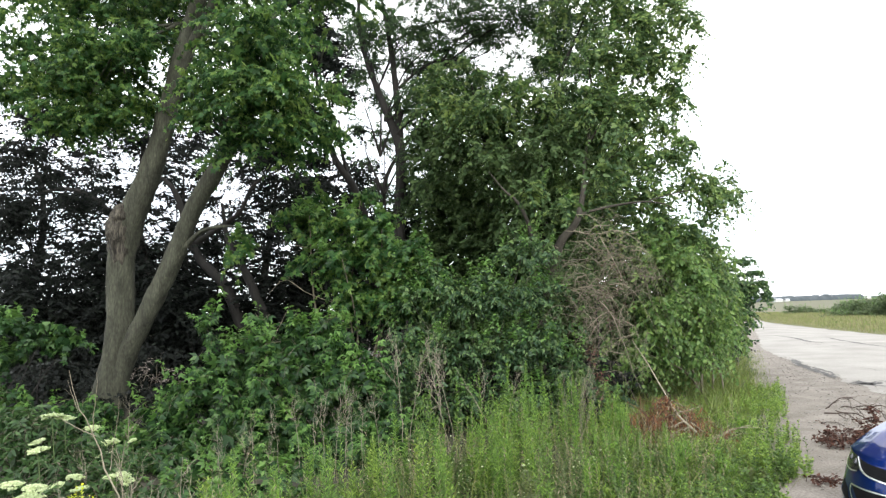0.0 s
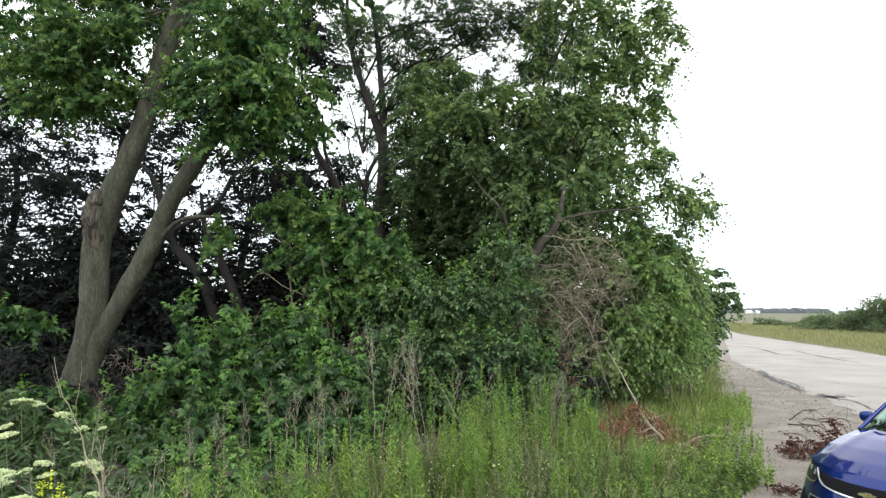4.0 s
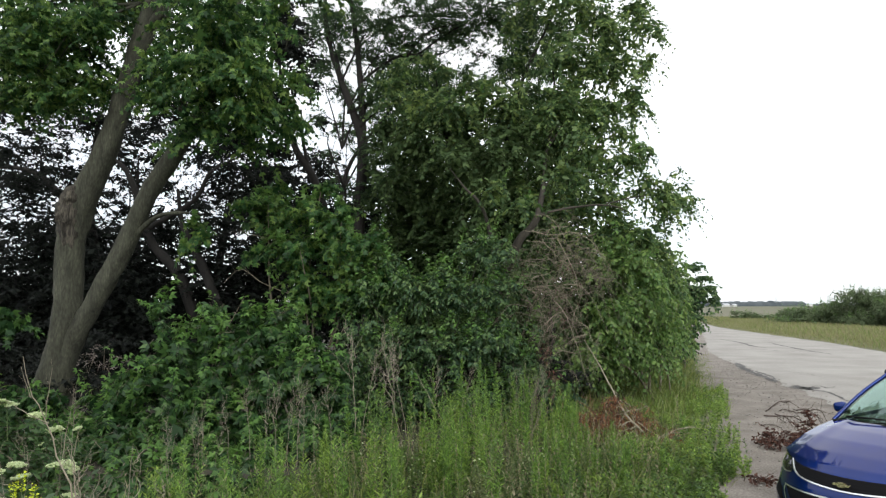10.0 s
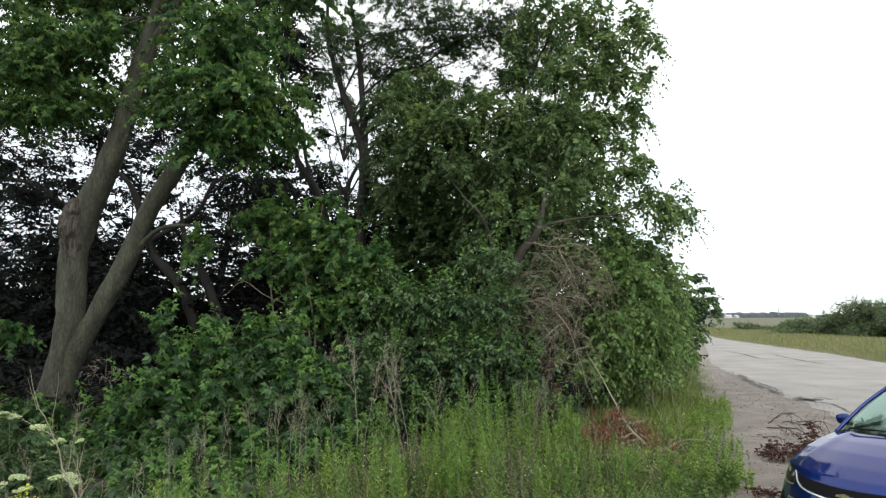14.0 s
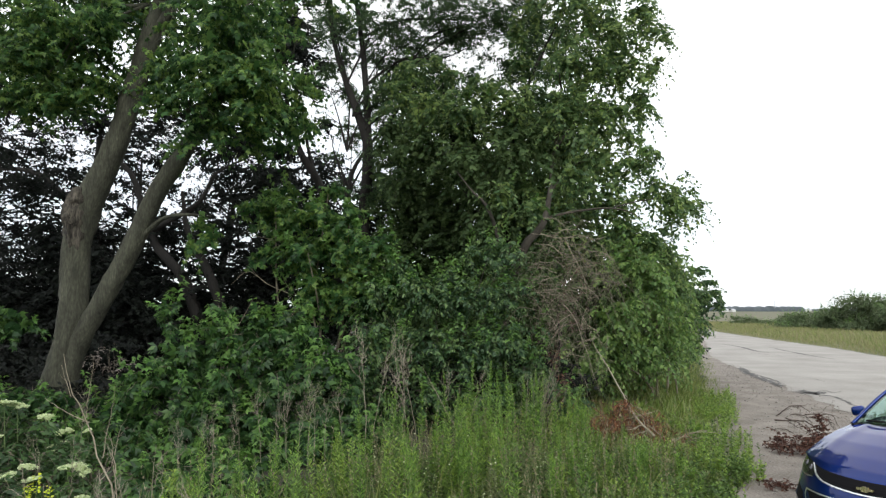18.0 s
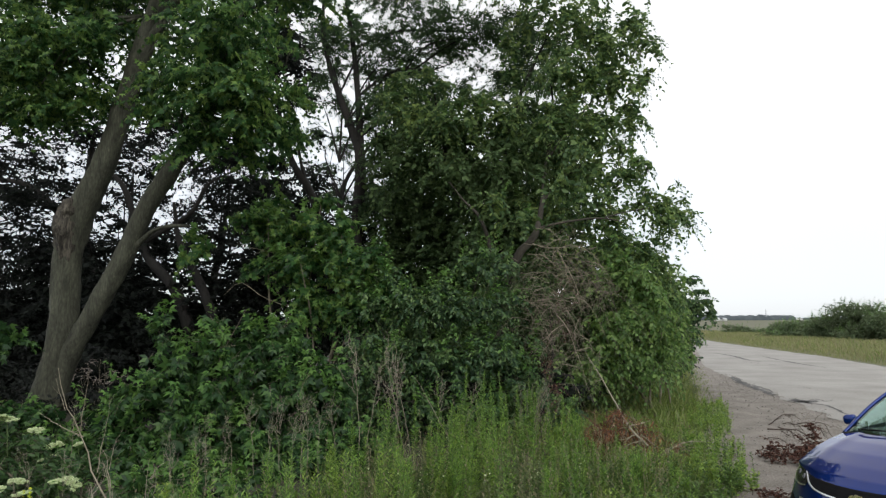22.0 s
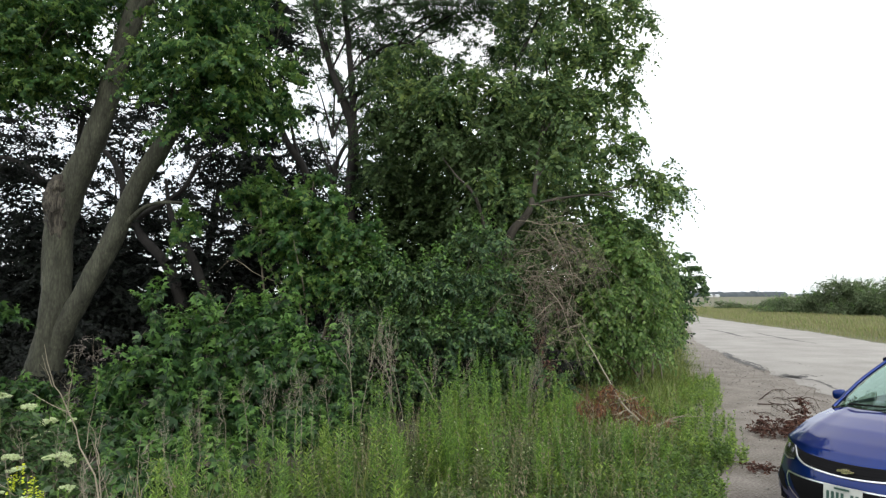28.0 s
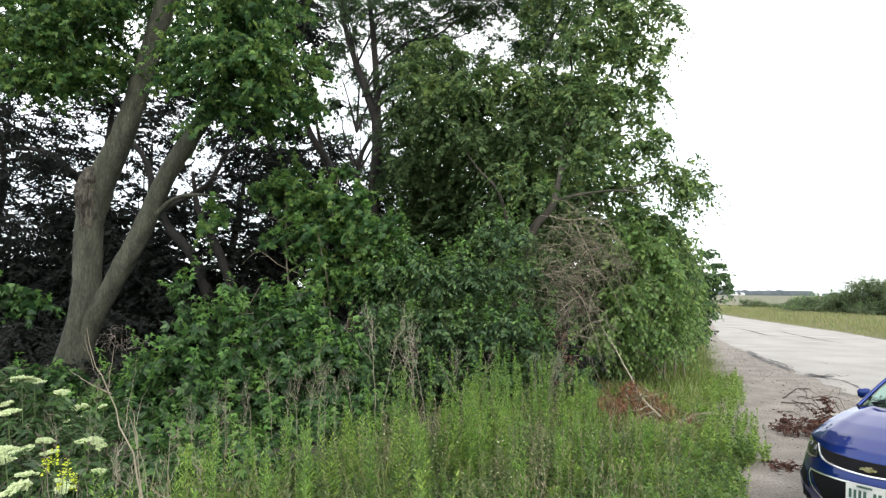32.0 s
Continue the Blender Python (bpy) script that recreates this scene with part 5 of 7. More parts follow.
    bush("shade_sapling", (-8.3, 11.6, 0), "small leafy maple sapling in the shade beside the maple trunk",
         [((-7.77, 11.4, 2.0), (0.32, 0.3, 0.14)), ((-7.45, 11.4, 1.98), (0.24, 0.25, 0.1)), ((-7.62, 11.4, 1.78), (0.32, 0.3, 0.12)), ((-7.2, 11.4, 1.8), (0.25, 0.3, 0.1)), ((-8.35, 11.4, 2.1), (0.4, 0.35, 0.2)), ((-8.85, 11.6, 2.3), (0.5, 0.4, 0.25)), ((-8.45, 11.5, 1.6), (0.35, 0.3, 0.16))], 200, LOBED, 0.14, SHADED_SEEDLING, 26, 0.5, 0.6, 4, tips=0.35, stem_mat=SHADED_BARK, stem_r=0.014, hang=0.6)
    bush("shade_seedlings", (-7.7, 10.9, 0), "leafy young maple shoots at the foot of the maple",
         [((-8.20, 11.0, 1.0), (0.45, 0.35, 0.3)), ((-7.00, 11.0, 0.72), (0.35, 0.3, 0.14)), ((-7.90, 10.8, 0.65), (0.6, 0.4, 0.3)), ((-7.10, 10.8, 0.55), (0.5, 0.4, 0.3)), ((-8.60, 11.0, 0.7), (0.5, 0.4, 0.35)), ((-6.50, 10.9, 0.6), (0.45, 0.35, 0.25))], 170, TRIPLE, 0.16, SHADED_SEEDLING, 28, 0.5, 0.5, 8, 0.4, tips=0.2, tip_length=0.35, stem_r=0.01, hang=0.7, tip_size=0.8)


def understory():
    """Shrubs in shade-darkened leaf colours, set to fill the dark gaps under the trees."""
    spots = [(-15, 20, 2.2, 4.2), (-12.6, 22.5, 2.2, 4.4), (-10, 23.5, 2.2, 4.6), (-7.4, 23, 2.0, 4.6), (-5.2, 21.5, 1.8, 4.2), (-11.5, 19.5, 1.8, 3.0), (-8.8, 20.5, 1.8, 3.2), (-6.2, 20, 1.6, 3.0), (-2.8, 22.5, 1.9, 4.2), (-0.6, 20, 1.8, 6.0), (-1.7, 19.4, 1.4, 6.3), (-0.1, 18.6, 1.4, 5.8), (1.4, 19, 1.7, 6.2), (3.3, 18.8, 1.4, 5.2), (5.4, 20.5, 1.2, 2.8), (-17.5, 17, 2.2, 2.6), (-9.6, 12.4, 1.0, 1.1), (-7.2, 11.6, 0.9, 0.9), (-10.8, 14.5, 1.3, 1.3), (-5.9, 12.6, 0.9, 1.0), (-9.0, 16.5, 1.5, 1.5), (-6.2, 17.0, 1.6, 1.7), (-0.8, 13.2, 0.9, 1.2), (0.7, 13.3, 0.9, 1.2), (2.0, 13.6, 0.8, 1.2), (2.0, 17.8, 1.0, 3.4), (1.9, 15.2, 0.8, 3.6), (2.9, 15.4, 0.7, 3.0), (0.6, 15.0, 0.9, 3.4), (-13.2, 18.5, 1.5, 3.8), (-11.0, 18.3, 1.3, 4.4), (-8.6, 18.2, 1.2, 3.4)]
    for i, (x, y, r, h) in enumerate(spots):
        rng = np.random.default_rng(60 + i)
        clumps = [((x + rng.normal(0, r * 0.4), y + rng.normal(0, r * 0.3), h * q), (r * (1.1 - 0.5 * q), r * 0.7, h * 0.24)) for q in (0.12, 0.3, 0.5, 0.7, 0.85)]
        bush("shade_shrub", (x, y, 0), "dense shrub in shade-darkened leaves under the trees", clumps, (70 if h > 5 else 50) if y > 18 else 110, OVAL, 0.2 if y > 18 else 0.13, DIM if h > 5 or 0 < x < 3 and 14 < y < 16 else SHADE, 60 + i, 0.3, 0.6, 5, 0.9 if y > 18 else 0.5, 17 if y > 18 else 11, stem_mat=SHADED_BARK)


# ---------------------------------------------------------------- dead wood
def dead_wood():
    rng = np.random.default_rng(41)
    t = thing("dead_brush", (2.3, 13, 0), "tangle of bare grey dead branches hanging in the thicket", "dead brush")
    o = np.array(t.location)
    pale = [[(1.54, 12.9, 3.5), (1.88, 12.8, 3.39), (2.29, 12.7, 3.44), (2.57, 12.6, 3.27), (2.72, 12.6, 3.06), (2.88, 12.5, 2.58)], [(2.01, 12.9, 3.38), (2.18, 12.6, 2.89), (2.29, 12.6, 2.62), (2.34, 12.5, 2.24)],
            [(1.9, 12.6, 2.17), (2.11, 12.5, 1.9), (2.27, 12.4, 1.42), (2.34, 12.2, 1.07), (2.45, 12.1, 0.61)], [(2.3, 12.5, 1.79), (2.5, 12.5, 1.68), (2.52, 12.5, 1.42)], [(2.32, 12.6, 2.09), (2.26, 12.6, 1.94), (2.18, 12.5, 1.57)], [(1.73, 12.9, 3.34), (1.87, 12.8, 3.09), (1.93, 12.8, 2.94)],
            [(1.26, 12.6, 2.34), (1.56, 12.6, 2.37), (1.83, 12.6, 2.24)], [(1.92, 12.5, 1.94), (1.64, 12.4, 1.79), (1.48, 12.3, 1.61)], [(2.19, 12.2, 1.25), (1.94, 12.2, 1.29), (1.75, 12.2, 1.11)]]
    for k, path in enumerate(pale):
        part("branch", mesh_of("branch", *dead_branch(rng, [np.array(q) - o for q in path], 0.0095 if len(path) > 3 else 0.007, 9, 0.42, 5, 1, 0.3)), PALE_TWIG, t)
    # fine grey twigs that arch over and hang down
    hearts = np.array([(1.83, 12.8, 2.82), (2.08, 12.7, 2.28), (1.51, 12.8, 2.44), (2.24, 12.7, 2.78), (2.54, 12.7, 2.43), (1.48, 12.6, 1.94), (2.43, 12.7, 2.93), (1.75, 12.7, 1.7), (1.95, 12.8, 3.1), (2.0, 12.5, 1.3)])
    for k in range(135):
        c = hearts[rng.integers(0, len(hearts))] + rng.normal(0, 1, 3) * np.array([0.26, 0.15, 0.26])
        side = rng.choice([-1, 1]) * rng.uniform(0.15, 0.6)
        a, b = c + np.array([-side * 0.5, 0.1, rng.uniform(0.1, 0.35)]), c + np.array([side, rng.normal(-0.05, 0.1), -rng.uniform(0.15, 0.75)])
        part("branch", mesh_of("branch", *dead_branch(rng, [a - o, c + np.array([side * 0.25, -0.05, 0.16]) - o, b - o], rng.uniform(0.004, 0.007), 9, 0.3, 4, 0, 0.45)), TWIG if k % 4 else PALE_TWIG, t)
    crown("withered_leaves", t, rng, [((1.95, 12.8, 2.6), (0.6, 0.3, 0.8)), ((2.2, 12.7, 2.0), (0.5, 0.3, 0.6))], 60, OVAL, 0.045, BROWN_LEAF, TWIG, 0.4, 7, 0.6, 0.2)
    t = thing("fallen_limb", (2.7, 12, 0), "pale bare broken limb leaning out of the thicket onto the weeds", "dead branch")
    o = np.array(t.location)
    part("limb", mesh_of("limb", *dead_branch(rng, [np.array(q) - o for q in ((2.78, 10.2, 0.25), (2.74, 10.25, 0.32), (2.62, 10.4, 0.46), (2.59, 11.0, 0.68), (2.57, 11.6, 0.94), (2.5, 12.3, 1.32), (2.45, 12.6, 1.5))], 0.022, 12, 0.36, 6, 1, 0.6)), PALE_TWIG, t)
    for k in range(6):
        a = np.array((2.59, 11.0, 0.68)) + np.array([0.03, -0.14, -0.06]) * k
        e = a + np.array([rng.normal(0.08, 0.2), -0.12, -0.38])
        part("twig", mesh_of("twig", *dead_branch(rng, [a - o, (a + e) / 2 - o + rng.normal(0, 0.03, 3), e - o], 0.008, 4, 0.2, 4, 0)), PALE_TWIG, t)
    t = thing("rusty_brush", (2.75, 11.2, 0), "heap of rust-brown dead foliage on the ground", "dead brush")
    crown("foliage", t, rng, [((2.3, 10.6, 0.4), (0.36, 0.3, 0.26)), ((2.0, 10.6, 0.3), (0.3, 0.25, 0.14)), ((2.62, 10.5, 0.3), (0.32, 0.25, 0.2)), ((2.48, 10.7, 0.6), (0.2, 0.2, 0.22)), ((2.8, 10.5, 0.38), (0.28, 0.2, 0.2)), ((2.95, 10.6, 0.18), (0.3, 0.2, 0.1)), ((3.25, 10.3, 0.2), (0.2, 0.2, 0.1))], 900, NARROW * np.array([0.75, 1, 1]), 0.11, RUST, BROWN_TWIG, 0.42, 12, 0.8, 0.1, hang=0.7)
    for k in range(26):
        a = np.array([rng.normal(-0.35, 0.3), rng.normal(-0.6, 0.15), rng.uniform(0.3, 0.75)])
        e = a + np.array([rng.normal(0.12, 0.25), -0.1, -rng.uniform(0.2, 0.45)])
        part("twig", mesh_of("twig", *dead_branch(rng, [a, (a + e) / 2 + rng.normal(0, 0.04, 3), e], 0.0045, 5, 0.2, 4, 0, 0.3)), RUST_TWIG, t)
    crown("foliage", t, rng, [((1.62, 11.90, 1.12), (0.17, 0.1, 0.42)), ((1.76, 11.8, 0.85), (0.14, 0.1, 0.3))], 170, NARROW, 0.12, BROWN_LEAF, BROWN_TWIG, 0.4, 9, 0.9, 0)
    t = thing("dry_stem_clump", (1.24, 10.8, 0), "clump of dry brown stems leaning among green weeds", "dead stalk")
    for k in range(16):
        root = np.array([rng.normal(0, 0.09), rng.normal(0, 0.08), 0.0])
        top = root + np.array([rng.normal(0.24, 0.12), rng.normal(0, 0.1), rng.uniform(0.85, 1.35)])
        part("stem", mesh_of("stem", *dead_branch(rng, [root, (root + top) / 2 + np.array([-0.06, 0, 0.05]), top], 0.0055, 5, 0.2, 4, 0, -0.3)), STALK if k % 3 else BROWN_TWIG, t)
    t = thing("leaning_stick", (0.2, 9.35, 0), "thin pale dead stick leaning in the weeds", "dead branch")
    part("stick", mesh_of("stick", *dead_branch(rng, [(0, 0, 0.02), (-0.35, 0.1, 0.6), (-0.75, 0.3, 1.25)], 0.008, 5, 0.3, 5, 0, -0.3)), PALE_TWIG, t)
    t = thing("dry_stick", (2.88, 10.2, 0), "small pale dry branch lying on the grass", "dead branch")
    for k in range(6):
        e = np.array([0.78, 0.25, 0.26]) * rng.uniform(0.7, 1.1) + rng.normal(0, 0.07, 3)
        part("twig", mesh_of("twig", *dead_branch(rng, [(0, 0, 0.03), e * 0.5 + rng.normal(0, 0.02, 3) + np.array([0, 0, 0.1]), e], 0.012, 6, 0.22, 4, 0)), PALE_TWIG, t)
    # broken-off branch with withered leaves on the gravel
    t = thing("fallen_branch", (4.95, 10.1, 0), "broken branch with withered brown leaves lying on the gravel", "dead branch")
    for a, b, r in [((-0.55, 0.6, 0.34), (0.3, 0.0, 0.05), 0.013), ((-0.5, 0.65, 0.4), (0.2, 0.5, 0.45), 0.011), ((-0.4, 0.55, 0.38), (-0.15, -0.25, 0.03), 0.01), ((-0.1, 0.55, 0.44), (0.45, 0.2, 0.15), 0.01), ((0.15, 0.5, 0.44), (0.5, 0.3, 0.1), 0.009), ((-0.65, 0.5, 0.2), (-0.3, -0.1, 0.03), 0.007), ((-0.3, 0.6, 0.42), (0.05, 0.1, 0.12), 0.008)]:
        a, b = np.array(a), np.array(b)
        a, b = a + np.array([0.2, -0.05, 0]), b + np.array([0.05, -0.1, 0])
        part("branch", mesh_of("branch", *dead_branch(rng, [a, (a + b) / 2 + np.array([0, 0, 0.14]), b], r, 8, 0.28, 5, 1, 0.3)), BROWN_TWIG, t)
    crown("foliage", t, rng, [((4.3, 9.75, 0.1), (0.2, 0.2, 0.1)), ((4.42, 10.1, 0.16), (0.2, 0.2, 0.14)), ((4.56, 9.70, 0.12), (0.34, 0.28, 0.13)), ((4.86, 9.90, 0.18), (0.36, 0.28, 0.17)), ((4.51, 9.40, 0.06), (0.18, 0.2, 0.06)), ((4.76, 9.50, 0.09), (0.28, 0.2, 0.09)), ((5.06, 10.10, 0.28), (0.18, 0.15, 0.15)), ((5.11, 10.30, 0.42), (0.14, 0.12, 0.1)), ((4.26, 10.10, 0.08), (0.12, 0.12, 0.06))], 640, OVATE, 0.055, BROWN_LEAF, BROWN_TWIG, 0.24, 10, 0.3, 0.4)
    t.location = (5.32, 10.6, 0)
    t = thing("leaf_litter", (3.7, 8.3, 0), "small heap of withered brown leaves at the grass edge", "dead leaves")
    crown("foliage", t, rng, [((3.66, 8.3, 0.05), (0.26, 0.18, 0.06)), ((3.98, 8.05, 0.05), (0.28, 0.16, 0.05)), ((4.25, 7.9, 0.04), (0.16, 0.1, 0.04))], 1000, OVATE, 0.055, BROWN_LEAF, BROWN_TWIG, 0.22, 8, 0.2, 0.6)


# Made-up pale leaves and stems where lit ground shows through the trees.
def lit_gap_flecks():
    rng = np.random.default_rng(47)
    t = thing("lit_gap_flecks", (-7.6, 15.0, 0), "pale flecks made up for lit ground glimpsed behind the maple", "dead brush")
    crown("foliage", t, rng, [((-7.75, 15.0, 1.0), (0.3, 0.25, 0.32)), ((-7.2, 15.1, 0.85), (0.5, 0.25, 0.2)), ((-6.6, 15.2, 0.9), (0.3, 0.2, 0.18))], 240, OVAL, 0.05, GAP_FLECK, STALK, 0.35, 9, 0.4, 0.3)
    for k in range(9):
        root = np.array([rng.normal(0, 0.4), rng.normal(0, 0.15), 0.0])
        top = root + np.array([rng.normal(0, 0.25), rng.normal(0, 0.1), rng.uniform(0.8, 1.4)])
        part("stem", mesh_of("stem", *dead_branch(rng, [root, (root + top) / 2 + rng.normal(0, 0.05, 3), top], 0.006, 6, 0.25, 4, 0, 0.0)), STALK, t)


def dead_stalks():
    rng = np.random.default_rng(43)
    kinds = []
    for k in range(5):
        lean = rng.normal(0, 0.06, 2)
        pieces = [dead_branch(rng, [(0, 0, -0.02), (lean[0] * 0.4, lean[1] * 0.4, 0.5), (lean[0], lean[1], 1.0)], 0.0042, 4, 0.1, 5, 0, -0.8)]
        for q in range(8):
            z = rng.uniform(0.4, 0.95)
            a = rng.uniform(0, 6.3)
            d = np.array([math.cos(a) * 0.13, math.sin(a) * 0.13, rng.uniform(0.16, 0.34)]) * (1.35 - 0.8 * z)
            root = np.array([lean[0] * z, lean[1] * z, z])
            pieces.append(dead_branch(rng, [root, root + d * 0.5 + np.array([0, 0, -0.02]), root + d], 0.0026, 4, 0.09, 4, 0, -0.8))
        kinds.append(mesh_of("dead_stalk", *merged(pieces)))
    spots = [((x, y, 0), h, int(rng.integers(0, 5))) for x, y, h in (
        (-1.3, 9.4, 1.72), (-1.22, 9.5, 1.5), (-0.69, 10.0, 1.8), (-0.58, 10.1, 1.7), (-0.8, 9.8, 1.4), (-0.3, 10.0, 1.3), (0.06, 10.0, 1.25), (-0.95, 9.6, 1.2), (-2.5, 8.8, 1.1), (-2.35, 8.9, 1.05), (-2.2, 9.0, 1.15), (-1.98, 9.0, 1.2), (-1.9, 9.1, 1.05),
        (-1.75, 9.0, 0.95), (-2.7, 8.6, 0.9), (-3.0, 8.5, 0.98), (-2.05, 8.7, 0.95), (-1.54, 9.2, 1.1), (-3.04, 8.4, 0.8), (-3.3, 8.2, 0.8), (-3.2, 7.9, 0.75), (-2.9, 7.8, 0.7), (-2.6, 7.7, 0.72), (0.95, 10.4, 1.15), (1.2, 10.6, 1.1), (1.45, 10.8, 1.1), (-4.99, 9.2, 1.0), (-4.3, 7.2, 0.85), (-3.9, 7.0, 0.8),
        (-2.48, 4.2, 1.1), (-2.28, 4.3, 1.06), (-2.22, 4.1, 0.95), (-1.95, 4.2, 1.2), (-2.38, 4.5, 1.0), (-1.75, 4.5, 0.95))]
    near = 2.42
    stems = [([(-1.1, 0.0), (-1.2, 0.7), (-1.27, 1.31), (-1.29, 1.37), (-1.31, 1.45), (-1.37, 1.54), (-1.38, 1.6), (-1.4, 1.65), (-1.43, 1.72), (-1.45, 1.75), (-1.47, 1.83), (-1.48, 1.89)], 0.0042), ([(-1.4, 1.65), (-1.46, 1.68), (-1.51, 1.71), (-1.55, 1.74)], 0.0017), ([(-1.41, 1.67), (-1.4, 1.73), (-1.38, 1.82), (-1.375, 1.88)], 0.0017),
             ([(-1.35, 1.53), (-1.34, 1.62), (-1.32, 1.68), (-1.3, 1.79)], 0.0016), ([(-1.3, 1.48), (-1.32, 1.54), (-1.33, 1.59), (-1.36, 1.63)], 0.002), ([(-1.31, 1.54), (-1.29, 1.62), (-1.26, 1.68)], 0.0012), ([(-1.46, 1.74), (-1.48, 1.81), (-1.49, 1.86)], 0.0012), ([(-1.22, 1.05), (-1.26, 1.3), (-1.3, 1.48), (-1.33, 1.56)], 0.0028), ([(-1.19, 0.8), (-1.24, 1.1), (-1.25, 1.35), (-1.31, 1.5)], 0.0024)]
    stems = [([(x, near + 0.02 * math.sin(9 * z), z) for x, z in path], r) for path, r in stems]
    foot = np.array((-1.1, near, 0))
    tall = new("dead_stalk", mesh_of("dead_stalk", *merged([dead_branch(rng, [np.array(q) - foot for q in path], r, 3, 0.04, 5, 0, -0.7, 0.0015) for path, r in stems])))
    tall.data.materials.append(PALE_TWIG)
    tall.location = tuple(foot)
    tagged(tall, "tall bleached dead stalk with bare forked branches", "dead stalk", "dead weed stalks")
    for (x, y, _), h, k in spots:
        if not kinds[k].materials:
            kinds[k].materials.append(STALK)
        ob = new("dead_stalk", kinds[k])
        ob.matrix_basis = pose(x, y, -0.02, rng.normal(0, 5), rng.normal(0, 5), rng.uniform(0, 360)) @ Matrix.Diagonal((h, h, h, 1))
        tagged(ob, "bare grey-brown dead weed stalk standing among green weeds", "dead stalk", "dead weed stalks")


# ---------------------------------------------------------------- weeds
def verge_line(y):
    return np.interp(y, [p[1] for p in VERGE_EDGE], [p[0] for p in VERGE_EDGE])


def patches(x, y, f, k):
    return np.array([noise.noise((a * f, b * f, k)) for a, b in zip(x, y)])


def forbs(name, rng, x, y, h, count, size, outline, mat, label, rise=0.75, taper=0.6, lean=0.1, stem=0.0035):
    """Upright leafy weeds: leaves set in a spiral round thin stems."""
    n = len(x)
    start = np.c_[x, y, np.full(n, -0.02)]
    way = unit(np.c_[rng.normal(0, lean, (n, 2)), np.ones(n)])
    s = (np.arange(count)[None] + rng.uniform(0, 1, (n, count))) / count
    s = 0.12 + 0.88 * s
    pos = start[:, None] + way[:, None] * (h[:, None] * s)[..., None]
    ang = np.arange(count)[None] * 2.4 + rng.uniform(0, 6.3, (n, 1)) + rng.normal(0, 0.3, (n, count))
    along = np.stack([np.cos(ang), np.sin(ang), rise + 0.6 * s + rng.normal(0, 0.25, s.shape)], -1)
    sz = size * (1 - taper * s) * rng.uniform(0.7, 1.25, s.shape)
    m = n * count
    v = leaves(pos.reshape(-1, 3), along.reshape(-1, 3), np.array([0, 0, 1.0]) + rng.normal(0, 0.35, (m, 3)), sz.ravel(), outline)
    tagged(part(name, mesh_of(name, *v), mat), label, "weeds", kind="stuff")
    a = np.array([0, 2.1, 4.2])
    off = np.stack([np.cos(a), np.sin(a), 0 * a], 1) * stem
    tip = start + way * h[:, None]
    tv = np.stack([start[:, None] + off, tip[:, None] + off * 0.4], 1).reshape(-1, 3)
    j = np.arange(3)
    f = (np.stack([j, (j + 1) % 3, 3 + (j + 1) % 3, 3 + j], -1)[None] + (np.arange(n) * 6)[:, None, None]).reshape(-1, 4)
    tagged(part("weed_stems", mesh_of("weed_stems", tv, f), STEM), "thin green upright weed stems", "weeds", kind="stuff")


def weed_line(y):
    """Where the seedlings end and the open weeds begin."""
    return -2.2 + 0.5 * (y - 7)


def scatter(rng, n, xs, ys, inset, f=0.6, k=1.0, least=-1.0, deep=0.2):
    x, y = rng.uniform(*xs, n), rng.uniform(*ys, n)
    p = patches(x, y, f, k)
    keep = (x < verge_line(y) - inset + 0.25 * p) & (p > least) & (y < 11.2 + deep * x) & (x > weed_line(y) + 0.5 * p)
    return x[keep], y[keep], p[keep]


def room(x, y):
    """Weeds stay low near the gravel and near the seedlings."""
    low = 1 - 0.68 * np.exp(-((x - 2.4) / 0.9) ** 2 - ((y - 9.8) / 1.1) ** 2)
    return np.clip((verge_line(y) - x) / 2.4, 0.35, 1) * np.clip(0.55 + 0.4 * (x - weed_line(y)), 0.5, 1) * low


def tufts(rng, n, xs, ys, inset, f, k, least, stems, spread):
    """Plants in clumps of a few stems each."""
    x, y, p = scatter(rng, n, xs, ys, inset, f, k, least)
    x, y, p = np.repeat(x, stems), np.repeat(y, stems), np.repeat(p, stems)
    each = np.repeat(rng.normal(0, 0.13, len(x) // stems), stems)
    return x + rng.normal(0, spread, len(x)), y + rng.normal(0, spread, len(x)), p, each


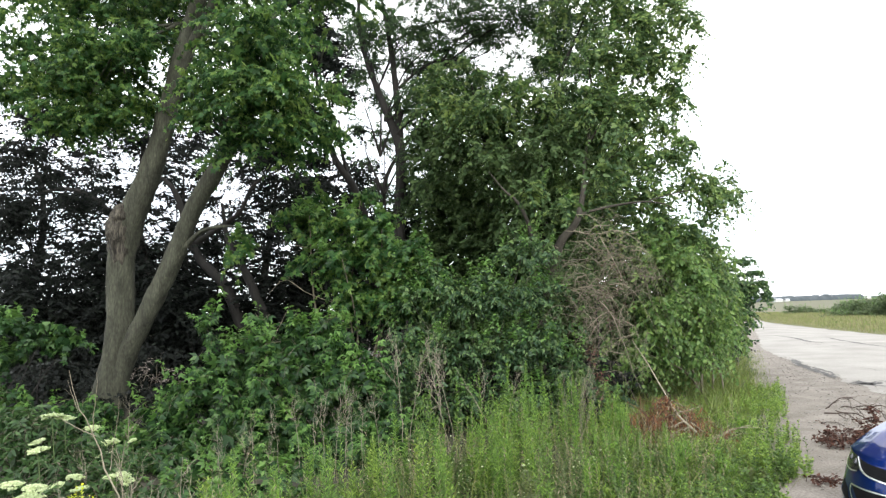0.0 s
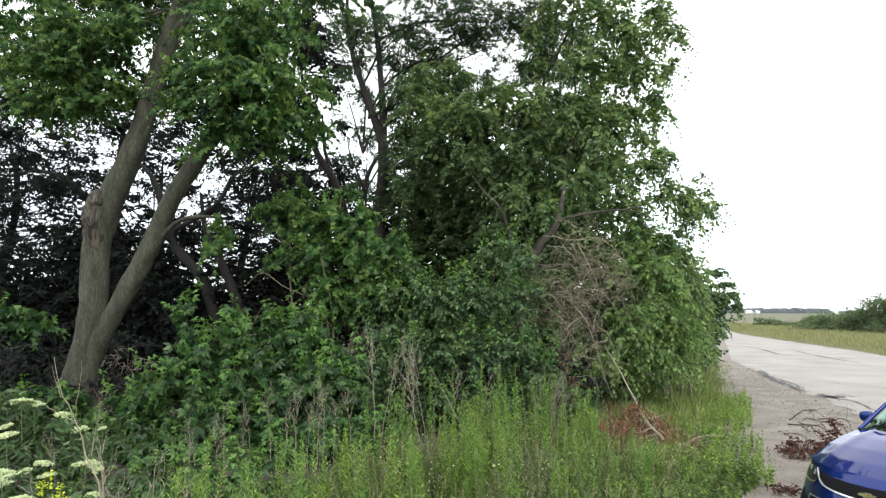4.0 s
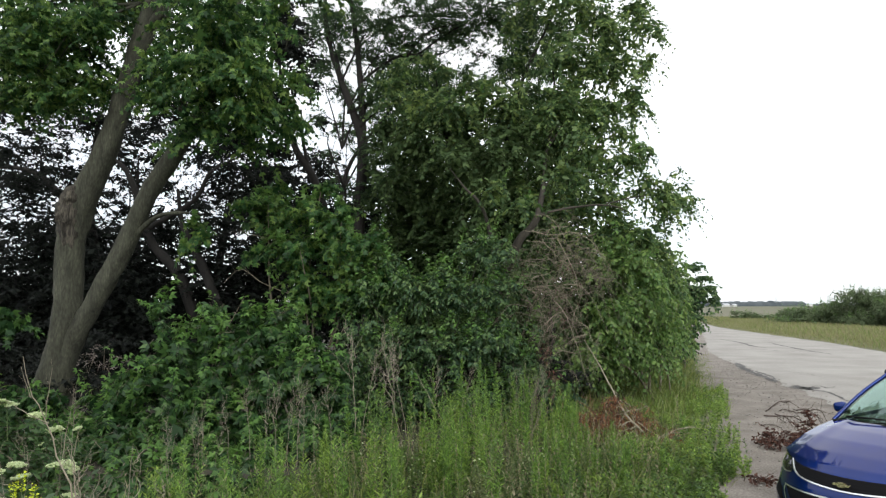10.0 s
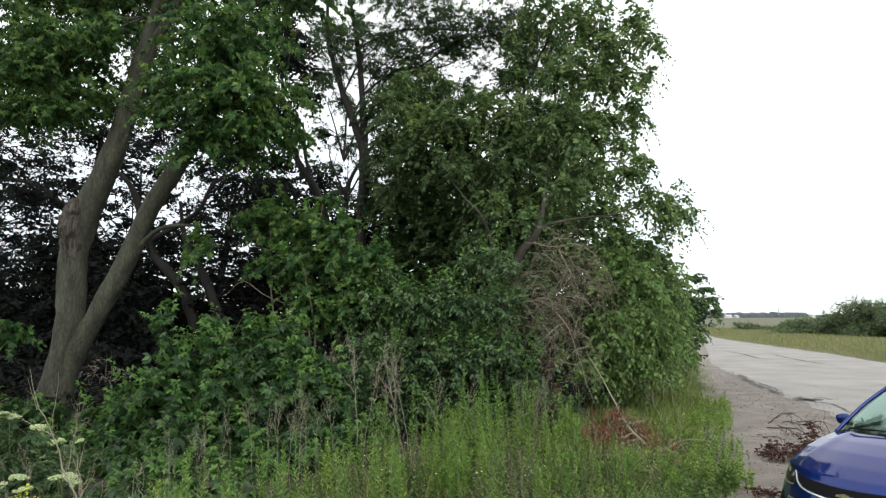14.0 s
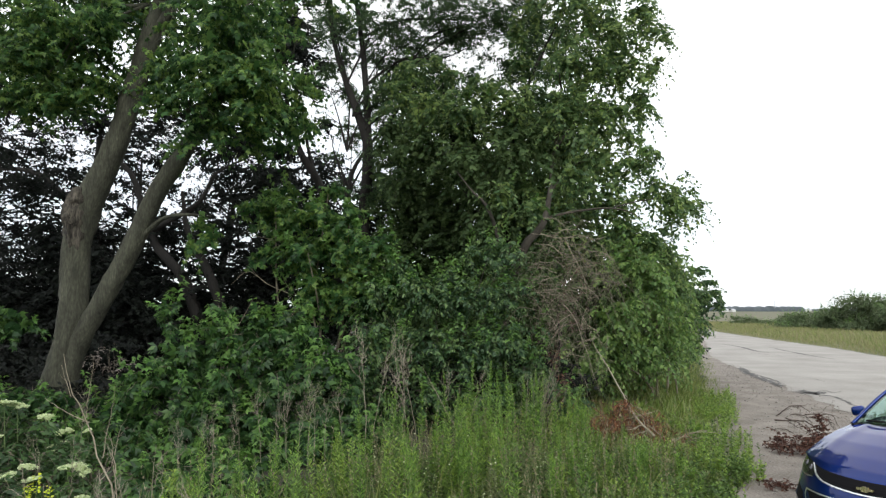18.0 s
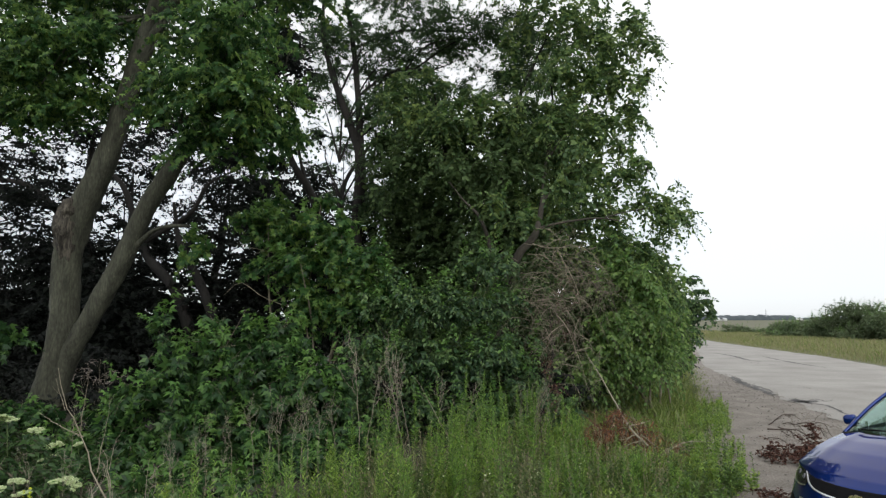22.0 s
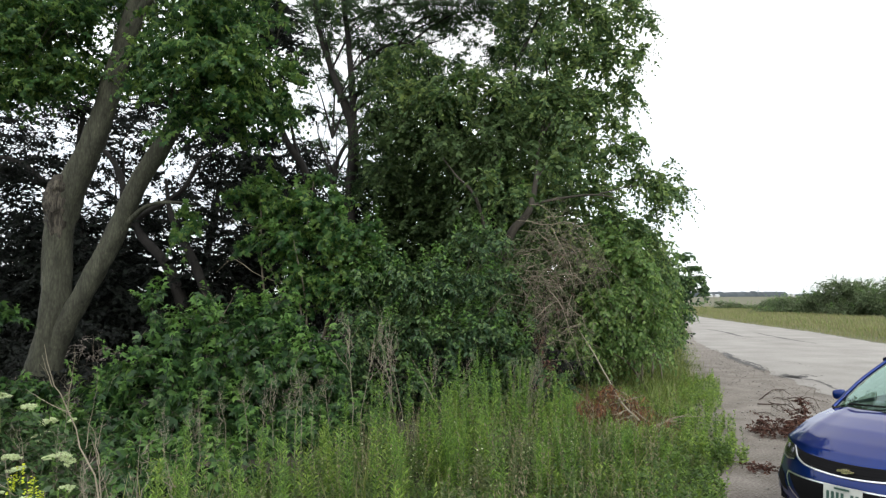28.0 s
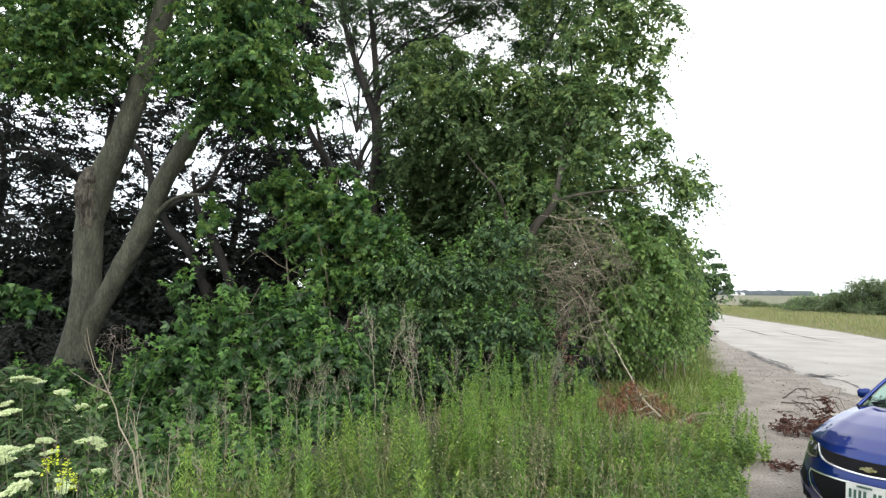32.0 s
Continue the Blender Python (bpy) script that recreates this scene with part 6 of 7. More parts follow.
def weeds():
    rng = np.random.default_rng(31)
    xs, ys = (-7.5, 5.2), (3.2, 11.8)
    x, y, p, each = tufts(rng, 410, xs, ys, 0.7, 0.9, 3.0, -0.15, 4, 0.028)
    stand = 0.3 * np.exp(-((x - 0.9) ** 2 + 1.5 * (y - 9.7) ** 2) / 1.2)
    h = np.clip(0.7 + 0.4 * p + stand + 2.2 * each + rng.normal(0, 0.06, len(x)), 0.3, 1.2) * room(x, y)
    forbs("horseweed", rng, x, y, h, 84, 0.088, NARROW * np.array([1.2, 1, 1]), WEED, "dense stand of tall upright narrow-leaved green weeds", 0.75, 0.5, 0.06, 0.004)
    x, y, p, each = tufts(rng, 290, xs, ys, 0.5, 1.1, 9.0, -0.08, 4, 0.028)
    h = np.clip(0.6 + 0.4 * p + 2.2 * each + rng.normal(0, 0.06, len(x)), 0.25, 1.0) * room(x, y)
    forbs("young_weeds", rng, x, y, h, 52, 0.09, NARROW * np.array([1.7, 1, 1]), LIME, "bright yellow-green leafy weeds", 0.8, 0.5, 0.07, 0.004)
    x, y, p, each = tufts(rng, 280, xs, ys, 0.5, 0.9, 15.0, -0.1, 4, 0.06)
    h = np.clip(0.4 + 0.25 * p + each + rng.normal(0, 0.07, len(x)), 0.15, 0.7) * room(x, y)
    forbs("grey_weeds", rng, x, y, h, 34, 0.085, NARROW * np.array([1.8, 1, 1]), GREY_WEED, "dull grey-green leafy weeds among taller stems", 0.5, 0.45, 0.14)
    x, y, p = scatter(rng, 3000, xs, (3.2, 16), 0.1, 0.8, 22.0, -0.3)
    h = np.clip(0.24 + 0.15 * p + rng.normal(0, 0.08, len(x)), 0.1, 0.45)
    forbs("low_weeds", rng, x, y, h, 16, 0.066, OVAL, SHADED_LOW_WEED, "low leafy ground weeds", 0.3, 0.3)
    x, y, p = scatter(rng, 3800, (-4.2, 3.6), (4.8, 9.2), 0.2, 0.8, 62.0, -1.0)
    h = np.clip(0.2 + 0.12 * p + rng.normal(0, 0.07, len(x)), 0.08, 0.4)
    forbs("low_weeds", rng, x, y, h, 14, 0.062, OVAL, SHADED_LOW_WEED, "low leafy ground weeds", 0.3, 0.3)
    x, y, p = scatter(rng, 6500, (1.5, 9), (6, 19), 0.04, 0.8, 27.0, -0.5, 0.9)
    h = np.clip(0.22 + 0.22 * p + rng.normal(0, 0.06, len(x)), 0.08, 0.45)
    forbs("edge_weeds", rng, x, y, h, 18, 0.062, OVAL, LIME, "bright green leafy weeds along the gravel edge", 0.4, 0.4)
    grass("verge_grass", rng, 16000, (2, 9), (8, 26), 0.34, GRASS, "long green grass on the verge beside the gravel", 0.8)
    grass("edge_grass", rng, 18000, (4, 11), (11, 30), 0.42, GRASS, "bright green grass between the shrubs and the gravel", 0.9)
    grass("dry_grass", rng, 3000, (-4, 8), (3.2, 20), 0.45, STRAW, "dry straw-coloured grass stems among the weeds", 0.2)
    grass("tall_grass", rng, 5000, (-5, 4.5), (5, 11.5), 0.4, GRASS, "upright green grass between the weeds", 0.4, 0.2)
    grass("dry_stems", rng, 1000, (-4, 4.2), (5.5, 11.2), 0.5, SEED, "thin pale dry grass stems between the weeds", 0.15, 0.25)
    x, y, p = scatter(rng, 240, (-1.5, 3.2), (6.5, 9.8), 0.5, 0.8, 70.0, 0.12)
    h = np.clip(rng.normal(0.55, 0.1, len(x)), 0.3, 0.8) * room(x, y)
    forbs("fleabane", rng, x, y, h, 5, 0.017, OVATE * np.array([2, 1, 1]), PETAL, "tiny white daisy-like flowers among the weeds", 2.0, 0.0, 0.12, 0.002)
    # feathery tan seed heads
    x, y, p = scatter(rng, 1000, (-6, 3.0), (4.5, 10.5), 0.8, 0.7, 40.0, 0.0)
    forbs("seed_heads", rng, x, y, np.clip(rng.normal(0.72, 0.14, len(x)), 0.4, 1.1), 24, 0.035, NARROW * np.array([1.5, 1, 1]), SEED, "tan feathery seed heads of tall grass", 2.0, 0.0, 0.15, 0.002)


def tall_weeds():
    """Single tall weeds that stand above the rest against the dark thicket."""
    rng = np.random.default_rng(37)
    for x, y, h in ((0.13, 10.0, 1.42), (0.38, 9.9, 1.36), (0.7, 10.1, 1.3), (0.9, 9.7, 1.15), (1.1, 10.2, 1.2), (1.5, 9.8, 1.05), (1.72, 10.0, 1.0), (-0.2, 9.7, 1.2), (-0.55, 9.6, 1.1), (-0.9, 9.3, 1.05), (0.5, 9.5, 1.2), (1.25, 9.4, 0.95), (-1.3, 9.0, 0.95), (0.25, 9.2, 1.1), (-0.35, 8.6, 0.95), (0.0, 8.9, 1.0), (0.62, 8.8, 1.0), (0.95, 9.0, 0.95), (-0.7, 8.4, 0.85), (0.4, 8.3, 0.85), (1.35, 8.9, 0.8), (-1.1, 8.2, 0.8), (0.85, 8.2, 0.75), (-0.15, 8.0, 0.8)):
        t = thing("tall_weed", (x, y, 0), "tall upright narrow-leaved weed with a feathery green tip", "weed", "tall weeds")
        a = rng.normal(0, 0.05, 2)
        p = spline([(0, 0, -0.02, 0.007), (a[0] * 0.5, a[1] * 0.5, h * 0.5, 0.005), (a[0], a[1], h, 0.0015)], 10)
        part("stem", mesh_of("stem", *tube(p, 5)), STEM, t)
        n = int(150 * h)
        s = np.sort(0.15 + 0.85 * rng.uniform(0, 1, n) ** 0.85)
        ang = np.arange(n) * 2.4
        at = np.c_[np.interp(s * h, p[:, 2], p[:, 0]), np.interp(s * h, p[:, 2], p[:, 1]), s * h]
        along = np.c_[np.cos(ang), np.sin(ang), 0.4 + 1.1 * s] + rng.normal(0, 0.15, (n, 3))
        size = 0.13 * np.clip(1.25 - s, 0.25, 0.75) * rng.uniform(0.8, 1.2, n)
        v = leaves(at, along, np.array([0, 0, 1.0]) + rng.normal(0, 0.3, (n, 3)), size, NARROW * np.array([1.3, 1, 1.3]))
        tagged(part("foliage", mesh_of("foliage", *v), WEED, t), kind="stuff")


def grass(name, rng, n, xs, ys, h, mat, label, width=1.0, sway=0.35):
    x, y = rng.uniform(*xs, n), ys[0] + (ys[1] - ys[0]) * rng.uniform(0, 1, n) ** 1.3
    edge = verge_line(y)
    ragged = 0.45 * patches(x * 0, y, 1.3, 5.0)
    keep = (x < edge + ragged + rng.normal(-0.18, 0.1, n)) & (x > edge - 9) & (x > weed_line(y) - 0.3)
    x, y, edge = x[keep], y[keep], edge[keep]
    m = len(x)
    tall = np.clip((edge - x) / 1.2, 0.35, 1) * (1 + 0.5 * patches(x, y, 0.9, 8.0))
    lean = np.c_[rng.normal(0, sway, (m, 2)), np.ones(m)]
    v = leaves(np.c_[x, y, np.zeros(m) - 0.01], lean, np.c_[rng.normal(0, 1, (m, 2)), np.zeros(m)], h * tall * rng.uniform(0.5, 1.4, m), NARROW * np.array([0.35 * width, 1, 1.4]))
    tagged(part(name, mesh_of(name, *v), mat), label, "grass", kind="stuff")


def elder_and_flowers():
    rng = np.random.default_rng(51)
    bush("elder_bush", (-4.3, 7.6, 0), "flowering elder with long green leaflets and creamy heads", [((-4.92, 7.60, 0.48), (0.5, 0.4, 0.35)), ((-4.42, 7.40, 0.29), (0.5, 0.4, 0.3)), ((-5.32, 7.80, 0.87), (0.45, 0.4, 0.3)), ((-3.88, 7.20, 0.11), (0.5, 0.4, 0.25)), ((-4.87, 7.90, 0.67), (0.35, 0.3, 0.2)), ((-4.24, 7.60, 0.48), (0.4, 0.3, 0.25)), ((-3.83, 7.30, 0.25), (0.4, 0.3, 0.22)), ((-4.00, 6.90, 0.19), (0.5, 0.3, 0.2)), ((-5.47, 7.60, 0.48), (0.5, 0.4, 0.35)), ((-5.33, 7.20, 0.28), (0.5, 0.4, 0.3)), ((-5.78, 8.00, 0.90), (0.5, 0.4, 0.3)), ((-4.72, 6.90, 0.24), (0.5, 0.3, 0.25)), ((-4.03, 6.60, 0.22), (0.45, 0.3, 0.13)), ((-4.39, 6.50, 0.27), (0.45, 0.3, 0.14)), ((-3.72, 6.70, 0.20), (0.45, 0.3, 0.13)), ((-3.45, 6.80, 0.17), (0.4, 0.3, 0.12)), ((-3.15, 6.2, 0.12), (0.5, 0.35, 0.2)), ((-2.7, 5.9, 0.1), (0.45, 0.35, 0.18)), ((-3.45, 5.9, 0.12), (0.45, 0.35, 0.18)), ((-2.5, 6.5, 0.12), (0.5, 0.35, 0.2)), ((-2.2, 6.1, 0.08), (0.4, 0.3, 0.14))], 300, NARROW * np.array([2.2, 1, 1]), 0.12, ELDER, 52, 0.5, 0.4, 7, 0.35, 11)
    # flat creamy flower heads
    heads = [((-5.0, 7.6, 1.05), 0.15), ((-4.92, 7.7, 1.01), 0.11), ((-4.95, 8.3, 0.8), 0.1), ((-4.83, 8.4, 0.6), 0.08), ((-4.71, 8.4, 0.62), 0.045), ((-4.84, 8.4, 0.46), 0.095), ((-4.88, 8.4, 0.37), 0.05), ((-4.01, 7.1, 0.48), 0.11), ((-3.86, 7.1, 0.47), 0.09),
             ((-4.44, 8.3, 0.63), 0.05), ((-5.18, 7.6, 0.76), 0.1), ((-4.61, 6.8, 0.82), 0.11), ((-5.22, 8.0, 0.5), 0.11), ((-4.47, 7.2, 0.46), 0.1), ((-4.57, 7.0, 0.41), 0.11), ((-4.36, 7.1, 0.36), 0.1), ((-4.3, 6.3, 0.56), 0.13), ((-3.77, 5.6, 0.42), 0.12), ((-3.75, 5.7, 0.42), 0.08),
             ((-3.78, 5.8, 0.48), 0.1), ((-3.69, 6.8, 0.25), 0.08), ((-3.86, 6.5, 0.24), 0.1), ((-3.74, 6.3, 0.23), 0.1), ((-4.66, 6.6, 0.37), 0.12), ((-4.46, 6.5, 0.43), 0.12), ((-4.59, 6.4, 0.58), 0.12)]
    for (x, y, z), r in heads:
        r *= 0.8
        t = thing("flower_head", (x, y, 0), "flat creamy-white flower head on a green stem", "flower", "creamy flower heads")
        limb("stem", t, [(x + 0.05, y + 0.04, 0, 0.006), (x + 0.02, y + 0.01, z * 0.6, 0.005), (x, y, z - r * 0.4, 0.004)], STEM, 5, 8, rng)
        tilt = np.array([rng.normal(0, 0.22), -0.08 + rng.normal(0, 0.15)])
        spots, n = [], 0
        for q in range(11):
            a = q * 2.4 + rng.uniform(0, 0.5)
            u = r * (0.12 + 0.27 * math.sqrt(q)) * rng.uniform(0.85, 1.1)
            px, py = u * math.cos(a), u * math.sin(a)
            at = np.array([px, py, z + px * tilt[0] - py * tilt[1] - 0.25 * u * u / r])
            limb("ray", t, [(x, y, z - r * 0.4, 0.003), (x + px * 0.6, y + py * 0.6, z - r * 0.12 + 0.6 * (at[2] - z), 0.002), (x + px, y + py, at[2] - 0.008, 0.0015)], STEM, 3, 4, rng)
            m = int(900 * r)
            k = rng.uniform(0, 1, m) ** 0.5 * r * rng.uniform(0.22, 0.36)
            b = rng.uniform(0, 6.3, m)
            spots.append(at + np.c_[k * np.cos(b), k * np.sin(b), k * np.cos(b) * tilt[0] - k * np.sin(b) * tilt[1] + rng.normal(0, 0.005, m)])
            n += m
        v = leaves(np.concatenate(spots), rng.normal(0, 1, (n, 3)) * np.array([1, 1, 0.3]), np.array([0, -0.3, 1.0]) + rng.normal(0, 0.3, (n, 3)), rng.uniform(0.012, 0.021, n), OVATE * np.array([1.7, 1, 1]))
        tagged(part("blossom", mesh_of("blossom", *v), PETAL, t), kind="stuff")
    # yellow spikes
    for x, y, z in ((-3.55, 5.8, 0.66), (-3.62, 5.8, 0.58), (-3.44, 5.8, 0.57), (-3.38, 5.8, 0.45), (-3.48, 5.8, 0.47)):
        t = thing("yellow_flower", (x, y, 0), "small yellow flower spike on a thin stem", "flower", "yellow flower spikes")
        limb("stem", t, [(x, y, 0, 0.005), (x, y, z * 0.5, 0.004), (x + 0.01, y, z, 0.002)], STEM, 5, 6, rng)
        n = 46
        s = rng.uniform(0, 1, n)
        a = rng.uniform(0, 6.3, n)
        pos = np.c_[np.cos(a) * 0.015, np.sin(a) * 0.015, z - 0.12 + 0.15 * s]
        v = leaves(pos, np.c_[np.cos(a), np.sin(a), np.full(n, 0.4)], np.array([0, 0, 1.0]) + rng.normal(0, 0.4, (n, 3)), rng.uniform(0.015, 0.028, n), OVATE * np.array([1.5, 1, 1]))
        tagged(part("blossom", mesh_of("blossom", *v), YELLOW, t), kind="stuff")


# ---------------------------------------------------------------- distance
def far_side():
    rng = np.random.default_rng(71)
    # tall grass strip beyond the road
    n = 44000
    y = 22 + 110 * rng.uniform(0, 1, n) ** 1.4
    x = np.interp(y, [p[1] for p in FAR_EDGE], [p[0] for p in FAR_EDGE]) + 0.1 + 13 * rng.uniform(0, 1, n) ** 1.3
    x[y > 100] += (y[y > 100] - 100) * 0.38
    h = 0.42 * (1 + 0.4 * patches(x, y, 0.15, 2.0)) * np.clip((x - np.interp(y, [p[1] for p in FAR_EDGE], [p[0] for p in FAR_EDGE])) / 2, 0.4, 1)
    lean = np.c_[rng.normal(0, 0.3, (n, 2)), np.ones(n)]
    for name, pick, mat, label in (("roadside_grass", np.arange(n) % 3 > 0, STRAW, "tall straw-green grass along the far road side"), ("roadside_green", np.arange(n) % 3 == 0, GRASS, "green grass tufts along the far road side")):
        m = pick.sum()
        v = leaves(np.c_[x, y, np.zeros(n) - 0.02][pick], lean[pick], np.c_[rng.normal(0, 0.3, m), -np.ones(m), np.zeros(m)], h[pick] * rng.uniform(0.6, 1.4, m), NARROW * np.array([0.6, 1, 1]))
        tagged(part(name, mesh_of(name, *v), mat), label, "grass", kind="stuff")
    rows = [("roadside_bush", (42.19, 72.00, 1.73), 2.8, 4.7), ("roadside_bush", (43.60, 70.00, 1.74), 2.8, 4.4), ("roadside_bush", (44.86, 68.00, 1.75), 2.8, 4.7), ("roadside_bush", (41.04, 74.00, 1.30), 1.9, 3.4), ("roadside_bush", (41.62, 80.00, 1.04), 2.6, 2.5), ("roadside_bush", (41.29, 84.00, 0.99), 2.0, 2.3), ("roadside_bush", (46.24, 66.00, 1.76), 2.8, 3.8),
            ("roadside_bush", (45.90, 110.00, 1.20), 1.6, 1.7), ("roadside_bush", (49.13, 110.00, 0.84), 2.0, 1.2)]
    for i, (name, c, r, h) in enumerate(rows):
        q = np.random.default_rng(80 + i)
        h *= 0.86
        clumps = [((c[0] + q.normal(0, r * 0.4), c[1] + q.normal(0, r * 0.4), h * s), (r * (1.05 - 0.5 * s), r * 0.8, h * 0.22)) for s in (0.05, 0.18, 0.32, 0.5, 0.66, 0.82)]
        bush(name, (c[0], c[1], 0), "rounded green bush in the tall grass across the road", clumps, 80, OVAL, 0.2, FAR_LEAF, 90 + i, 0.1, 0.0, 4, 0.9, 14, tips=0.2, tip_length=0.9)
    # far woods along the horizon, a lumpy belt of crowns
    def belt(name, x0, x1, y0, h, label):
        m = 260
        xs = np.linspace(x0, x1, m)
        top = h * (0.7 + 0.15 * np.array([noise.noise((a * 0.02, 1.0, 0.0)) for a in xs]) + 0.3 * np.array([noise.noise((a * 0.16, 7.0, 0.0)) for a in xs]))
        rings = [np.c_[xs, np.full(m, y0 + d), field_rise(y0 + d) + np.clip(top * k, 0, None)] for d, k in ((-14, 0.0), (-12, 0.6), (-5, 0.95), (4, 1.0), (14, 0.0))]
        v = np.concatenate(rings)
        i = np.arange(4)[:, None] * m
        j = np.arange(m - 1)[None]
        f = np.stack([i + j, i + j + 1, i + m + j + 1, i + m + j], -1).reshape(-1, 4)
        tagged(part(name, mesh_of(name, v, f), HAZED_WOOD), label, "woods", kind="stuff")
    belt("far_woods", 300, 455, 900, 9.0, "low dark line of woods on the horizon")
    belt("far_woods", 455, 700, 1100, 5.0, "low dark line of woods on the horizon")
    belt("far_woods", -700, 300, 1000, 8.0, "low dark line of woods on the horizon")
    for x, w, h in ((337, 7, 2.2), (347, 4, 1.8), (515, 10, 2.6)):
        t = thing("farm_shed", (x, 850 if x < 400 else 1000, field_rise(850 if x < 400 else 1000)), "low white farm shed on the horizon", "building", "farm sheds")
        bm = bmesh.new()
        bmesh.ops.create_cube(bm, size=1, matrix=Matrix.Translation((0, 0, h / 2)) @ Matrix.Diagonal((w, 10, h, 1)))
        part("wall", bm, WHITE_WALL, t)
        v = np.array([(-w / 2 - 0.4, -5.5, h), (w / 2 + 0.4, -5.5, h), (w / 2 + 0.4, 0, h + 1.6), (-w / 2 - 0.4, 0, h + 1.6), (-w / 2 - 0.4, 5.5, h), (w / 2 + 0.4, 5.5, h)])
        part("roof", mesh_of("roof", v, [[0, 1, 2, 3], [3, 2, 5, 4]]), GREY_ROOF, t)
    t = thing("mast", (418, 890, field_rise(890)), "thin grey lattice mast on the horizon", "mast")
    part("pole", mesh_of("pole", *tube([(0, 0, 0, 0.9), (0, 0, 8, 0.6), (0, 0, 14, 0.25)], 6)), GREY_ROOF, t)


# ---------------------------------------------------------------- car
def paint(name, colour, metal, rough, coat):
    m, nodes, links, bsdf = material(name)
    co = nodes.new("ShaderNodeTexCoord")
    n = nodes.new("ShaderNodeTexNoise")
    n.inputs["Scale"].default_value, n.inputs["Detail"].default_value = 3, 6
    links.new(co.outputs["Object"], n.inputs["Vector"])
    r = ramp_node(nodes, [(0.3, tuple(0.85 * c for c in colour)), (0.7, tuple(1.15 * c for c in colour))])
    links.new(n.outputs["Fac"], r.inputs[0])
    links.new(r.outputs[0], bsdf.inputs["Base Color"])
    rr = nodes.new("ShaderNodeMapRange")
    rr.inputs["To Min"].default_value, rr.inputs["To Max"].default_value = rough * 0.8, rough * 1.3
    links.new(n.outputs["Fac"], rr.inputs["Value"])
    links.new(rr.outputs[0], bsdf.inputs["Roughness"])
    bsdf.inputs["Metallic"].default_value, bsdf.inputs["Coat Weight"].default_value = metal, coat
    bsdf.inputs["Coat Roughness"].default_value = 0.02
    return m


def pane_material(name, tint):
    m, nodes, links, bsdf = material(name)
    nodes.remove(bsdf)
    tr, gl, mx, fr = nodes.new("ShaderNodeBsdfTransparent"), nodes.new("ShaderNodeBsdfGlossy"), nodes.new("ShaderNodeMixShader"), nodes.new("ShaderNodeFresnel")
    tr.inputs["Color"].default_value = (*tint, 1)
    gl.inputs["Roughness"].default_value = 0.03
    fr.inputs["IOR"].default_value = 2.1
    gl.inputs["Color"].default_value = (0.72, 0.95, 0.9, 1)
    links.new(fr.outputs[0], mx.inputs[0])
    links.new(tr.outputs[0], mx.inputs[1])
    links.new(gl.outputs[0], mx.inputs[2])
    links.new(mx.outputs[0], nodes["Material Output"].inputs[0])
    return m


BLUE = paint("blue_car_paint", (0.001, 0.019, 0.14), 0.75, 0.42, 0.8)
BLUE.node_tree.nodes["Principled BSDF"].inputs["Specular Tint"].default_value = (0.06, 0.14, 0.5, 1)
CHROME = paint("chrome", (0.88, 0.89, 0.9), 1.0, 0.34, 0.0)
GOLD = paint("gold_badge", (0.8, 0.7, 0.44), 0.9, 0.25, 0.3)
BLACK = paint("black_plastic", (0.006, 0.006, 0.007), 0.0, 0.8, 0.0)
BLACK.node_tree.nodes["Principled BSDF"].inputs["Specular IOR Level"].default_value = 0.15
GRILLE = paint("dark_grille", (0.006, 0.006, 0.007), 0.0, 0.8, 0.0)
GRILLE.node_tree.nodes["Principled BSDF"].inputs["Specular IOR Level"].default_value = 0.2
RUBBER = paint("tyre_rubber", (0.02, 0.02, 0.02), 0.0, 0.8, 0.0)
LAMP = paint("headlamp_lens", (0.012, 0.013, 0.015), 0.0, 0.15, 0.6)
LAMP_GLASS = paint("headlamp_reflector", (0.12, 0.12, 0.125), 0.8, 0.25, 0.5)
SEAT_CLOTH = paint("grey_seat_cloth", (0.06, 0.06, 0.065), 0.0, 0.8, 0.0)
DASH = paint("dark_dashboard", (0.03, 0.032, 0.033), 0.0, 0.6, 0.0)
PLATE = paint("plate_white", (0.5, 0.52, 0.48), 0.0, 0.4, 0.2)
PLATE_INK = paint("plate_ink", (0.03, 0.08, 0.06), 0.0, 0.4, 0.2)
GLASS = pane_material("green_tinted_glass", (0.62, 0.8, 0.74))

# rows up the nose and over the bonnet: y, z, half width, sweep, crown
NOSE = np.array([(0.10, 0.20, 0.79, 0.34, 0.0), (0.04, 0.28, 0.83, 0.39, 0.0), (0.01, 0.38, 0.845, 0.43, 0.0), (0.0, 0.46, 0.845, 0.49, 0.0), (0.015, 0.54, 0.845, 0.52, 0.0),
                 (0.04, 0.615, 0.845, 0.53, 0.0), (0.085, 0.685, 0.825, 0.52, 0.0), (0.16, 0.742, 0.83, 0.44, 0.015), (0.33, 0.816, 0.81, 0.38, 0.035), (0.55, 0.89, 0.80, 0.31, 0.05), (0.8, 0.948, 0.79, 0.27, 0.055), (1.06, 0.985, 0.78, 0.24, 0.055)])


def nose(u, v):
    """A place on the car's nose and bonnet: u from -1 to 1 across, v a row up the nose and back."""
    u, v = np.asarray(u, float), np.asarray(v, float)
    k = np.arange(len(NOSE))
    y, z, w, sweep, dome = (np.interp(v, k, NOSE[:, c]) for c in range(5))
    a = np.abs(u)
    crease = 0.014 * np.exp(-((a - 0.7) / 0.09) ** 2) * np.clip((v - 6) / 2, 0, 1)
    return np.stack([w * u, y + sweep * a ** 2.6, z - dome * a ** 3 + crease], -1)


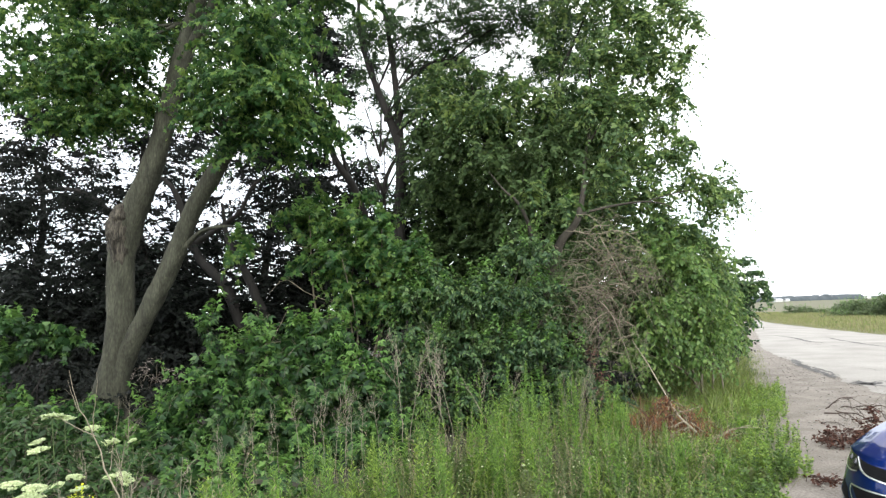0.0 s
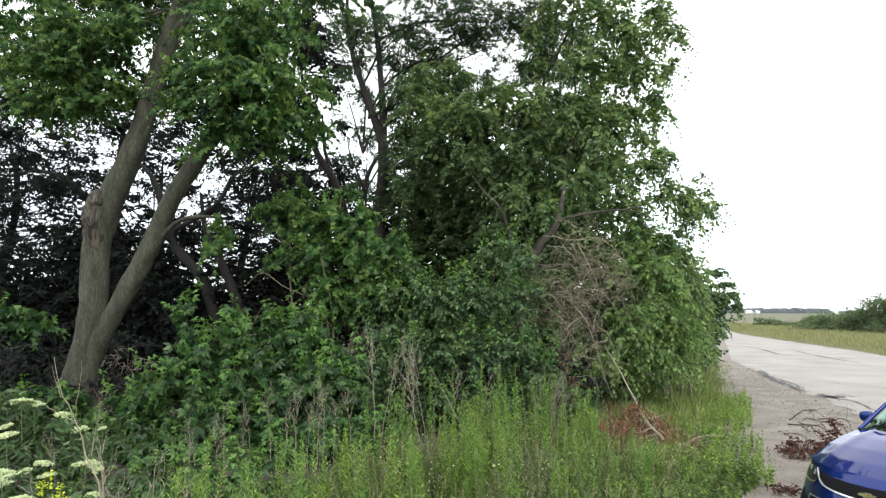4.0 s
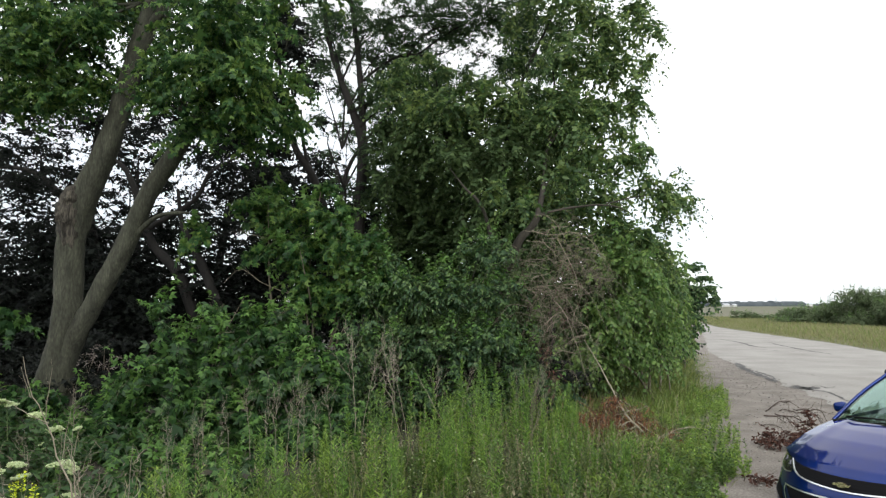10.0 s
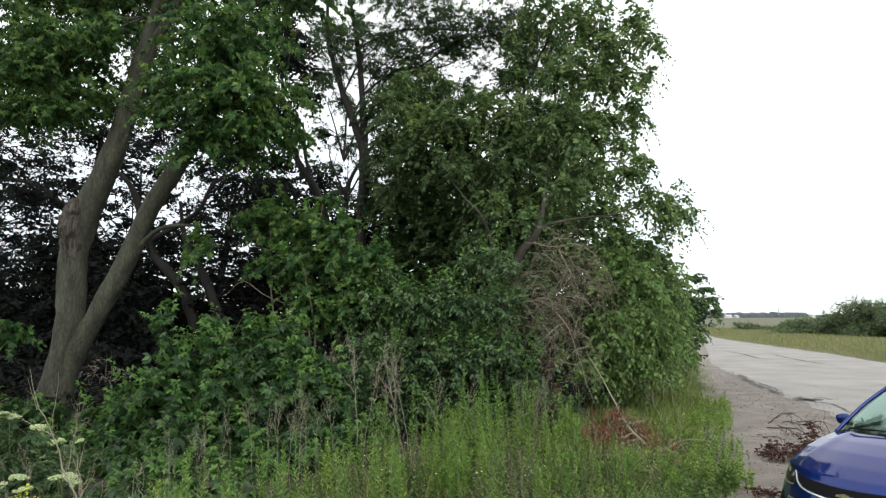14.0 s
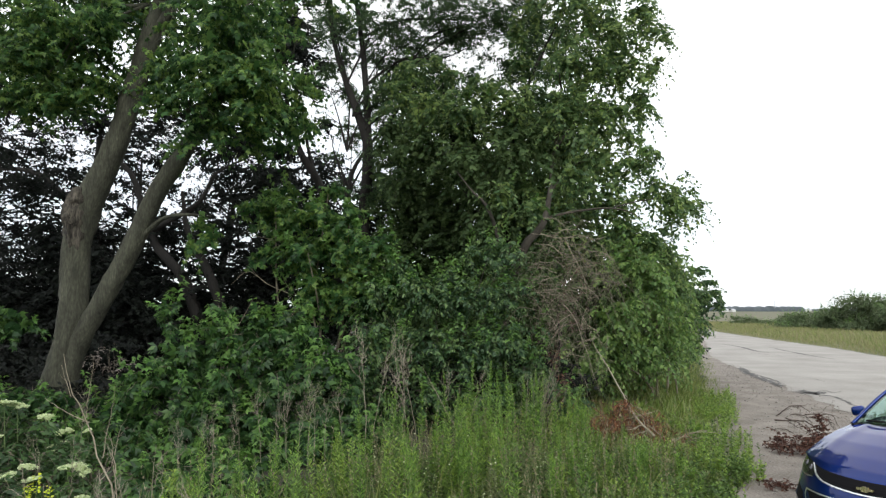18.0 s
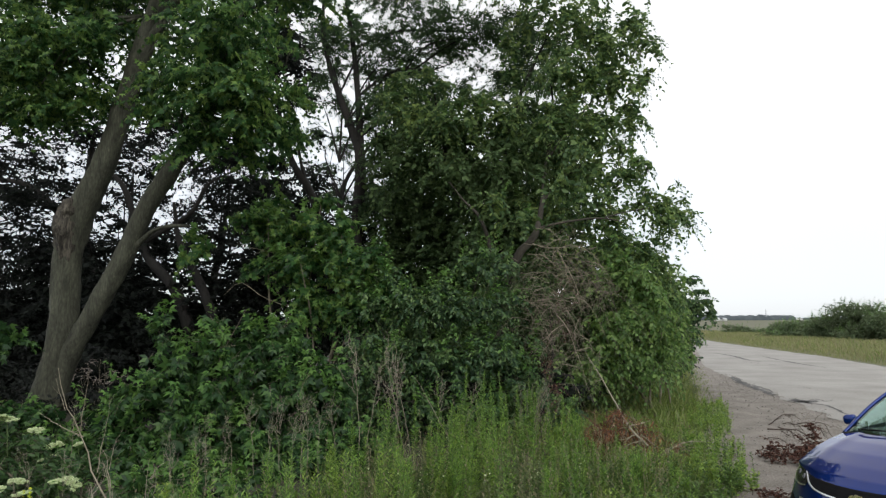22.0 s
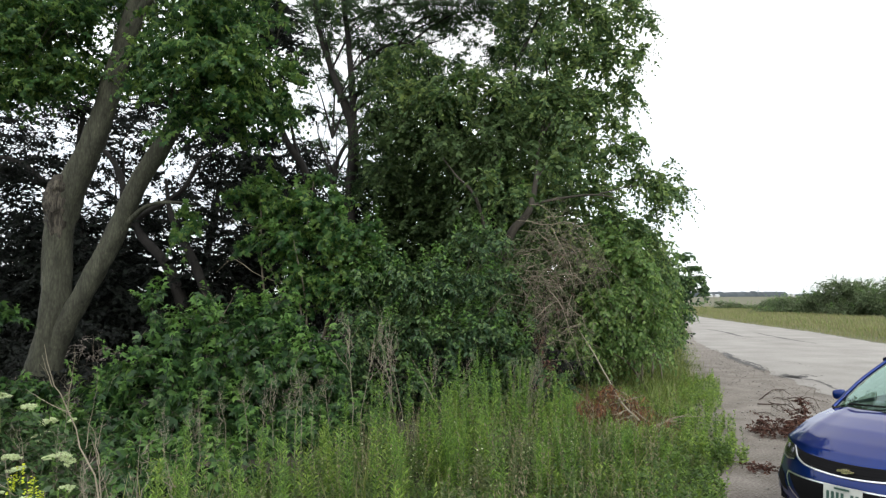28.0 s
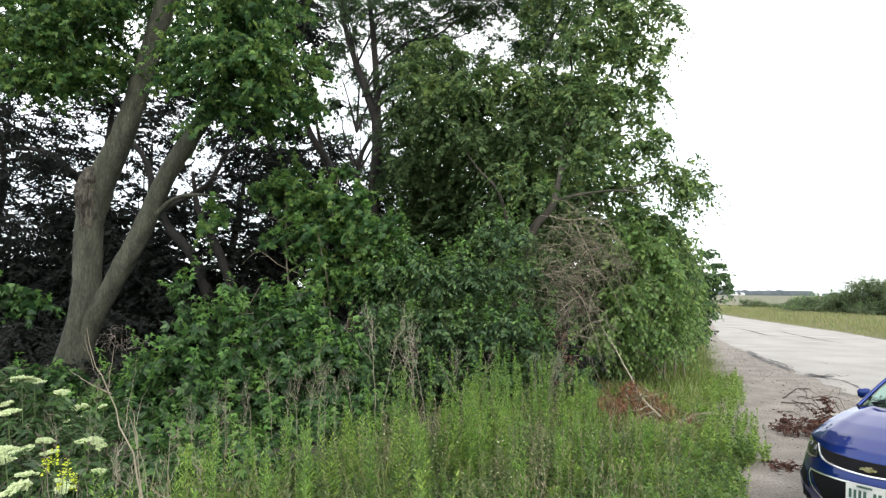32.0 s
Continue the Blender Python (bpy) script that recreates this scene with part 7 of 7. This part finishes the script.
def sheet(grid, smooth=True, name="sheet"):
    r, c = grid.shape[:2]
    i = np.arange(r - 1)[:, None] * c
    j = np.arange(c - 1)[None]
    f = np.stack([i + j, i + j + 1, i + c + j + 1, i + c + j], -1).reshape(-1, 4)
    return mesh_of(name, grid.reshape(-1, 3), f, smooth)


def thick(me, depth):
    """Gives a sheet a back and rims."""
    bm = bmesh.new()
    bm.from_mesh(me)
    bmesh.ops.recalc_face_normals(bm, faces=bm.faces)
    bmesh.ops.solidify(bm, geom=bm.faces[:], thickness=depth)
    for f in bm.faces:
        f.smooth = True
    return bm


def on_nose(upper, lower, lift, steps=24, rows=5):
    """A panel that follows the nose between two lines of (u, v), set a little proud."""
    up, lo = spline(upper, steps), spline(lower, steps)
    s = np.linspace(0, 1, rows)[:, None, None]
    uv = lo[None] * (1 - s) + up[None] * s
    g = nose(uv[..., 0], uv[..., 1])
    g[..., 1] -= lift
    g[..., 2] += lift * 0.4 * np.clip(uv[..., 1] - 5, 0, 1)
    return sheet(g)


def box_part(name, centre, size, mat, parent, bevel=0.01, rot=(0, 0, 0), label=""):
    bm = bmesh.new()
    bmesh.ops.create_cube(bm, size=1, matrix=pose(*centre, *rot) @ Matrix.Diagonal((*size, 1)))
    if bevel:
        bmesh.ops.bevel(bm, geom=bm.edges[:], offset=bevel, segments=2, affect="EDGES")
    return part(name, bm, mat, parent, label)


def ring(r0, r1, half, seg=28):
    """A wheel-like ring round the x axis."""
    a = np.linspace(0, 2 * math.pi, seg + 1)
    prof = [(r0, -half), (r1 * 0.95, -half), (r1, -half * 0.7), (r1, half * 0.7), (r1 * 0.95, half), (r0, half)]
    g = np.array([[(x, r * math.cos(t), r * math.sin(t)) for r, x in prof] for t in a])
    return sheet(g)


def car():
    t = thing("car", CAR_AT, "glossy dark blue compact sedan parked on the gravel", "car")
    t.rotation_euler = (0, 0, radians(CAR_TURN))
    u, v = np.meshgrid(np.linspace(-1, 1, 49), np.linspace(0, 6.4, 40))
    part("front_bumper", sheet(nose(u, v)), BLUE, t)
    u, v = np.meshgrid(np.linspace(-1, 1, 49), np.linspace(6.4, 11, 40))
    g = nose(u, v)
    part("bonnet", sheet(g), BLUE, t)
    # flanks from the bonnet's edge and the belt line down to the sills, with open wheel arches
    ys = np.r_[np.linspace(0.52, 1.3, 24), np.linspace(1.36, 4.5, 60)]
    e = nose(np.ones(60), np.linspace(0, 11, 60))
    for side in (-1, 1):
        top_x = np.where(ys < 1.31, np.interp(ys, e[20:, 1], e[20:, 0]), np.interp(ys, [1.3, 1.8, 3.6, 4.5], [0.775, 0.79, 0.78, 0.70]))
        top_z = np.where(ys < 1.31, np.interp(ys, e[20:, 1], e[20:, 2]), np.interp(ys, [1.3, 1.8, 2.8, 3.7, 4.5], [0.925, 0.955, 0.99, 1.03, 1.0]))
        wide = np.interp(ys, [0.45, 0.8, 1.4, 3.6, 4.2, 4.5], [0.838, 0.865, 0.88, 0.885, 0.865, 0.78])
        rows = []
        for k in np.linspace(0, 1, 26):
            z = top_z + (0.2 - top_z) * k
            bulge = np.clip(np.sin(min(1, k * 4.5) * math.pi / 2), 0, 1)
            x = top_x + (wide - top_x) * bulge - 0.04 * np.clip((k - 0.75) / 0.25, 0, 1) - 0.012 * np.exp(-((k - 0.55) / 0.1) ** 2)
            rows.append(np.c_[side * x, ys, z])
        g = np.array(rows)
        me = sheet(g)
        bm = bmesh.new()
        bm.from_mesh(me)
        drop = [f for f in bm.faces if any((f.calc_center_median().y - wy) ** 2 + (f.calc_center_median().z - 0.32) ** 2 < 0.37 ** 2 for wy in (0.95, 3.65))]
        bmesh.ops.delete(bm, geom=drop, context="FACES")
        part("side_panel", bm, BLUE, t)
        for wy in (0.95, 3.65):
            w = part("wheel", ring(0.2, 0.315, 0.1), RUBBER, t)
            w.location = (side * 0.79, wy, 0.315)
            rim = part("rim", ring(0.0, 0.21, 0.07), CHROME, w)
            for q in range(5):
                box_part("spoke", (side * 0.085, 0.09 * math.cos(q * 1.257), 0.09 * math.sin(q * 1.257)), (0.03, 0.035, 0.17), CHROME, w, 0.006, (math.degrees(q * 1.257) - 90, 0, 0))
        # door mirror
        m = bmesh.new()
        bmesh.ops.create_uvsphere(m, u_segments=20, v_segments=14, radius=1)
        for v in m.verts:
            v.co = Vector([math.copysign(abs(c) ** 0.62, c) for c in v.co])
        bmesh.ops.transform(m, verts=m.verts, matrix=pose(side * 0.885, 1.66, 1.025, 0, side * 10, side * -14) @ Matrix.Diagonal((0.064, 0.05, 0.05, 1)))
        for f in m.faces:
            f.smooth = True
        mirror = part("door_mirror", m, BLUE, t)
        box_part("mirror_glass", (side * 0.885, 1.708, 1.025), (0.095, 0.01, 0.07), CHROME, mirror, 0.003)
        box_part("mirror_foot", (side * 0.83, 1.68, 0.975), (0.14, 0.05, 0.035), BLACK, mirror, 0.01)
        # headlamp
        up = [(side * a, b) for a, b in ((0.60, 6.15), (0.72, 6.5), (0.86, 6.75), (0.965, 6.85))]
        lo = [(side * a, b) for a, b in ((0.62, 5.0), (0.74, 4.75), (0.88, 4.85), (0.975, 5.6))]
        lamp = part("headlight", on_nose(up, lo, 0.012), LAMP, t, "dark-lensed headlight with bright trim")
        up2 = [(side * a, b) for a, b in ((0.62, 5.1), (0.74, 4.92), (0.86, 5.0), (0.95, 5.6))]
        part("light_strip", on_nose(up2, lo, 0.02), CHROME, lamp)
        for q, (a, b) in enumerate(((0.70, 5.65), (0.83, 5.8))):
            c = nose(side * a, b)
            m = bmesh.new()
            bmesh.ops.create_uvsphere(m, u_segments=14, v_segments=8, radius=0.034, matrix=Matrix.Translation((c[0], c[1] + 0.012, c[2])))
            part("lamp_bowl", m, LAMP_GLASS, lamp)
        part("fog_pod", on_nose([(side * a, b) for a, b in ((0.78, 2.9), (0.88, 3.2), (0.96, 3.3))], [(side * a, b) for a, b in ((0.72, 1.4), (0.86, 1.6), (0.95, 2.2))], 0.006), BLACK, t)
        part("grille_trim", on_nose([(side * a, b) for a, b in ((0.50, 1.0), (0.64, 1.8), (0.71, 2.9), (0.70, 3.55))], [(side * a, b) for a, b in ((0.485, 1.08), (0.622, 1.82), (0.69, 2.85), (0.68, 3.45))], 0.02), CHROME, t)
    bar = [(-0.69, 6.28), (-0.64, 5.75), (-0.56, 5.2), (-0.4, 4.78), (0, 4.52), (0.4, 4.78), (0.56, 5.2), (0.64, 5.75), (0.69, 6.28)]
    part("upper_grille", on_nose([(-0.66, 6.3), (-0.5, 6.12), (-0.3, 6.0), (0, 5.92), (0.3, 6.0), (0.5, 6.12), (0.66, 6.3)], bar, 0.008, 48), BLACK, t)
    part("grille_bar", thick(on_nose([(a * 0.995, b + 0.17) for a, b in bar], bar, 0.02, 48), 0.012), CHROME, t)
    for q in range(4):
        h = 0.2 + 0.2 * q
        line = [(a * (0.93 - 0.02 * q), b * (1 - h) + (6.0 + 0.3 * abs(a)) * h) for a, b in bar[1:-1]]
        part("grille_slat", on_nose([(a, b + 0.07) for a, b in line], line, 0.014, 36, 3), GRILLE, t)
    part("lower_grille", on_nose([(-0.68, 3.4), (-0.4, 3.5), (0, 3.55), (0.4, 3.5), (0.68, 3.4)], [(-0.5, 1.0), (-0.3, 0.95), (0, 0.95), (0.3, 0.95), (0.5, 1.0)], 0.01), BLACK, t)
    part("lower_grille_trim", on_nose([(-0.70, 3.62), (-0.4, 3.66), (0, 3.7), (0.4, 3.66), (0.70, 3.62)], [(-0.69, 3.46), (-0.4, 3.5), (0, 3.54), (0.4, 3.5), (0.69, 3.46)], 0.02), CHROME, t)
    for q in range(5):
        b = 1.3 + q * 0.45
        part("grille_slat", on_nose([(-0.52 - 0.03 * q, b + 0.1), (0, b + 0.15), (0.52 + 0.03 * q, b + 0.1)], [(-0.52 - 0.03 * q, b), (0, b + 0.05), (0.52 + 0.03 * q, b)], 0.018, 12, 3), BLACK, t)
    badge = bmesh.new()
    pts = [(-0.08, -0.009), (-0.03, -0.009), (-0.035, -0.022), (0.03, -0.022), (0.027, -0.009), (0.078, -0.009), (0.088, 0.012), (0.036, 0.012), (0.04, 0.024), (-0.025, 0.024), (-0.028, 0.012), (-0.072, 0.012)]
    vs = [badge.verts.new((0.82 * x, 0.0, 0.85 * z)) for x, z in pts]
    f = badge.faces.new(vs)
    bmesh.ops.translate(badge, verts=[q for q in bmesh.ops.extrude_face_region(badge, geom=[f])["geom"] if isinstance(q, bmesh.types.BMVert)], vec=(0, 0.02, 0))
    bmesh.ops.recalc_face_normals(badge, faces=badge.faces)
    b = part("badge", badge, GOLD, t, "plain gold badge shape")
    b.location = (0, 0.0, 0.634)
    plate = box_part("front_plate", (0, -0.045, 0.445), (0.305, 0.008, 0.155), PLATE, t, 0.003, (-6, 0, 0), "white plate with dark marks")
    for q in range(7):
        if q != 4:
            box_part("mark", (-0.115 + q * 0.038, -0.0505, 0.437), (0.022, 0.004, 0.07), PLATE_INK, plate, 0, (-6, 0, 0))
    box_part("mark", (0, -0.0545, 0.503), (0.12, 0.004, 0.016), PLATE_INK, plate, 0, (-6, 0, 0))
    # greenhouse
    q = np.linspace(-1, 1, 25)
    def arc(y, bow, z, dome, w):
        return np.c_[w * q, y + bow * q * q, z - dome * q * q]
    cowl, head = arc(1.06, 0.24, 0.985, 0.045, 0.755), arc(1.93, 0.09, 1.405, 0.035, 0.565)
    def between(a, b, rows, belly=0.0):
        s = np.linspace(0, 1, rows)[:, None, None]
        g = a[None] * (1 - s) + b[None] * s
        g[..., 2] += belly * np.sin(s[..., 0] * math.pi)
        return g
    shell = between(cowl, head, 12, 0.03)
    shield = part("windscreen", sheet(shell[:, 1:-1]), GLASS, t, "green-tinted windscreen with pale sky reflection")
    shield.visible_shadow = False
    part("cowl", sheet(between(arc(1.02, 0.24, 0.982, 0.045, 0.77), arc(1.09, 0.24, 0.994, 0.045, 0.77), 3)), BLACK, t)
    for side in (0, 1):
        wiper = np.array([(-0.55 + 0.6 * side, 1.15, 1.01), (-0.3 + 0.6 * side, 1.12, 1.023), (0.0 + 0.6 * side, 1.115, 1.025)])
        part("wiper", mesh_of("wiper", *tube(np.c_[spline(wiper, 8), np.full(8, 0.008)], 5)), BLACK, t)
    roof_a, roof_b, roof_c, tail, deck, end = arc(1.93, 0.09, 1.41, 0.035, 0.58), arc(2.7, 0.0, 1.465, 0.045, 0.585), arc(3.35, -0.05, 1.43, 0.045, 0.56), arc(4.0, -0.12, 1.13, 0.04, 0.66), arc(4.12, -0.1, 1.09, 0.04, 0.70), arc(4.52, -0.06, 1.03, 0.05, 0.66)
    part("roof", sheet(np.concatenate([between(roof_a, roof_b, 8)[:-1], between(roof_b, roof_c, 8)])), BLUE, t)
    glass = part("rear_window", sheet(between(roof_c, tail, 8, 0.02)), GLASS, t)
    glass.visible_shadow = False
    part("boot_lid", sheet(np.concatenate([between(tail, deck, 3)[:-1], between(deck, end, 6)])), BLUE, t)
    part("rear_bumper", sheet(between(end, arc(4.6, -0.2, 0.25, 0.0, 0.8), 8, 0.0)), BLUE, t)
    for side in (-1, 1):
        yy = np.linspace(1.33, 4.05, 30)
        low = np.c_[side * np.interp(yy, [1.3, 1.8, 3.6, 4.5], [0.77, 0.785, 0.775, 0.70]), yy, np.interp(yy, [1.3, 1.8, 2.8, 3.7, 4.5], [0.92, 0.955, 0.99, 1.03, 1.0])]
        yt = np.interp(yy, [1.33, 2.07, 3.3, 4.05], [1.33, 2.07, 3.3, 3.95])
        up = np.c_[side * np.interp(yt, [1.33, 2.02, 2.7, 3.3, 4.0], [0.765, 0.575, 0.59, 0.56, 0.65]), yt, np.interp(yt, [1.33, 2.02, 2.7, 3.3, 3.95], [0.945, 1.375, 1.42, 1.39, 1.1])]
        s = part("side_window", sheet(between(low, up, 5, 0.0)), GLASS, t)
        s.visible_shadow = False
        for a, b, r in (((0.755, 1.29, 0.94), (0.568, 2.02, 1.38), 0.019), ((0.78, 2.62, 0.98), (0.585, 2.6, 1.42), 0.035), ((0.77, 3.7, 1.02), (0.565, 3.25, 1.40), 0.05)):
            m = (np.array(a) + np.array(b)) / 2 + np.array([0.012, 0, 0.02])
            p = spline([a, m, b], 8)
            p[:, 0] *= side
            part("pillar", mesh_of("pillar", *tube(np.c_[p, np.full(8, r)], 10), smooth=True), BLUE, t)
        p = spline([(side * 0.575, 1.99, 1.385), (side * 0.595, 2.7, 1.435), (side * 0.57, 3.35, 1.395)], 12)
        part("roof_rail", mesh_of("roof_rail", *tube(np.c_[p, np.full(12, 0.028)], 8), smooth=True), BLUE, t)
        seat = box_part("seat", (side * 0.36, 2.75, 0.62), (0.5, 0.5, 0.2), SEAT_CLOTH, t, 0.05)
        box_part("seat_back", (side * 0.36, 3.0, 0.92), (0.48, 0.14, 0.6), SEAT_CLOTH, seat, 0.05, (-14, 0, 0))
        box_part("headrest", (side * 0.36, 3.09, 1.25), (0.26, 0.1, 0.18), SEAT_CLOTH, seat, 0.04, (-10, 0, 0))
    box_part("dashboard", (0, 1.72, 0.86), (1.42, 0.6, 0.2), DASH, t, 0.05)
    box_part("rear_bench", (0, 3.75, 0.8), (1.3, 0.2, 0.55), SEAT_CLOTH, t, 0.05, (-16, 0, 0))
    box_part("mirror_inside", (0, 2.02, 1.3), (0.22, 0.04, 0.07), BLACK, t, 0.015)
    box_part("underbody", (0, 2.3, 0.28), (1.5, 4.0, 0.18), BLACK, t, 0.03)
    w = part("steering_wheel", ring(0.165, 0.19, 0.014), BLACK, t)
    w.location, w.rotation_euler = (0.36, 2.1, 0.92), (radians(20), 0, radians(90))


maple_tree()
back_trees()
mulberry_tree()
bushes()
understory()
woodland()
dead_wood()
lit_gap_flecks()
dead_stalks()
weeds()
tall_weeds()
elder_and_flowers()
far_side()
car()


def motions():
    pass


motions()
